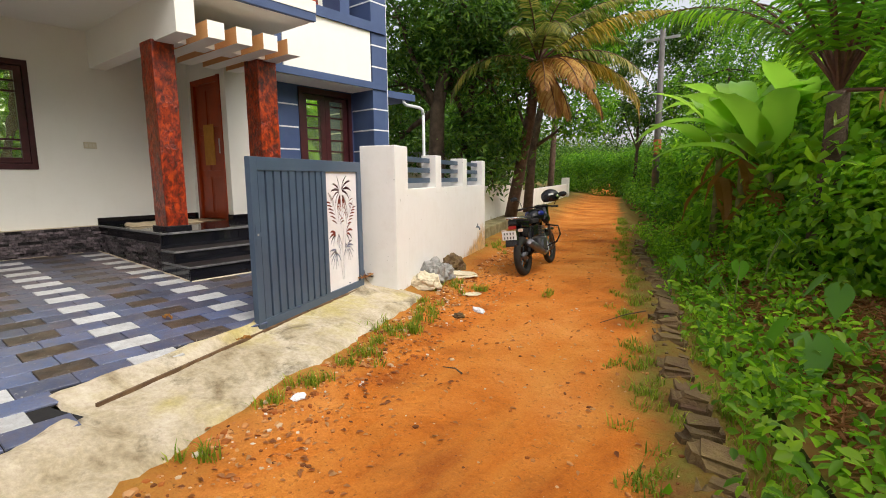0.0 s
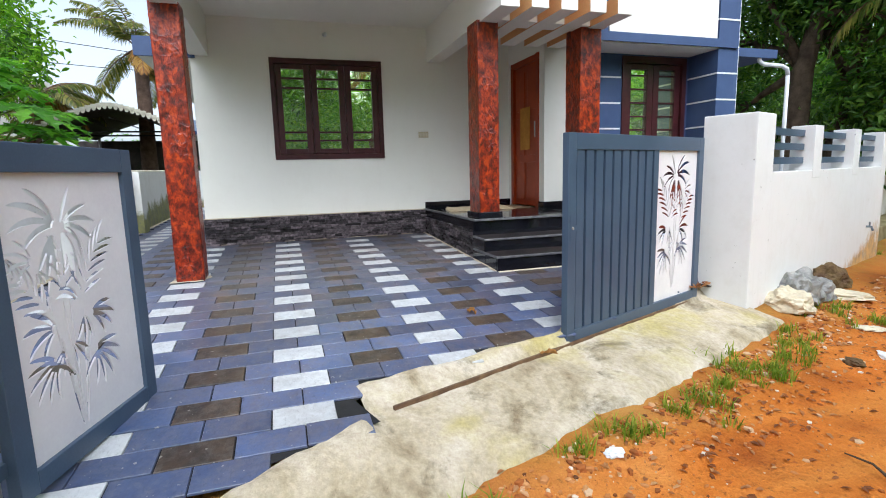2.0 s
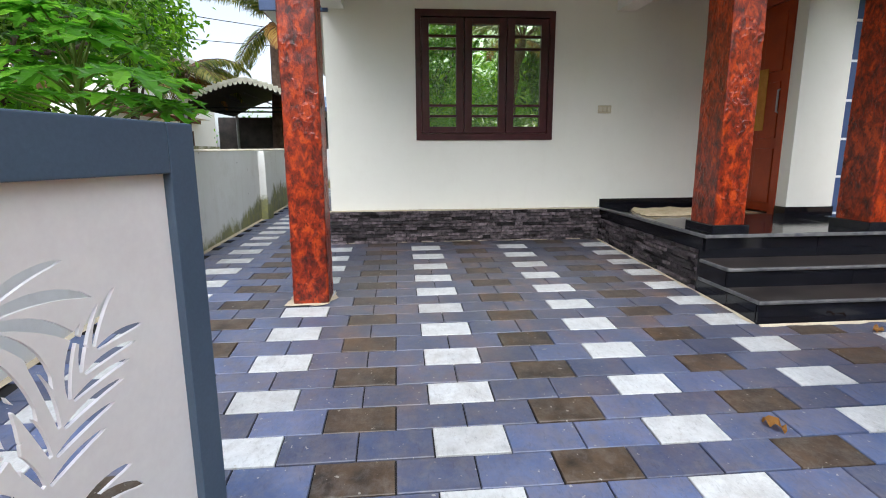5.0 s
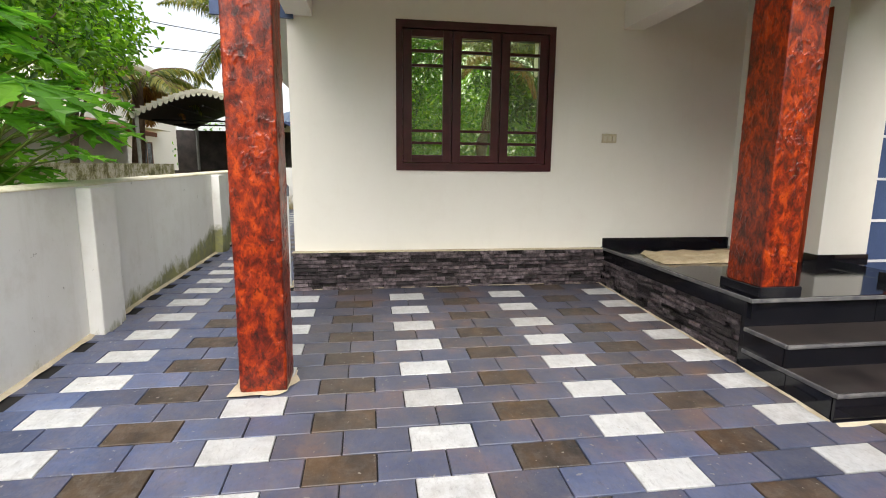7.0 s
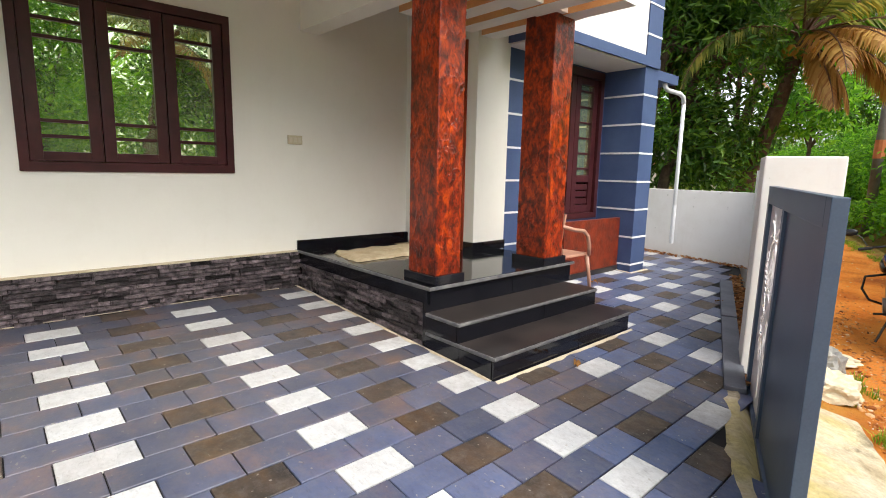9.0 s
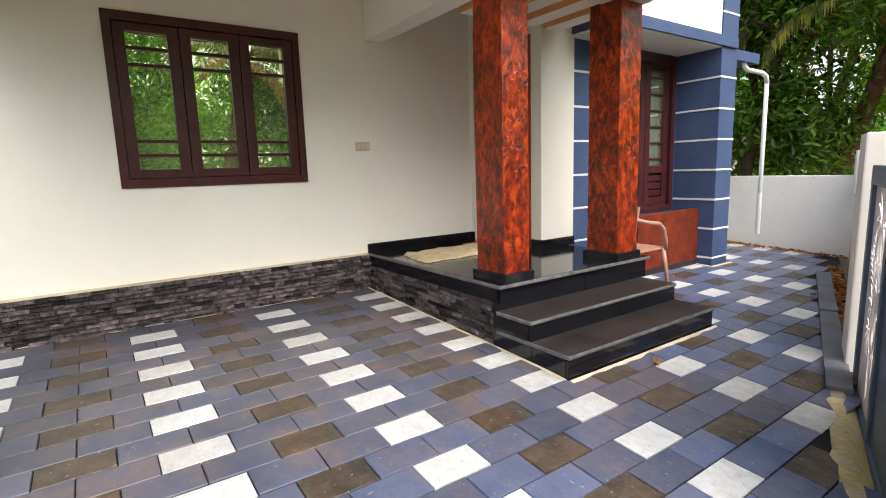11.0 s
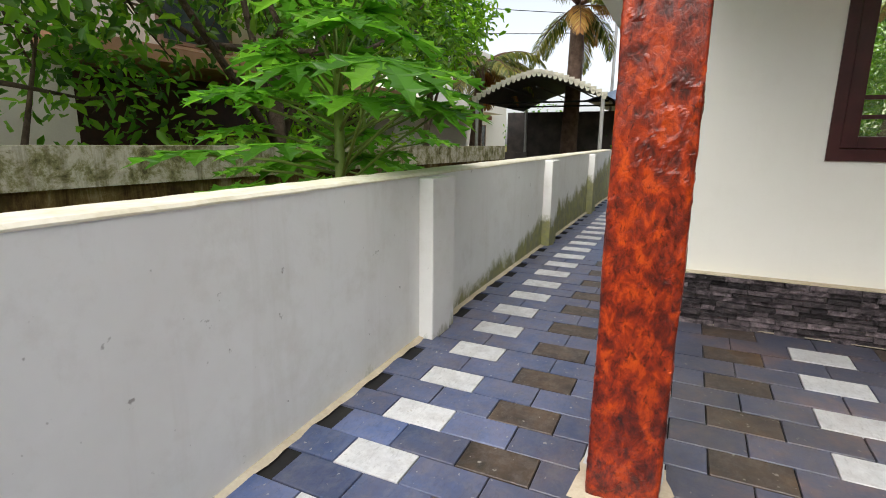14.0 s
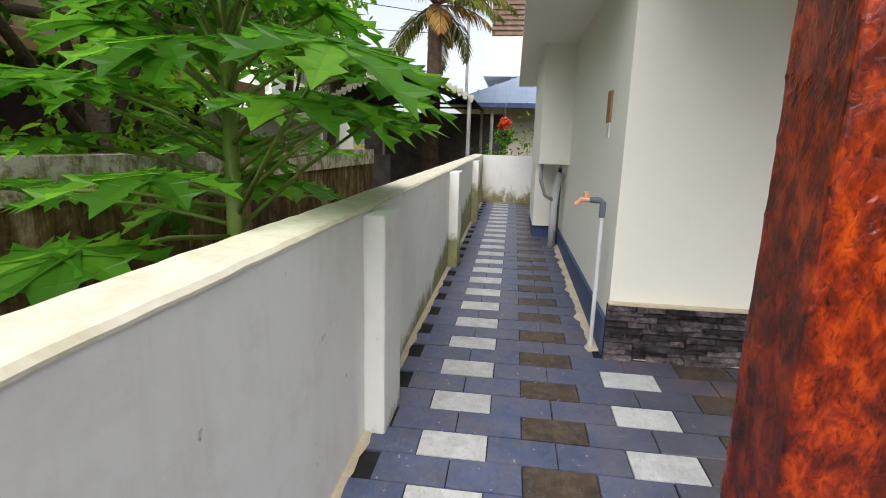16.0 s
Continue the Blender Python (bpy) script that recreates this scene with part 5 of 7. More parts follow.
# creeper-clad mass beside the ditch
blobs = []
for v in np.arange(1.0, 9.5, 0.8):
    x, y = at(6.0 + 0.5 * rng.uniform(-1, 1), v)
    blobs.append((x, y, 0.7 + 0.5 * rng.uniform(), 0.9, 0.9, 1.0))
    if v > 2:
        x, y = at(6.9 + 0.5 * rng.uniform(-1, 1), v)
        blobs.append((x, y, 2.0 + 0.5 * rng.uniform(), 1.1, 1.1, 1.2))
for v in np.arange(1.5, 9, 0.7):
    x, y = at(5.0 + 0.35 * rng.uniform(-1, 1), v)
    blobs.append((x, y, 0.35 + 0.3 * rng.uniform(), 0.55, 0.55, 0.5))
for v in (4.2, 5.0, 5.8, 6.6, 7.6, 8.6):
    x, y = at(5.9, v)
    blobs.append((x, y, 1.7 + 0.3 * rng.uniform(), 0.7, 0.7, 0.8))
    x, y = at(7.2, v - 0.6)
    blobs.append((x, y, 3.0 + 0.6 * rng.uniform(), 0.9, 0.9, 0.9))
undergrowth("creepers", "thick green creepers and shrubs beside the ditch", blobs, 8000, 9, 0.14, LEAF_BRIGHT, 8, 0.55, 0.13)

blobs = []
for v in np.arange(2.5, 16, 0.75):
    x, y = at(4.9 + 0.5 * rng.uniform(-1, 1), v)
    blobs.append((x, y, 0.35 + 0.35 * rng.uniform(), 0.6, 0.6, 0.45))
    x, y = at(5.9 + 0.6 * rng.uniform(-1, 1), v)
    blobs.append((x, y, 1.2 + 0.8 * rng.uniform(), 0.8, 0.8, 0.8))
    if v > 4:
        x, y = at(7.0 + 0.8 * rng.uniform(-1, 1), v)
        blobs.append((x, y, 2.4 + 1.2 * rng.uniform(), 1.0, 1.0, 0.9))
undergrowth("broad_weeds", "bright broad-leaved weeds and saplings beside the ditch", blobs, 3600, 6, 0.24, LEAF_BRIGHT, 9, 0.5, 0.18)

# trees behind the roadside wall
tree("mango_tree", "large mango tree with a thick bark trunk and dark leaves", -8.7, 10.6, 0.3, [(0, 0, -0.3), (0.1, 0, 1.6), (0.25, -0.1, 3.0), (0.5, -0.1, 4.0)],
     [(0.2, 0.3, 4.6, 1.6, 1.6, 1.1), (-1.6, 0.2, 4.0, 1.5, 1.4, 1.1), (1.5, 0.6, 3.6, 1.2, 1.2, 0.9), (-0.5, -0.9, 5.6, 1.5, 1.4, 1.0), (1.2, -0.4, 5.4, 1.4, 1.4, 1.0), (-2.4, 1.2, 2.4, 1.3, 1.3, 1.2), (0.2, 1.6, 2.0, 1.3, 1.0, 1.1)],
     1900, 8, 0.17, LEAF_DARK, 21, 0.26, 0.32)
tree("mango_tree", "slender leaning tree with a bare trunk and leafy crown", -8.45, 11.1, 0.3, [(0, 0, -0.3), (0.15, 0.1, 1.4), (0.5, 0.1, 2.8), (0.7, 0.1, 4.4)],
     [(1.0, 0.2, 2.2, 0.9, 0.9, 0.75), (1.3, 0.0, 1.3, 0.6, 0.6, 0.45), (0.8, 0.2, 5.0, 1.4, 1.4, 0.9), (-0.5, 0.2, 4.6, 1.0, 1.0, 0.8), (1.6, 0.6, 5.9, 1.1, 1.1, 0.7)],
     1500, 8, 0.17, LEAF_DARK, 22, 0.14, 0.34)
tree("jack_tree", "tall leafy tree leaning over the lane", -8.6, 15.5, 0.3, [(0, 0, -0.3), (0.2, 0, 2.2), (0.7, 0, 4.4)],
     [(1.2, 0.4, 5.6, 1.8, 1.6, 1.2), (-0.8, 0.2, 5.2, 1.6, 1.6, 1.2), (2.6, 0.5, 6.6, 1.6, 1.6, 1.1), (0.8, 0, 7.2, 1.8, 1.8, 1.2), (-2.0, 0.2, 3.6, 1.5, 1.5, 1.3), (1.6, 0.6, 3.4, 1.3, 1.3, 1.0)],
     1700, 8, 0.2, LEAF_MID, 24, 0.18, 0.36)
palm("coconut palm with drooping orange-brown fronds and ripe nuts", -7.5, 12.45, 0.2, (1.3, -0.7, 4.15), 13, 3.0, 31, 0.15, 5, 9, (0.2, 1.2), [-0.4, -1.0, 0.2, -0.7, 0.6],
     arching=[(0.34, 0.62, 3.4, 1.0, LEAF_GOLD), (0.30, 0.10, 3.3, 1.9, LEAF_GOLD), (0.65, 0.15, 3.0, 1.5, LEAF_GOLD), (3.3, 0.5, 3.0, 1.3, LEAF_PALM), (-0.9, 0.55, 2.8, 1.5, LEAF_PALM), (0.05, -0.75, 1.7, 0.8, LEAF_DRY), (-0.5, -0.8, 1.6, 0.7, LEAF_DRY)])
palm("coconut palm behind the far end of the lane", -13.6, 27.0, 0.3, (0.3, 0, 6.5), 14, 3.6, 32, 0.16, 2)
palm("young coconut palm with thick brown frond bases", -0.25, 8.4, 0.0, (0.15, 0.0, 2.55), 20, 3.8, 33, 0.15, 1, 0, (1.0, 1.5), [5.6], LEAF_MID)
palm("leaning coconut palm across the lane from the house", 3.4, 3.4, 0.0, (0.9, 1.1, 5.4), 15, 3.3, 34, 0.15, 2)
palm("coconut palm across the lane from the house", 4.4, -1.6, 0.0, (0.3, 0.2, 4.9), 15, 3.2, 35, 0.15, 2)
for x, y, h, s, n in ((-2.05, 11.7, 1.9, 41, 9), (-1.55, 11.2, 2.2, 42, 9), (-1.0, 10.2, 1.5, 43, 8), (-2.3, 14.5, 2.6, 44, 8), (-0.7, 11.8, 2.2, 45, 8)):
    banana(x, y, ground_z(across(x, y), along(x, y)), h, s, n)
for u, v, s, n, sz, h in ((3.95, -0.6, 51, 3, 0.30, 0.42), (3.7, 0.9, 52, 3, 0.24, 0.6), (4.2, 1.9, 53, 2, 0.22, 0.8), (3.15, 2.6, 54, 3, 0.22, 0.35), (3.6, 3.2, 55, 2, 0.22, 0.45), (4.5, 0.3, 56, 2, 0.26, 0.6), (3.9, 4.4, 57, 3, 0.22, 0.6), (4.4, -1.5, 58, 3, 0.28, 0.5)):
    x, y = at(u, v)
    taro(x, y, ground_z(u, v), s, n, sz, h)

for x, y, hh, mat, sd in ((6.6, 6.2, 0.0, LEAF_DARK, 91), (7.4, 1.6, 0.4, LEAF_MID, 92), (6.9, -3.4, -0.2, LEAF_DARK, 93)):
    tree("rubber_tree", "tall dark-leaved tree across the lane from the house", x, y, 0.1, [(0, 0, -0.3), (0.1, 0.1, 2.0), (0.0, 0.2, 4.0 + hh)],
         [(0.2, 0.3, 4.6 + hh, 1.5, 1.5, 1.0), (-0.9, 1.0, 5.4 + hh, 1.2, 1.2, 0.8), (0.5, -1.1, 5.2 + hh, 1.3, 1.3, 0.9), (-0.2, 0.4, 6.4 + hh, 1.3, 1.3, 0.8), (-0.6, -0.6, 3.6 + hh, 1.0, 1.0, 0.7)],
         750, 8, 0.2, mat, sd, 0.13, 0.36)

# ditch water and the row of mossy stones
bm = bmesh.new()
bm_box(bm, 3.38, 3.58, -6, 0.5, -0.40, -0.225, m=FM)
wm, wn2, wl2, wb = shader("ditch_water", 0.12, 0, 0.35)
wb.inputs["Base Color"].default_value = (0.020, 0.014, 0.008, 1)
bump(wn2, wl2, wb, noisy(wn2, wl2, coords(wn2, wl2, kind="World"), 6, 3), 0.1, 0.02)
structure("ditch_water", bm, wm, "dark shallow water in the roadside ditch", "water")


def lane_stones():
    rnd = random.Random(9)
    t = thing("stone_edging", "row of mossy laterite blocks along the lane's edge", "edging")
    v = -4.0
    while v < 6.5:
        ln = rnd.uniform(0.17, 0.36)
        bm = bmesh.new()
        bm_box(bm, -0.13, 0.13, 0.012, ln - 0.015, -0.3, 0.05)
        bmesh.ops.bevel(bm, geom=bm.edges[:], offset=0.045, segments=3, affect="EDGES")
        for q in bm.verts:
            q.co += noise.noise_vector(q.co * 9 + Vector((v * 3, 0, 0))) * 0.045
        ob = part("stone", bm, LATERITE, t, smooth=False)
        u = 2.95 + 0.05 * math.sin(v)
        ob.matrix_world = FM @ Matrix.Translation((u, v, rnd.uniform(-0.01, 0.06))) @ Matrix.Rotation(radians(rnd.uniform(-18, 18)), 4, "Z") @ Matrix.Rotation(radians(rnd.uniform(-2, 14)), 4, "Y")
        v += ln
    return t


lane_stones()
rng = np.random.default_rng(12)
spots = []
for _ in range(170):
    u, v = 2.62 + rng.normal() * 0.10, rng.uniform(-3, 14)
    x, y = at(u, v)
    spots.append((x, y, ground_z(u, v), 0.07))
for _ in range(200):
    u, v = 5.0 + rng.normal() * 0.5, rng.uniform(-4, 14)
    x, y = at(u, v)
    spots.append((x, y, ground_z(u, v), 0.15))
for _ in range(120):
    u, v = 3.2 + rng.normal() * 0.12, rng.uniform(-3, 10)
    x, y = at(u, v)
    spots.append((x, y, ground_z(u, v), 0.1))
tufts("verge_grass", "thin weeds and grass along the lane's edge", spots, 26, 0.09, GRASS, 13)
spots = []
for u, v, r, k in ((0.5, -1.15, 0.22, 7), (0.48, -1.9, 0.16, 4), (0.42, -2.5, 0.10, 2), (0.50, -0.5, 0.2, 5), (0.45, 0.8, 0.2, 3), (0.75, 0.9, 0.1, 2), (1.55, 1.0, 0.1, 1), (0.4, -3.4, 0.10, 1), (0.35, -2.9, 0.1, 1), (0.3, 4.6, 0.3, 4)):
    for _ in range(k * 3):
        du, dv = rng.normal() * r * 0.5, rng.normal() * r
        x, y = at(u + du, v + dv)
        spots.append((x, y, ground_z(u + du, v + dv), 0.05))
tufts("apron_grass", "tufts of bright green grass beside the concrete apron", spots, 22, 0.11, GRASS, 14)
# tall trees beyond the pole, at the bend of the lane
tree("rain_tree", "tall airy tree beyond the utility pole", -4.6, 26.0, 0.2, [(0, 0, -0.3), (0.2, 0, 3.0), (0.1, 0.2, 6.0)],
     [(-1.2, 0.4, 5.2, 1.9, 1.7, 1.3), (0.8, 0.2, 6.6, 2.2, 2.0, 1.5), (2.4, 0.1, 5.0, 2.0, 1.8, 1.3), (-0.8, 0.2, 3.4, 1.6, 1.6, 1.1), (2.0, 0.2, 3.2, 1.6, 1.6, 1.1)],
     800, 8, 0.20, LEAF_MID, 26, 0.09, 0.4)
tree("rain_tree", "tall dark tree closing the view down the lane", -10.8, 33.0, 0.2, [(0, 0, -0.3), (0.2, 0, 3.0), (0.1, 0.2, 6.0)],
     [(-1.2, 0.4, 5.0, 2.4, 2.0, 1.7), (1.4, 0.2, 5.6, 2.4, 2.0, 1.7), (3.6, 0.1, 6.6, 2.4, 2.0, 1.7), (-2.2, 0, 8.6, 2.6, 2.2, 1.8), (1.2, 0.5, 9.4, 2.8, 2.2, 1.8), (4.0, 0.3, 9.4, 2.4, 2.2, 1.7), (5.4, 0.3, 4.6, 2.2, 2.0, 1.5)],
     1900, 8, 0.26, LEAF_DARK, 27, 0.12, 0.4)
blobs = []
for v in np.arange(12, 46, 0.9):
    x, y = at(4.3 + 0.5 * rng.uniform(-1, 1) - 0.03 * (v - 12), v)
    blobs.append((x, y, 0.3 + 0.5 * rng.uniform(), 0.7, 0.7, 0.6))
    x, y = at(5.2 + 0.5 * rng.uniform(-1, 1) - 0.03 * (v - 12), v)
    blobs.append((x, y, 1.3 + 1.2 * rng.uniform(), 0.9, 0.9, 0.9))
for u in np.arange(-2, 7, 0.9):
    x, y = at(u, 40 - 1.2 * u)
    blobs.append((x, y, 0.6 + 0.6 * rng.uniform(), 1.1, 1.1, 0.9))
    blobs.append((x, y + 1.0, 2.2 + 0.8 * rng.uniform(), 1.3, 1.3, 1.2))
undergrowth("verge_bushes", "green bushes closing in on the far lane", blobs, 5200, 7, 0.20, LEAF_MID, 28, 0.45, 0.2)
# weeds that fill the ditch
blobs = []
for v in np.arange(-3.5, 10, 0.42):
    for u0 in (3.35, 3.85, 4.4):
        u = u0 + 0.2 * rng.uniform(-1, 1)
        x, y = at(u, v + rng.uniform(-0.2, 0.2))
        blobs.append((x, y, ground_z(u, v) + rng.uniform(0.02, 0.24), 0.30, 0.30, 0.20))
undergrowth("ditch_weeds", "fresh green weeds growing over the ditch", blobs, 1300, 6, 0.095, LEAF_BRIGHT, 15, 0.5, 0.10)
# leaves blown into the gap behind the gate and along the far wall
c, nr = [], []
for _ in range(900):
    if rng.uniform() < 0.6:
        u, v = rng.uniform(-0.43, -0.31), rng.uniform(-0.3, 3.4)
        p = at(u, v)
    else:
        p = (rng.uniform(-8.0, -5.6), 8.08 - abs(rng.normal()) * 0.05)
    c.append((p[0], p[1], yard_z(p[0]) + rng.uniform(-0.005, 0.025)))
    nr.append((rng.normal() * 0.4, rng.normal() * 0.4, 1))
tagged(leaf_mesh("yard_litter", c, nr, 0.06, LITTER, 0.4, rng=rng, sag=0), "brown dead leaves along the edges of the paving", "leaf litter", kind="stuff")
# dead leaves and twigs on the bank and verges
c, nr = [], []
for _ in range(14000):
    u, v = rng.uniform(3.75, 5.6), rng.uniform(-4, 10)
    p = at(u, v)
    c.append((p[0], p[1], ground_z(u, v) + rng.uniform(0.0, 0.06)))
    nr.append((rng.normal() * 0.5, rng.normal() * 0.5, 1))
tagged(leaf_mesh("bank_litter", c, nr, 0.13, LITTER, 0.16, rng=rng, sag=0), "brown dead stalks and leaves on the ditch bank", "leaf litter", kind="stuff")
c, nr = [], []
for _ in range(1500):
    u = rng.choice([rng.normal() * 0.22 + 0.75, rng.uniform(0.4, 2.7)], p=[0.7, 0.3])
    v = rng.uniform(-4.5, 10)
    p = at(u, v)
    c.append((p[0], p[1], ground_z(u, v) + 0.008))
    nr.append((rng.normal() * 0.2, rng.normal() * 0.2, 1))
tagged(leaf_mesh("lane_litter", c, nr, 0.045, LITTER, 0.5, rng=rng, sag=0), "scattered dead leaves on the dirt lane", "leaf litter", kind="stuff")
def gravel_material():
    m, n, l, b = shader("laterite_chips", 0.95, 0, 0.2)
    g = n.new("ShaderNodeNewGeometry")
    l.new(ramp(n, l, g.outputs["Random Per Island"], [(0.0, (0.13, 0.05, 0.02)), (0.35, (0.42, 0.13, 0.03)), (0.7, (0.55, 0.27, 0.10)), (0.93, (0.62, 0.46, 0.30)), (1.0, (0.72, 0.66, 0.58))]), b.inputs["Base Color"])
    return m


GRAVEL = gravel_material()
gv, gf = [], []
for _ in range(5200):
    near_edge = rng.uniform() < 0.72
    u = 0.34 + rng.exponential(0.20) if near_edge else rng.uniform(0.5, 2.8)
    v = rng.uniform(-5, 10) if rng.uniform() < 0.8 else rng.uniform(-3.5, 1)
    p = at(u, v)
    s = min(0.030, 0.0035 + rng.exponential(0.0065)) * (1.0 if near_edge else 0.7)
    z = ground_z(u, v) + s * 0.1
    i = len(gv)
    a, stretch = rng.uniform(0, 3.1), rng.uniform(0.5, 1.0)
    top = s * rng.uniform(0.25, 0.55)
    for h, k in ((-0.5 * s, 1.0), (top * 0.6, 0.95), (top, 0.55)):
        for j in range(5):
            r = s * k * rng.uniform(0.75, 1.2)
            x, y = math.cos(j * 1.256) * r, math.sin(j * 1.256) * r * stretch
            gv.append((p[0] + x * math.cos(a) - y * math.sin(a), p[1] + x * math.sin(a) + y * math.cos(a), z + h))
    for q in (0, 5):
        gf += [(i + q + j, i + q + (j + 1) % 5, i + q + 5 + (j + 1) % 5, i + q + 5 + j) for j in range(5)]
    gf.append(tuple(i + 10 + j for j in range(5)))
me = bpy.data.meshes.new("gravel")
me.from_pydata(gv, [], gf)
me.materials.append(GRAVEL)
tagged(new("gravel", me), "loose pale stone chips on the lane", "gravel", kind="stuff")

# ---- neighbours ----
# papaya and trees behind the boundary wall
papaya(-6.95, -2.42, 0.55, 1.75, 61, 36, 1.0, -2.0)
papaya(-8.5, -3.3, 0.6, 1.5, 62, 20, 0.95, -2.0)
tree("guava_tree", "spreading tree with light green leaves behind the wall", -8.8, -4.6, 0.5, [(0, 0, -0.2), (0.1, 0, 1.2), (0.2, 0.1, 2.2)],
     [(0.6, 0.2, 3.0, 1.3, 1.2, 0.8), (-1.2, 0.3, 3.2, 1.3, 1.2, 0.8), (1.7, -0.3, 2.6, 1.1, 1.0, 0.8), (0.2, -0.8, 4.0, 1.6, 1.4, 0.9), (-2.3, 0.4, 2.9, 1.0, 1.0, 0.7), (2.4, 0.5, 3.6, 1.2, 1.1, 0.8)],
     520, 8, 0.15, LEAF_DARK, 63, 0.12, 0.42)
tree("guava_tree", "leaning shrub tree with broad green leaves behind the wall", -6.0, -4.9, 0.5, [(0, 0, -0.2), (-0.3, 0, 1.0), (0.5, 0.2, 1.7)],
     [(0.9, 0.3, 2.0, 0.8, 0.8, 0.5), (-0.6, 0, 2.3, 0.9, 0.8, 0.6), (0.2, -0.2, 2.9, 1.1, 1.0, 0.6), (1.6, 0.1, 2.7, 0.8, 0.8, 0.5), (-1.2, -0.4, 1.6, 0.8, 0.8, 0.6)],
     230, 8, 0.15, LEAF_MID, 64, 0.07, 0.42)
undergrowth("yard_shrubs", "dark green shrubs in the neighbour's yard", [(-9.5, -5.6, 1.1, 1.6, 0.9, 0.9), (-12, -5.4, 1.0, 1.3, 0.9, 0.8), (-9.0, -5.4, 1.2, 0.8, 0.7, 0.5), (-10.5, -5.8, 2.4, 1.1, 0.8, 0.7)], 420, 8, 0.17, LEAF_BRIGHT, 65)
palm("coconut palm with yellowing fronds behind the canopy", -19.5, -3.6, 0.5, (0.2, 0.1, 5.0), 16, 2.6, 66, 0.22, 4, 0, (-0.2, 1.1))
palm("coconut palm with yellowing fronds beside the white house", -18.5, -6.2, 0.5, (0.1, 0.2, 3.4), 15, 2.0, 67, 0.16, 3, 0, (-0.2, 1.1))
tree("garden_tree", "leafy green tree behind the neighbour's yard", -14.5, -7.6, 0.5, [(0, 0, -0.2), (0, 0.1, 2), (0.1, 0, 3.2)],
     [(0.3, 0.2, 4.2, 1.6, 1.5, 1.2), (-1.4, 0, 4.8, 1.6, 1.5, 1.1), (1.7, 0.2, 4.9, 1.6, 1.4, 1.1), (0.2, 0.3, 5.9, 1.7, 1.5, 1.0), (2.6, 0.4, 3.9, 1.2, 1.2, 0.9)], 1500, 8, 0.2, LEAF_MID, 68, 0.16)

def lichen_plaster():
    m, n, l, b = shader("lichen_plaster", 0.95, 0, 0.2)
    v = coords(n, l, kind="World")
    col = ramp(n, l, noisy(n, l, v, 5, 10, 0.78, 0.3), [(0.36, (0.07, 0.065, 0.03)), (0.46, (0.26, 0.25, 0.12)), (0.54, (0.52, 0.49, 0.38)), (0.7, (0.66, 0.63, 0.54))])
    drip = ramp(n, l, noisy(n, l, coords(n, l, (8, 8, 0.6), "World"), 1.2, 6, 0.7), [(0.52, (0, 0, 0)), (0.66, (0.7, 0.7, 0.7))])
    l.new(mix(n, l, drip, col, (0.13, 0.115, 0.05)), b.inputs["Base Color"])
    bump(n, l, b, noisy(n, l, v, 18, 8, 0.7), 0.8, 0.03)
    return m


tree("garden_tree", "light green leafy tree beside the neighbour's canopy", -13.4, -5.1, 0.5, [(0, 0, -0.2), (0.1, 0, 1.4), (0.0, 0.1, 2.6)],
     [(0.3, 0.2, 3.2, 1.1, 0.9, 0.7), (-0.9, 0.1, 3.9, 1.1, 0.9, 0.7), (0.9, 0.0, 4.2, 1.1, 0.9, 0.7), (-0.2, 0.2, 4.9, 1.1, 0.9, 0.6)], 700, 8, 0.16, LEAF_BRIGHT, 69, 0.09)
structure("wall_neighbour", boxes((-15.0, -2.3, -4.25, -4.05, 0.2, 1.71)), STREAKED, "old mossy grey compound wall of the neighbour", "wall")
bm = boxes((-15.0, -2.3, -4.28, -4.02, 1.44, 1.72))
structure("wall_neighbour_cap", bm, lichen_plaster(), "pale lichened top course of the old wall", "wall cap")
structure("neighbour_ground", boxes((-30, -2.25, -30, -2.0, 0.0, 0.5)), mottled("yard_soil", (0.06, 0.035, 0.018), (0.11, 0.075, 0.03), 2, 30, 0.95), "dark soil of the neighbour's yard", "ground")
# old walls along the lane
structure("lane_wall", boxes((-0.95, -0.75, 4.8, 11.5, -0.1, 1.30), (-0.95, -0.75, 12.6, 30, -0.1, 1.05), (-1.1, -0.6, 11.5, 11.95, -0.1, 1.75), (-1.1, -0.6, 30, 30.4, -0.1, 1.5), m=FM), OLD_WALL, "old stained white wall along the lane", "wall")
structure("lane_plinth", boxes((-0.75, -0.25, 4.75, 10.8, -0.1, 0.42), m=FM, bevel=0.03), mottled("mossy_plinth", (0.14, 0.12, 0.05), (0.30, 0.25, 0.14), 4, 40, 0.95, bumpy=0.6), "mossy concrete ledge at the foot of the lane wall", "kerb")


# ---- neighbouring buildings ----
PINK = mottled("pale_house_paint", (0.68, 0.62, 0.56), (0.76, 0.71, 0.66), 2, 60, 0.8)
MAROON = mottled("maroon_wood", (0.045, 0.012, 0.014), (0.09, 0.024, 0.026), 4, 60, 0.5)
ROOF_RED = mottled("clay_roof", (0.20, 0.075, 0.035), (0.32, 0.14, 0.075), 3, 40, 0.85, bumpy=0.4)
ROOF_BLUE = mottled("blue_sheet_roof", (0.17, 0.24, 0.36), (0.24, 0.32, 0.45), 1.5, 30, 0.4, bumpy=0.1)
BLACK_SHEET = mottled("black_canopy_sheet", (0.012, 0.012, 0.014), (0.03, 0.03, 0.032), 2, 30, 0.6)
SCALLOP = mottled("cream_scallop_trim", (0.42, 0.40, 0.32), (0.58, 0.56, 0.46), 6, 40, 0.6)
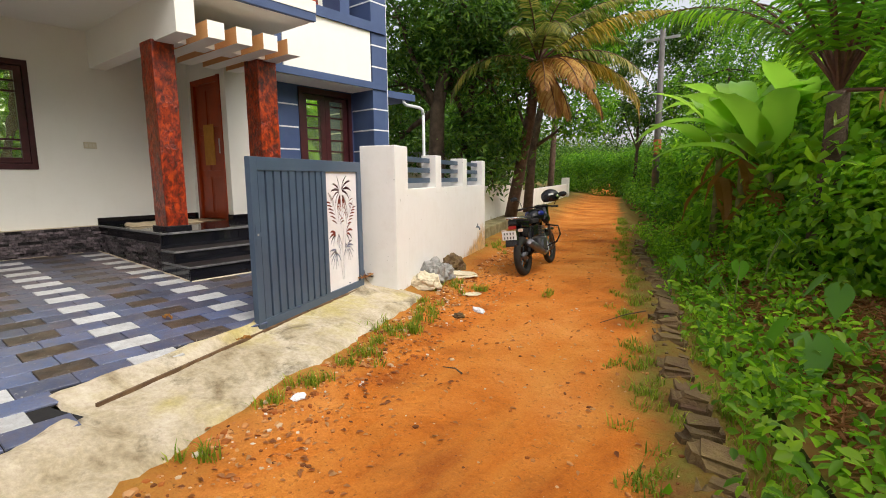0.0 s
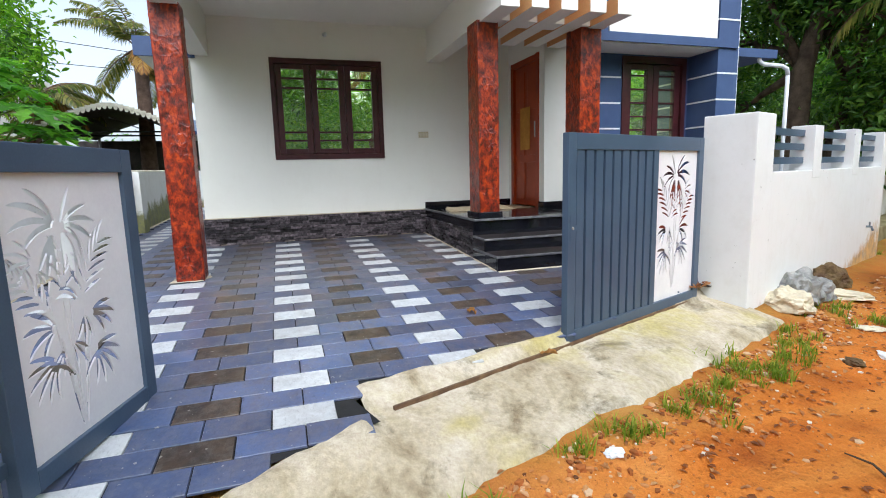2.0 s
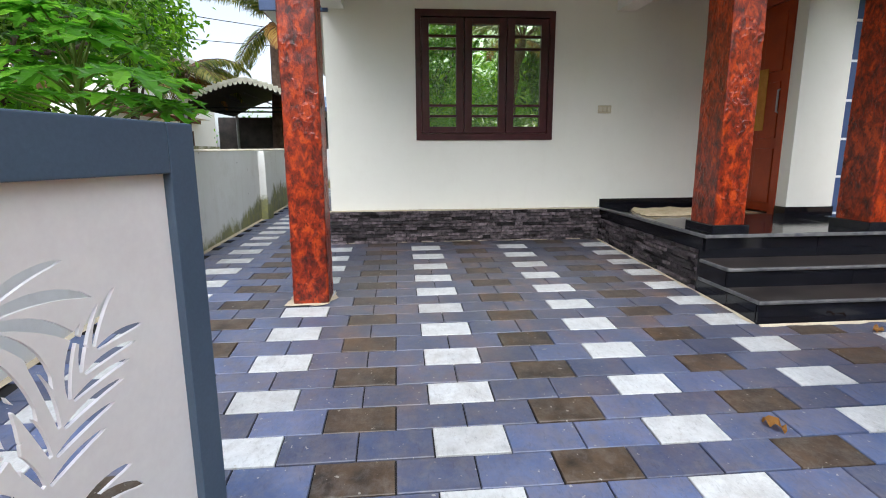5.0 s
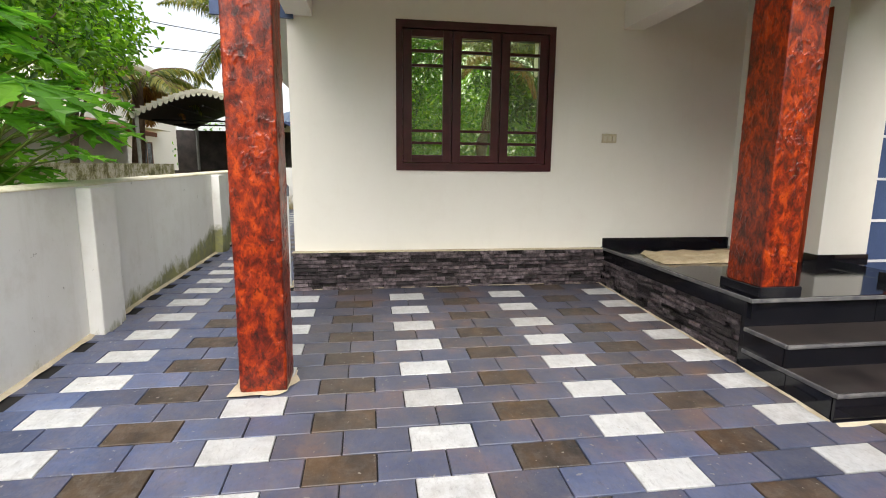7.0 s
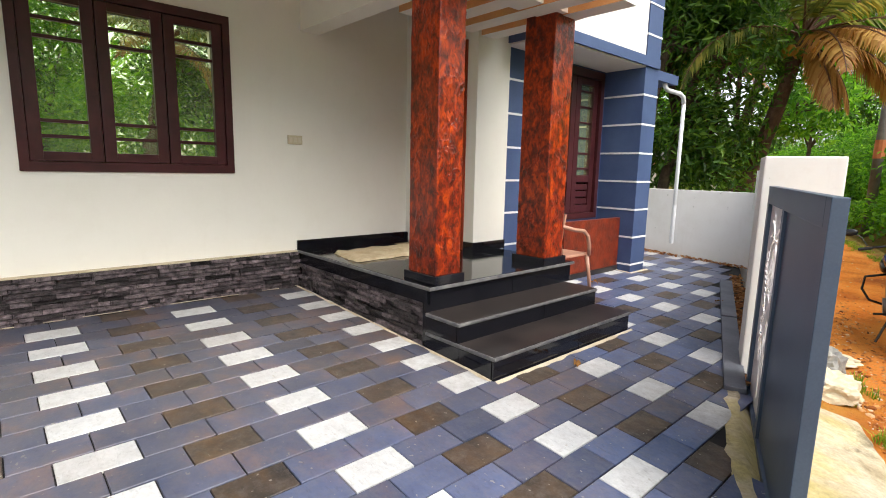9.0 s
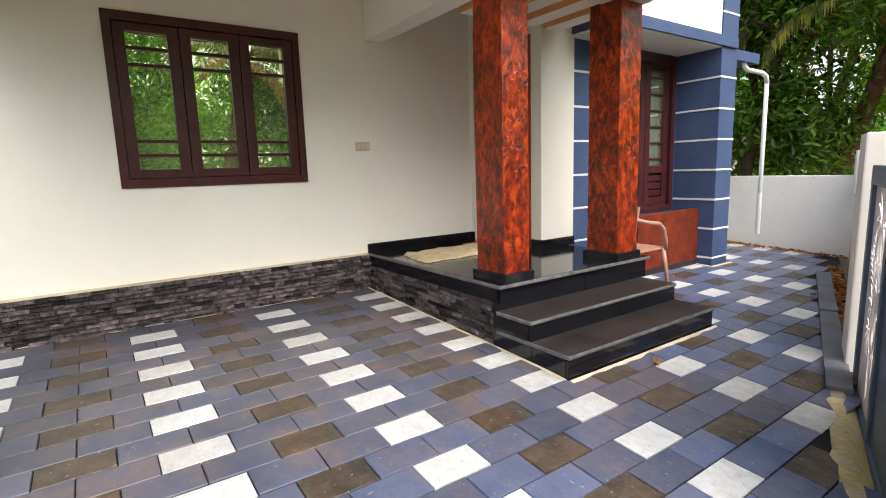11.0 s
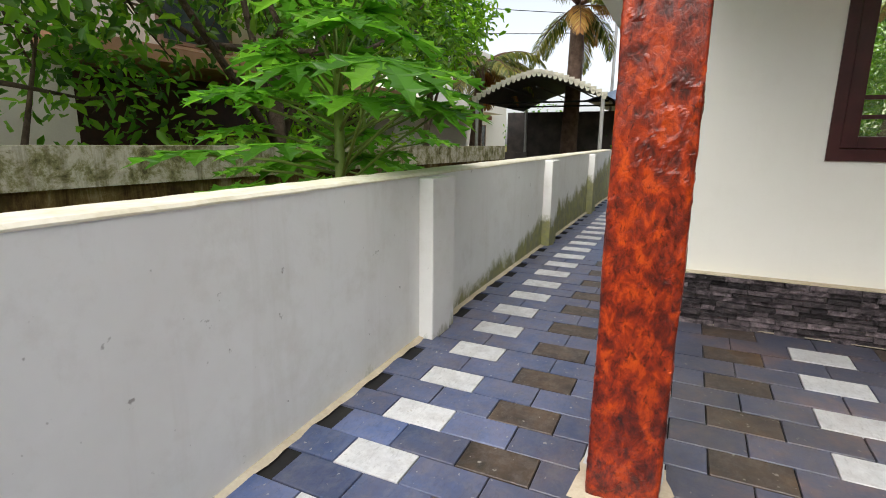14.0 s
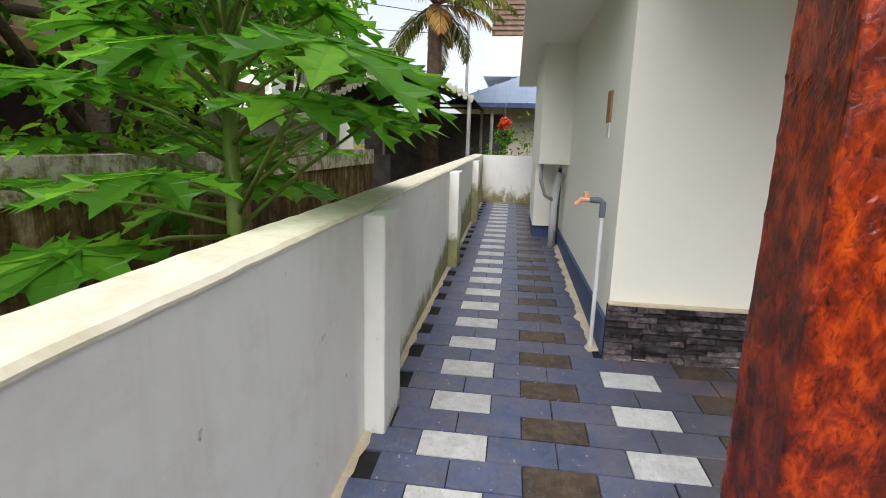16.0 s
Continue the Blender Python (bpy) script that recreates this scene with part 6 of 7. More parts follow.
SHUTTER = mottled("brown_shutter", (0.17, 0.10, 0.07), (0.26, 0.17, 0.12), 4, 40, 0.7)
FAR_GLASS = mottled("dark_far_glass", (0.03, 0.04, 0.05), (0.06, 0.07, 0.08), 4, 40, 0.15)


def far_window(parent, x, y, z, w, h, facing):
    """A framed window on a far wall that faces along x ("x") or y ("y")."""
    m = Matrix.Translation((x, y, z)) @ (Matrix.Rotation(radians(90), 4, "Z") if facing == "x" else Matrix.Identity(4))
    f = part("window", boxes((-w / 2, w / 2, -0.03, 0.06, -h / 2, h / 2), m=m), FAR_GLASS, parent)
    part("frame", boxes((-w / 2 - 0.06, -w / 2, -0.03, 0.09, -h / 2 - 0.06, h / 2 + 0.06), (w / 2, w / 2 + 0.06, -0.03, 0.09, -h / 2 - 0.06, h / 2 + 0.06), (-w / 2, w / 2, -0.03, 0.09, h / 2, h / 2 + 0.06),
                        (-w / 2, w / 2, -0.03, 0.09, -h / 2 - 0.06, -h / 2), (-0.025, 0.025, 0.06, 0.085, -h / 2, h / 2), m=m), SHUTTER, f)


h = thing("neighbour_house", "pinkish plastered neighbour's house with a maroon veranda", "house")
part("wall", boxes((-7.65, -2.6, -13, -6.5, 0.4, 5.6)), PINK, h)
part("veranda_wall", boxes((-14.2, -7.65, -12, -7.4, 0.4, 2.68)), MAROON, h, "dark maroon veranda wall")
part("slab", boxes((-14.6, -7.3, -12.4, -6.1, 2.68, 2.86)), mottled("orange_fascia", (0.40, 0.20, 0.11), (0.52, 0.29, 0.18), 3), h, "orange-painted veranda slab")
part("upper_wall", boxes((-14.0, -7.65, -13, -8.6, 2.86, 5.4)), PINK, h)
part("door", boxes((-8.9, -8.0, -7.4, -7.34, 0.4, 2.4)), MAROON, h, "maroon door with bars")
far_window(h, -5.6, -6.5, 3.9, 1.2, 1.1, "y")
far_window(h, -11, -8.6, 4.0, 1.4, 1.1, "y")
s = thing("low_shed", "low white shed with a rusty red lean-to roof", "shed")
part("wall", boxes((-20.3, -15.6, -10, -7.2, 0.4, 2.5)), WHITE, s)
rb = bmesh.new()
bm_box(rb, -20.8, -15.2, -10.2, -6.5, 2.55, 2.68)
for v in rb.verts:
    v.co.z += (-v.co.y - 6.5) * 0.22
part("roof", rb, ROOF_RED, s)
h = thing("white_house", "two-storey white house among palms", "house")
part("wall", boxes((-37, -24.5, -20, -11.5, 0.4, 6.4)), WHITE, h)
part("roof", boxes((-37.6, -24.0, -20.5, -10.9, 6.4, 6.65)), WHITE, h)
part("balcony", boxes((-34, -24.3, -11.5, -10.7, 3.5, 3.7), (-34, -24.3, -10.8, -10.7, 3.7, 4.3)), WHITE, h)
for x in (-26.4, -29.2, -32.4):
    far_window(h, x, -11.5, 5.2, 1.3, 1.2, "y")
    far_window(h, x, -11.5, 2.2, 1.3, 1.2, "y")
far_window(h, -24.5, -14, 5.1, 1.5, 1.2, "x")
h = thing("blue_roof_house", "white house with a blue sheet roof and brown shutters", "house")
part("wall", boxes((-30, -21.2, -1.6, 9, 0.4, 3.3)), CREAM, h)
rb = bmesh.new()
vs = [rb.verts.new(c) for c in ((-20, -3.3, 3.05), (-20, 9.5, 3.05), (-31, 9.5, 3.05), (-31, -3.3, 3.05), (-23.5, -0.8, 4.35), (-23.5, 6.5, 4.35), (-27.5, 6.5, 4.35), (-27.5, -0.8, 4.35))]
for f in ((0, 1, 5, 4), (1, 2, 6, 5), (2, 3, 7, 6), (3, 0, 4, 7), (4, 5, 6, 7), (0, 3, 2, 1)):
    rb.faces.new([vs[i] for i in f])
roof = part("roof", rb, ROOF_BLUE, h, "ribbed blue metal roof")
for i in range(13):
    y = -2.9 + i * 0.5
    z1 = min(4.35, 3.05 + (y + 3.3) * 0.52)
    x1 = -20 - (z1 - 3.05) / 1.3 * 3.5
    part("rib", tube([(-20, y, 3.07), (x1, y, z1 + 0.02)], 0.03, 4), ROOF_BLUE, roof)
part("fascia", boxes((-20.02, -19.96, -2.5, 9.5, 2.93, 3.06)), mottled("deep_blue_fascia", (0.03, 0.05, 0.13), (0.05, 0.08, 0.18), 3), h, "deep blue fascia board")
part("upper_wall", boxes((-30, -24, -2.45, 6, 4.3, 5.65)), WHITE, h)
sh = part("shutter", boxes((-29, -24.05, -2.2, 5, 5.65, 8.2)), SHUTTER, h, "brown slatted upper shutter")
for i in range(14):
    part("slat", boxes((-24.05, -24.0, -2.2, 5, 5.7 + i * 0.17, 5.8 + i * 0.17)), SHUTTER, sh)
for y in (-1.9, 0.2):
    part("post", tube([(-20.3, y, 0.4), (-20.3, y, 3.05)], 0.05), METAL, h)


def canopy():
    t = thing("car_canopy", "black arched car canopy with a cream scalloped trim on steel posts", "canopy")
    x0, x1 = -16.5, -21.0
    y0, y1, ze, za = -5.45, -2.15, 2.86, 3.46
    bm, tr = bmesh.new(), bmesh.new()
    n = 18
    prev = None
    for i in range(n + 1):
        f = i / n
        y = y0 + (y1 - y0) * f
        z = ze + (za - ze) * (1 - abs(2 * f - 1) ** 1.5)
        cur = [bm.verts.new((x0, y, z)), bm.verts.new((x1, y, z)), bm.verts.new((x0, y, z - 0.04)), bm.verts.new((x1, y, z - 0.04))]
        if prev:
            bm.faces.new((prev[0], cur[0], cur[1], prev[1]))
            bm.faces.new((prev[2], prev[3], cur[3], cur[2]))
            bm.faces.new((prev[0], prev[2], cur[2], cur[0]))
        prev = cur
    part("roof_sheet", bm, BLACK_SHEET, t)
    for i in range(26):
        f = (i + 0.5) / 26
        y = y0 + (y1 - y0) * f
        z = ze + (za - ze) * (1 - abs(2 * f - 1) ** 1.5)
        b2 = boxes((x0 + 0.01, x0 + 0.03, y - 0.066, y + 0.066, z - 0.05, z + 0.05))
        bmesh.ops.create_cone(b2, cap_ends=True, segments=10, radius1=0.048, radius2=0.048, depth=0.02, matrix=Matrix.Translation((x0 + 0.02, y, z - 0.07)) @ Matrix.Rotation(radians(90), 4, "Y"))
        part("scallop", b2, SCALLOP, t)
    for x in (x0 - 0.05, x1 + 0.1):
        for y in (y0 + 0.12, y1 - 0.1):
            part("post", tube([(x, y, 0.4), (x, y, ze)], 0.045), METAL, t, "galvanised steel post")
    for x in (-17.5, -19):
        part("truss", tube([(x, y0 + 0.1, ze - 0.03), (x, y1 - 0.1, ze - 0.03)], 0.025, 6), BLACK_SHEET, t)
    for y in (-4.6, -3.8, -3.0):
        part("purlin", tube([(x0, y, ze + 0.25), (x1, y, ze + 0.25)], 0.02, 6), BLACK_SHEET, t)


canopy()
# dark backing added to stand for the shade beneath the canopy
structure("canopy_shade_wall", boxes((-21.2, -21.0, -6, -1.6, 0.4, 2.8), (-18, -17.9, -6, -4.4, 0.4, 1.55)), mottled("canopy_shade_dark", (0.05, 0.045, 0.045), (0.12, 0.10, 0.09), 3), "added wall behind the canopy, dark for the shade beneath it", "wall")
POT = mottled("black_pot", (0.02, 0.02, 0.022), (0.04, 0.04, 0.04), 6)
FLOWER = leaf_material("red_flower", (0.45, 0.03, 0.015), (0.60, 0.06, 0.02), (0.70, 0.12, 0.04))
t = thing("hanging_basket", "hanging flower basket with a red bloom", "plant", Matrix.Translation((-17.5, -1.45, 2.15)))
rng = np.random.default_rng(71)
bm = bmesh.new()
bmesh.ops.create_cone(bm, cap_ends=True, segments=14, radius1=0.08, radius2=0.13, depth=0.15)
part("pot", bm, POT, t, smooth=True)
part("hanger", tube([(0, 0, 0), (0, 0, 0.9)], 0.006, 5), METAL, t)
c, nr = clumps(rng, [(0, 0, -0.05, 0.22, 0.22, 0.2), (0, 0, -0.5, 0.1, 0.1, 0.45)], 60, 6, 0.05)
leaf_mesh("foliage", c, nr, 0.1, LEAF_MID, rng=rng).parent = t
c, nr = clumps(rng, [(0, 0, 0.22, 0.16, 0.16, 0.13)], 24, 5, 0.03)
leaf_mesh("flowers", c, nr, 0.08, FLOWER, 0.7, rng=rng).parent = t
undergrowth("garden_plants", "potted shrubs and creepers behind the end wall", [(-17.6, -0.9, 1.9, 0.4, 0.5, 0.6), (-18, 0.1, 1.7, 0.5, 0.6, 0.5), (-19, -2.0, 1.4, 0.6, 0.5, 0.5), (-23, -5.2, 2.1, 1.2, 1.4, 0.8)], 260, 7, 0.13, LEAF_MID, 72)
h = thing("lane_house", "low grey house with a pale roof behind the lane wall", "house")
part("wall", boxes((-6.5, -2.6, 10, 16, 0.2, 2.2), m=FM), CREAM, h)
rb = boxes((-7, -2.0, 9.5, 16.5, 2.2, 2.35), m=FM)
part("roof", rb, mottled("grey_sheet", (0.25, 0.26, 0.27), (0.34, 0.34, 0.34), 3), h)
p = thing("utility_pole", "tall grey utility pole with an orange band", "utility pole", Matrix.Translation((-6.25, 22.0, 0)))
part("shaft", tube([(0, 0, -0.2), (0.05, 0, 7.3)], 0.16, 10, 0.10), mottled("pole_concrete", (0.09, 0.08, 0.075), (0.15, 0.14, 0.13), 4), p, smooth=True)
part("band", tube([(0.02, 0, 2.4), (0.025, 0, 3.0)], 0.16, 10, 0.155), mottled("orange_band", (0.36, 0.10, 0.03), (0.45, 0.15, 0.05), 4), p, "faded orange paint band")
part("cross_arm", boxes((-0.6, 0.7, -0.04, 0.04, 6.9, 7.0)), METAL, p)
for k, (a, b) in enumerate((((-22.5, -2.9, 5.4), (-16, -14, 6.2)), ((-22.5, -2.9, 5.9), (-10, -16, 6.6)))):
    A, B = Vector(a), Vector(b)
    t = thing("power_cable", "thin black overhead cable", "cable", group="overhead cables")
    part("wire", tube([A.lerp(B, i / 10) - Vector((0, 0, 0.5 * math.sin(math.pi * i / 10))) for i in range(11)], 0.012, 5), POT, t)
t = thing("mast", "thin steel mast beside the white house", "pole")
part("tube", tube([(-22.5, -2.9, 0.4), (-22.5, -2.9, 9)], 0.05), METAL, t)


# ---- yard details ----
def cladding(parent_name, label, origin, along_axis, length, top, foot, seed):
    """Rows of thin split-stone strips, each its own piece, proud by differing amounts."""
    back = structure(parent_name, boxes((origin[0] - 0.02, origin[0], origin[1], origin[1] + length, foot(0) - 0.1, top)) if along_axis == "y" else boxes((origin[0], origin[0] + length, origin[1], origin[1] + 0.02, 0.3, top)), JOINT, label, "wall cladding")
    rnd = random.Random(seed)
    sizes = [0.09, 0.13, 0.17, 0.22]
    meshes = {}
    for s in sizes:
        for dpt in (0.010, 0.026, 0.042):
            bm = boxes((0, dpt, 0.0025, s - 0.0025, 0.003, 0.0335)) if along_axis == "y" else boxes((0.0025, s - 0.0025, -dpt, 0, 0.003, 0.0335))
            for v in bm.verts:
                v.co += Vector([rnd.uniform(-1, 1) * 0.0018 for _ in range(3)])
                if max(abs(v.co.x), 0) > 0.006 and along_axis == "y":
                    v.co.x += rnd.uniform(-0.006, 0.006)
                if v.co.y < -0.006 and along_axis != "y":
                    v.co.y += rnd.uniform(-0.006, 0.006)
            me = bpy.data.meshes.new("strip")
            bm.to_mesh(me)
            bm.free()
            me.materials.append(CLAD)
            meshes[s, dpt] = me
    z = top - 0.036
    while z > 0.40:
        a = -rnd.uniform(0, 0.1)
        while a < length - 0.04:
            s = min(rnd.choice(sizes), 0.22)
            if a + s > length:
                s = 0.09
                a = min(a, length - 0.09)
            pos = max(a, 0)
            if z + 0.036 > foot(pos):
                ob = new("strip", meshes[s, rnd.choice((0.010, 0.026, 0.042))])
                ob.parent = back
                ob.matrix_world = Matrix.Translation((origin[0], origin[1] + pos, z) if along_axis == "y" else (origin[0] + pos, origin[1], z))
            a = pos + s
        z -= 0.036


cladding("cladding_front", "dark split-stone cladding along the foot of the wall", (-7.975, -0.575), "y", 3.06, 0.915, lambda a: 0.56, 81)
cladding("cladding_porch", "dark split-stone cladding on the porch side", (-7.93, 2.49), "x", 1.93, 0.80, lambda a: yard_z(-7.93 + a), 82)
structure("cladding_ledge", boxes((-8.0, -7.935, -0.575, 2.47, 0.915, 0.925)), MORTAR, "thin mortar ledge over the stone cladding", "trim")
structure("porch_corner", boxes((-6.0, -5.95, 2.462, 2.52, 0.2, 0.901)), BLACK_STONE, "black granite corner strip of the porch", "trim")


def mortar_line(name, p, q, w, seed):
    """A ragged cream strip of mortar on the paving."""
    p, q = Vector(p), Vector(q)
    n = max(6, int((q - p).length / 0.05))
    side = Vector((-(q - p).y, (q - p).x, 0)).normalized()
    bm = bmesh.new()
    prev = None
    for i in range(n + 1):
        c = p.lerp(q, i / n)
        a, b = w * (0.7 + 0.7 * noise.noise((i * 0.35, seed, 0))), 0.012
        z = yard_z(c.x) + 0.006
        cur = [bm.verts.new((*(c + side * a).xy, z - 0.006)), bm.verts.new((*(c + side * a * 0.5).xy, z)), bm.verts.new((*(c - side * b).xy, z + 0.004))]
        if prev:
            bm.faces.new((prev[0], prev[1], cur[1], cur[0]))
            bm.faces.new((prev[1], prev[2], cur[2], cur[1]))
        prev = cur
    structure(name, bm, MORTAR, "ragged cream mortar joint on the paving", "trim")


mortar_line("mortar_front", (-7.94, 2.45, 0), (-7.94, -0.58, 0), -0.03, 1)
mortar_line("mortar_porch", (-7.94, 2.455, 0), (-5.3, 2.455, 0), -0.035, 2)
mortar_line("mortar_step", (-5.285, 2.45, 0), (-5.285, 4.16, 0), -0.05, 3)
mortar_line("mortar_wall", (-15.4, SW + 0.01, 0), (-3.3, SW + 0.01, 0), 0.04, 4)
mortar_line("mortar_side", (-8.03, -0.60, 0), (-11.8, -0.60, 0), 0.07, 5)
mortar_line("mortar_fin", (-6.38, 6.2, 0), (-6.38, 6.64, 0), -0.05, 6)
mortar_line("mortar_fin_side", (-6.95, 6.23, 0), (-6.38, 6.23, 0), -0.05, 7)
bm = bmesh.new()
bmesh.ops.create_circle(bm, cap_ends=True, segments=24, radius=0.19, matrix=Matrix.Translation((-6.06, -0.47, yard_z(-6.06) + 0.004)))
for v in bm.verts:
    d = v.co - Vector((-6.06, -0.47, v.co.z))
    k = 0.20 / max(abs(d.x), abs(d.y)) * (0.82 + 0.22 * noise.noise(v.co * 9))
    v.co.x, v.co.y = -6.06 + d.x * k, -0.47 + d.y * k
structure("column_mortar", bm, MORTAR, "rough mortar patch round the column's foot", "trim")

t = thing("switch_plate", "cream plastic switch plate on the white wall", "switch")
part("plate", boxes((-8.0, -7.988, 2.40, 2.55, 1.965, 2.05), bevel=0.003), mottled("cream_plastic", (0.55, 0.48, 0.33), (0.62, 0.55, 0.40), 6), t)
for y in (2.43, 2.475, 2.52):
    part("rocker", boxes((-7.988, -7.983, y - 0.014, y + 0.014, 1.985, 2.03), bevel=0.001), mottled("rocker_plastic", (0.6, 0.55, 0.42), (0.66, 0.6, 0.46), 6), t)
t = thing("lamp_holder", "small unlit bulb holder high on the porch wall", "lamp")
bm = bmesh.new()
bmesh.ops.create_cone(bm, cap_ends=True, segments=14, radius1=0.032, radius2=0.022, depth=0.05, matrix=Matrix.Translation((-7.975, 1.13, 3.34)) @ Matrix.Rotation(radians(90), 4, "Y"))
part("holder", bm, PIPE, t, smooth=True)
t = thing("meter_board", "narrow wooden board with a paper slip on the side wall", "board")
part("board", boxes((-8.62, -8.50, -0.575, -0.56, 2.03, 2.24)), mottled("board_wood", (0.22, 0.11, 0.04), (0.32, 0.17, 0.07), 8), t)
part("paper", boxes((-8.61, -8.51, -0.572, -0.5605, 1.93, 2.03)), PIPE, t, "white paper slip")

t = thing("yard_tap", "orange plastic tap on a grey upright pipe", "tap")
zf = yard_z(-8.15)
part("pipe", tube([(-8.12, -0.63, zf), (-8.12, -0.63, zf + 0.45), (-8.12, -0.63, 1.50)], 0.014, 8), PIPE, t)
part("elbow", tube([(-8.12, -0.63, 1.43), (-8.12, -0.63, 1.52), (-8.13, -0.65, 1.535), (-8.16, -0.70, 1.535)], 0.02, 10), PIPE_DARK, t, "dark grey pipe elbow")
ORANGE_TAP = mottled("orange_plastic", (0.70, 0.33, 0.18), (0.78, 0.42, 0.25), 8, 40, 0.35)
part("spout", tube([(-8.16, -0.70, 1.535), (-8.17, -0.76, 1.535), (-8.175, -0.79, 1.50)], 0.017, 10), ORANGE_TAP, t, "orange tap body")
part("knob", boxes((-8.19, -8.15, -0.745, -0.715, 1.55, 1.585), bevel=0.006), ORANGE_TAP, t, "orange tap knob")
t = thing("waste_pipe", "white and grey waste pipes below the side bay", "pipe")
part("down_pipe", tube([(-11.2, -0.68, yard_z(-11.2)), (-11.2, -0.68, 1.15), (-11.2, -0.66, 1.4), (-11.2, -0.62, 1.55)], 0.045, 10), PIPE, t, smooth=True)
part("hose", tube([(-11.1, -0.86, 1.66), (-11.1, -0.86, 1.45), (-11.12, -0.8, 1.28), (-11.18, -0.7, 1.22)], 0.022, 8), mottled("grey_hose", (0.3, 0.31, 0.31), (0.4, 0.4, 0.4), 8), t, "grey flexible hose", smooth=True)
part("dark_pipe", tube([(-11.35, -0.62, yard_z(-11.3)), (-11.35, -0.62, 1.6)], 0.025, 8), PIPE_DARK, t)
t = thing("rain_pipe", "white plastic rain pipe with an elbow at the eave", "pipe")
part("pipe", tube([(-6.54, 7.72, 0.74), (-6.54, 7.72, 1.8), (-6.54, 7.72, 2.78)], 0.028, 10), PIPE, t, smooth=True)
part("bend", tube([(-6.54, 7.72, 2.75), (-6.545, 7.70, 2.84), (-6.56, 7.62, 2.88), (-6.6, 7.30, 2.90), (-6.61, 7.24, 2.94), (-6.61, 7.22, 3.02)], 0.030, 10), PIPE, t, smooth=True)
part("end_cap", tube([(-6.54, 7.72, 0.74), (-6.54, 7.72, 1.3)], 0.031, 10), PIPE, t)

# brown textured planter box under the blue window
t = thing("window_planter", "red-brown textured planter box under the tall window", "planter")
zf = yard_z(-6.7) - 0.02
PLANTER = mottled("planter_paint", (0.085, 0.014, 0.007), (0.24, 0.034, 0.008), 9, 40, 0.4, bumpy=0.6, dist=0.01)
part("front", boxes((-6.64, -6.58, 5.02, 6.24, zf + 0.08, 1.19)), PLANTER, t)
part("side", boxes((-6.92, -6.64, 5.02, 5.08, zf + 0.08, 1.19)), PLANTER, t)
part("soil", boxes((-6.92, -6.64, 5.08, 6.24, zf, 1.12)), mottled("planter_soil", (0.04, 0.025, 0.015), (0.07, 0.05, 0.03), 8), t)
part("base", boxes((-6.64, -6.57, 5.01, 6.24, zf, zf + 0.08)), DUSTY_STONE, t)


def plastic_chair(x, y, z, turn):
    t = thing("plastic_chair", "pinkish-beige moulded plastic armchair beside the porch", "chair", pose(x, y, z, 0, 0, turn))
    PL = mottled("beige_plastic", (0.42, 0.22, 0.15), (0.50, 0.28, 0.19), 4, 60, 0.35, bumpy=0)
    seat = boxes((-0.22, 0.22, -0.22, 0.24, 0.415, 0.44), bevel=0.01)
    part("seat", seat, PL, t)
    for sx in (-1, 1):
        part("leg", tube([(sx * 0.21, 0.22, 0.43), (sx * 0.235, 0.25, 0.2), (sx * 0.25, 0.27, 0)], 0.022, 8, 0.018), PL, t, smooth=True)
        part("leg", tube([(sx * 0.20, -0.2, 0.43), (sx * 0.22, -0.25, 0.2), (sx * 0.24, -0.29, 0)], 0.022, 8, 0.018), PL, t, smooth=True)
        part("arm", tube([(sx * 0.23, 0.23, 0.42), (sx * 0.25, 0.20, 0.50), (sx * 0.25, 0.16, 0.62), (sx * 0.25, 0.08, 0.68), (sx * 0.24, -0.08, 0.70), (sx * 0.21, -0.24, 0.74)], 0.02, 8), PL, t, smooth=True)
    for i in range(5):
        xx = -0.16 + 0.08 * i
        part("back_slat", boxes((xx - 0.025, xx + 0.025, -0.012, 0.012, 0, 0.42), m=Matrix.Translation((0, -0.23, 0.44)) @ Matrix.Rotation(radians(-12), 4, "X") @ Matrix.Identity(4), bevel=0.004), PL, t)
    part("back_rim", tube([(-0.21, -0.22, 0.43), (-0.21, -0.30, 0.75), (-0.12, -0.33, 0.88), (0.12, -0.33, 0.88), (0.21, -0.30, 0.75), (0.21, -0.22, 0.43)], 0.018, 8), PL, t, smooth=True)
    return t


plastic_chair(-6.33, 4.54, yard_z(-6.3), 0)


def lumpy_sheet(name, label, category, corners, n, amp, material, seed, zf=None):
    """A thin lumpy sheet over four corners."""
    a, b, c, d = [Vector(k) for k in corners]
    bm = bmesh.new()
    grid = []
    for i in range(n + 1):
        row = []
        for j in range(n + 1):
            u, v = i / n, j / n
            p = a.lerp(b, u).lerp(d.lerp(c, u), v)
            edge = min(u, 1 - u, v, 1 - v)
            k = noise.noise((p.x * 7, p.y * 7, seed))
            p = p + Vector((0.03 * noise.noise((p.x * 14, p.y * 14, seed + 3)), 0.03 * noise.noise((p.x * 14, p.y * 14, seed + 6)), 0))
            row.append(bm.verts.new((p.x, p.y, p.z + 0.003 + (amp * (0.6 + k) if edge > 0.01 else 0))))
        grid.append(row)
    for i in range(n):
        for j in range(n):
            bm.faces.new((grid[i][j], grid[i + 1][j], grid[i + 1][j + 1], grid[i][j + 1]))
    ob = link(name, bm, material, smooth=True)
    return tagged(ob, label, category)


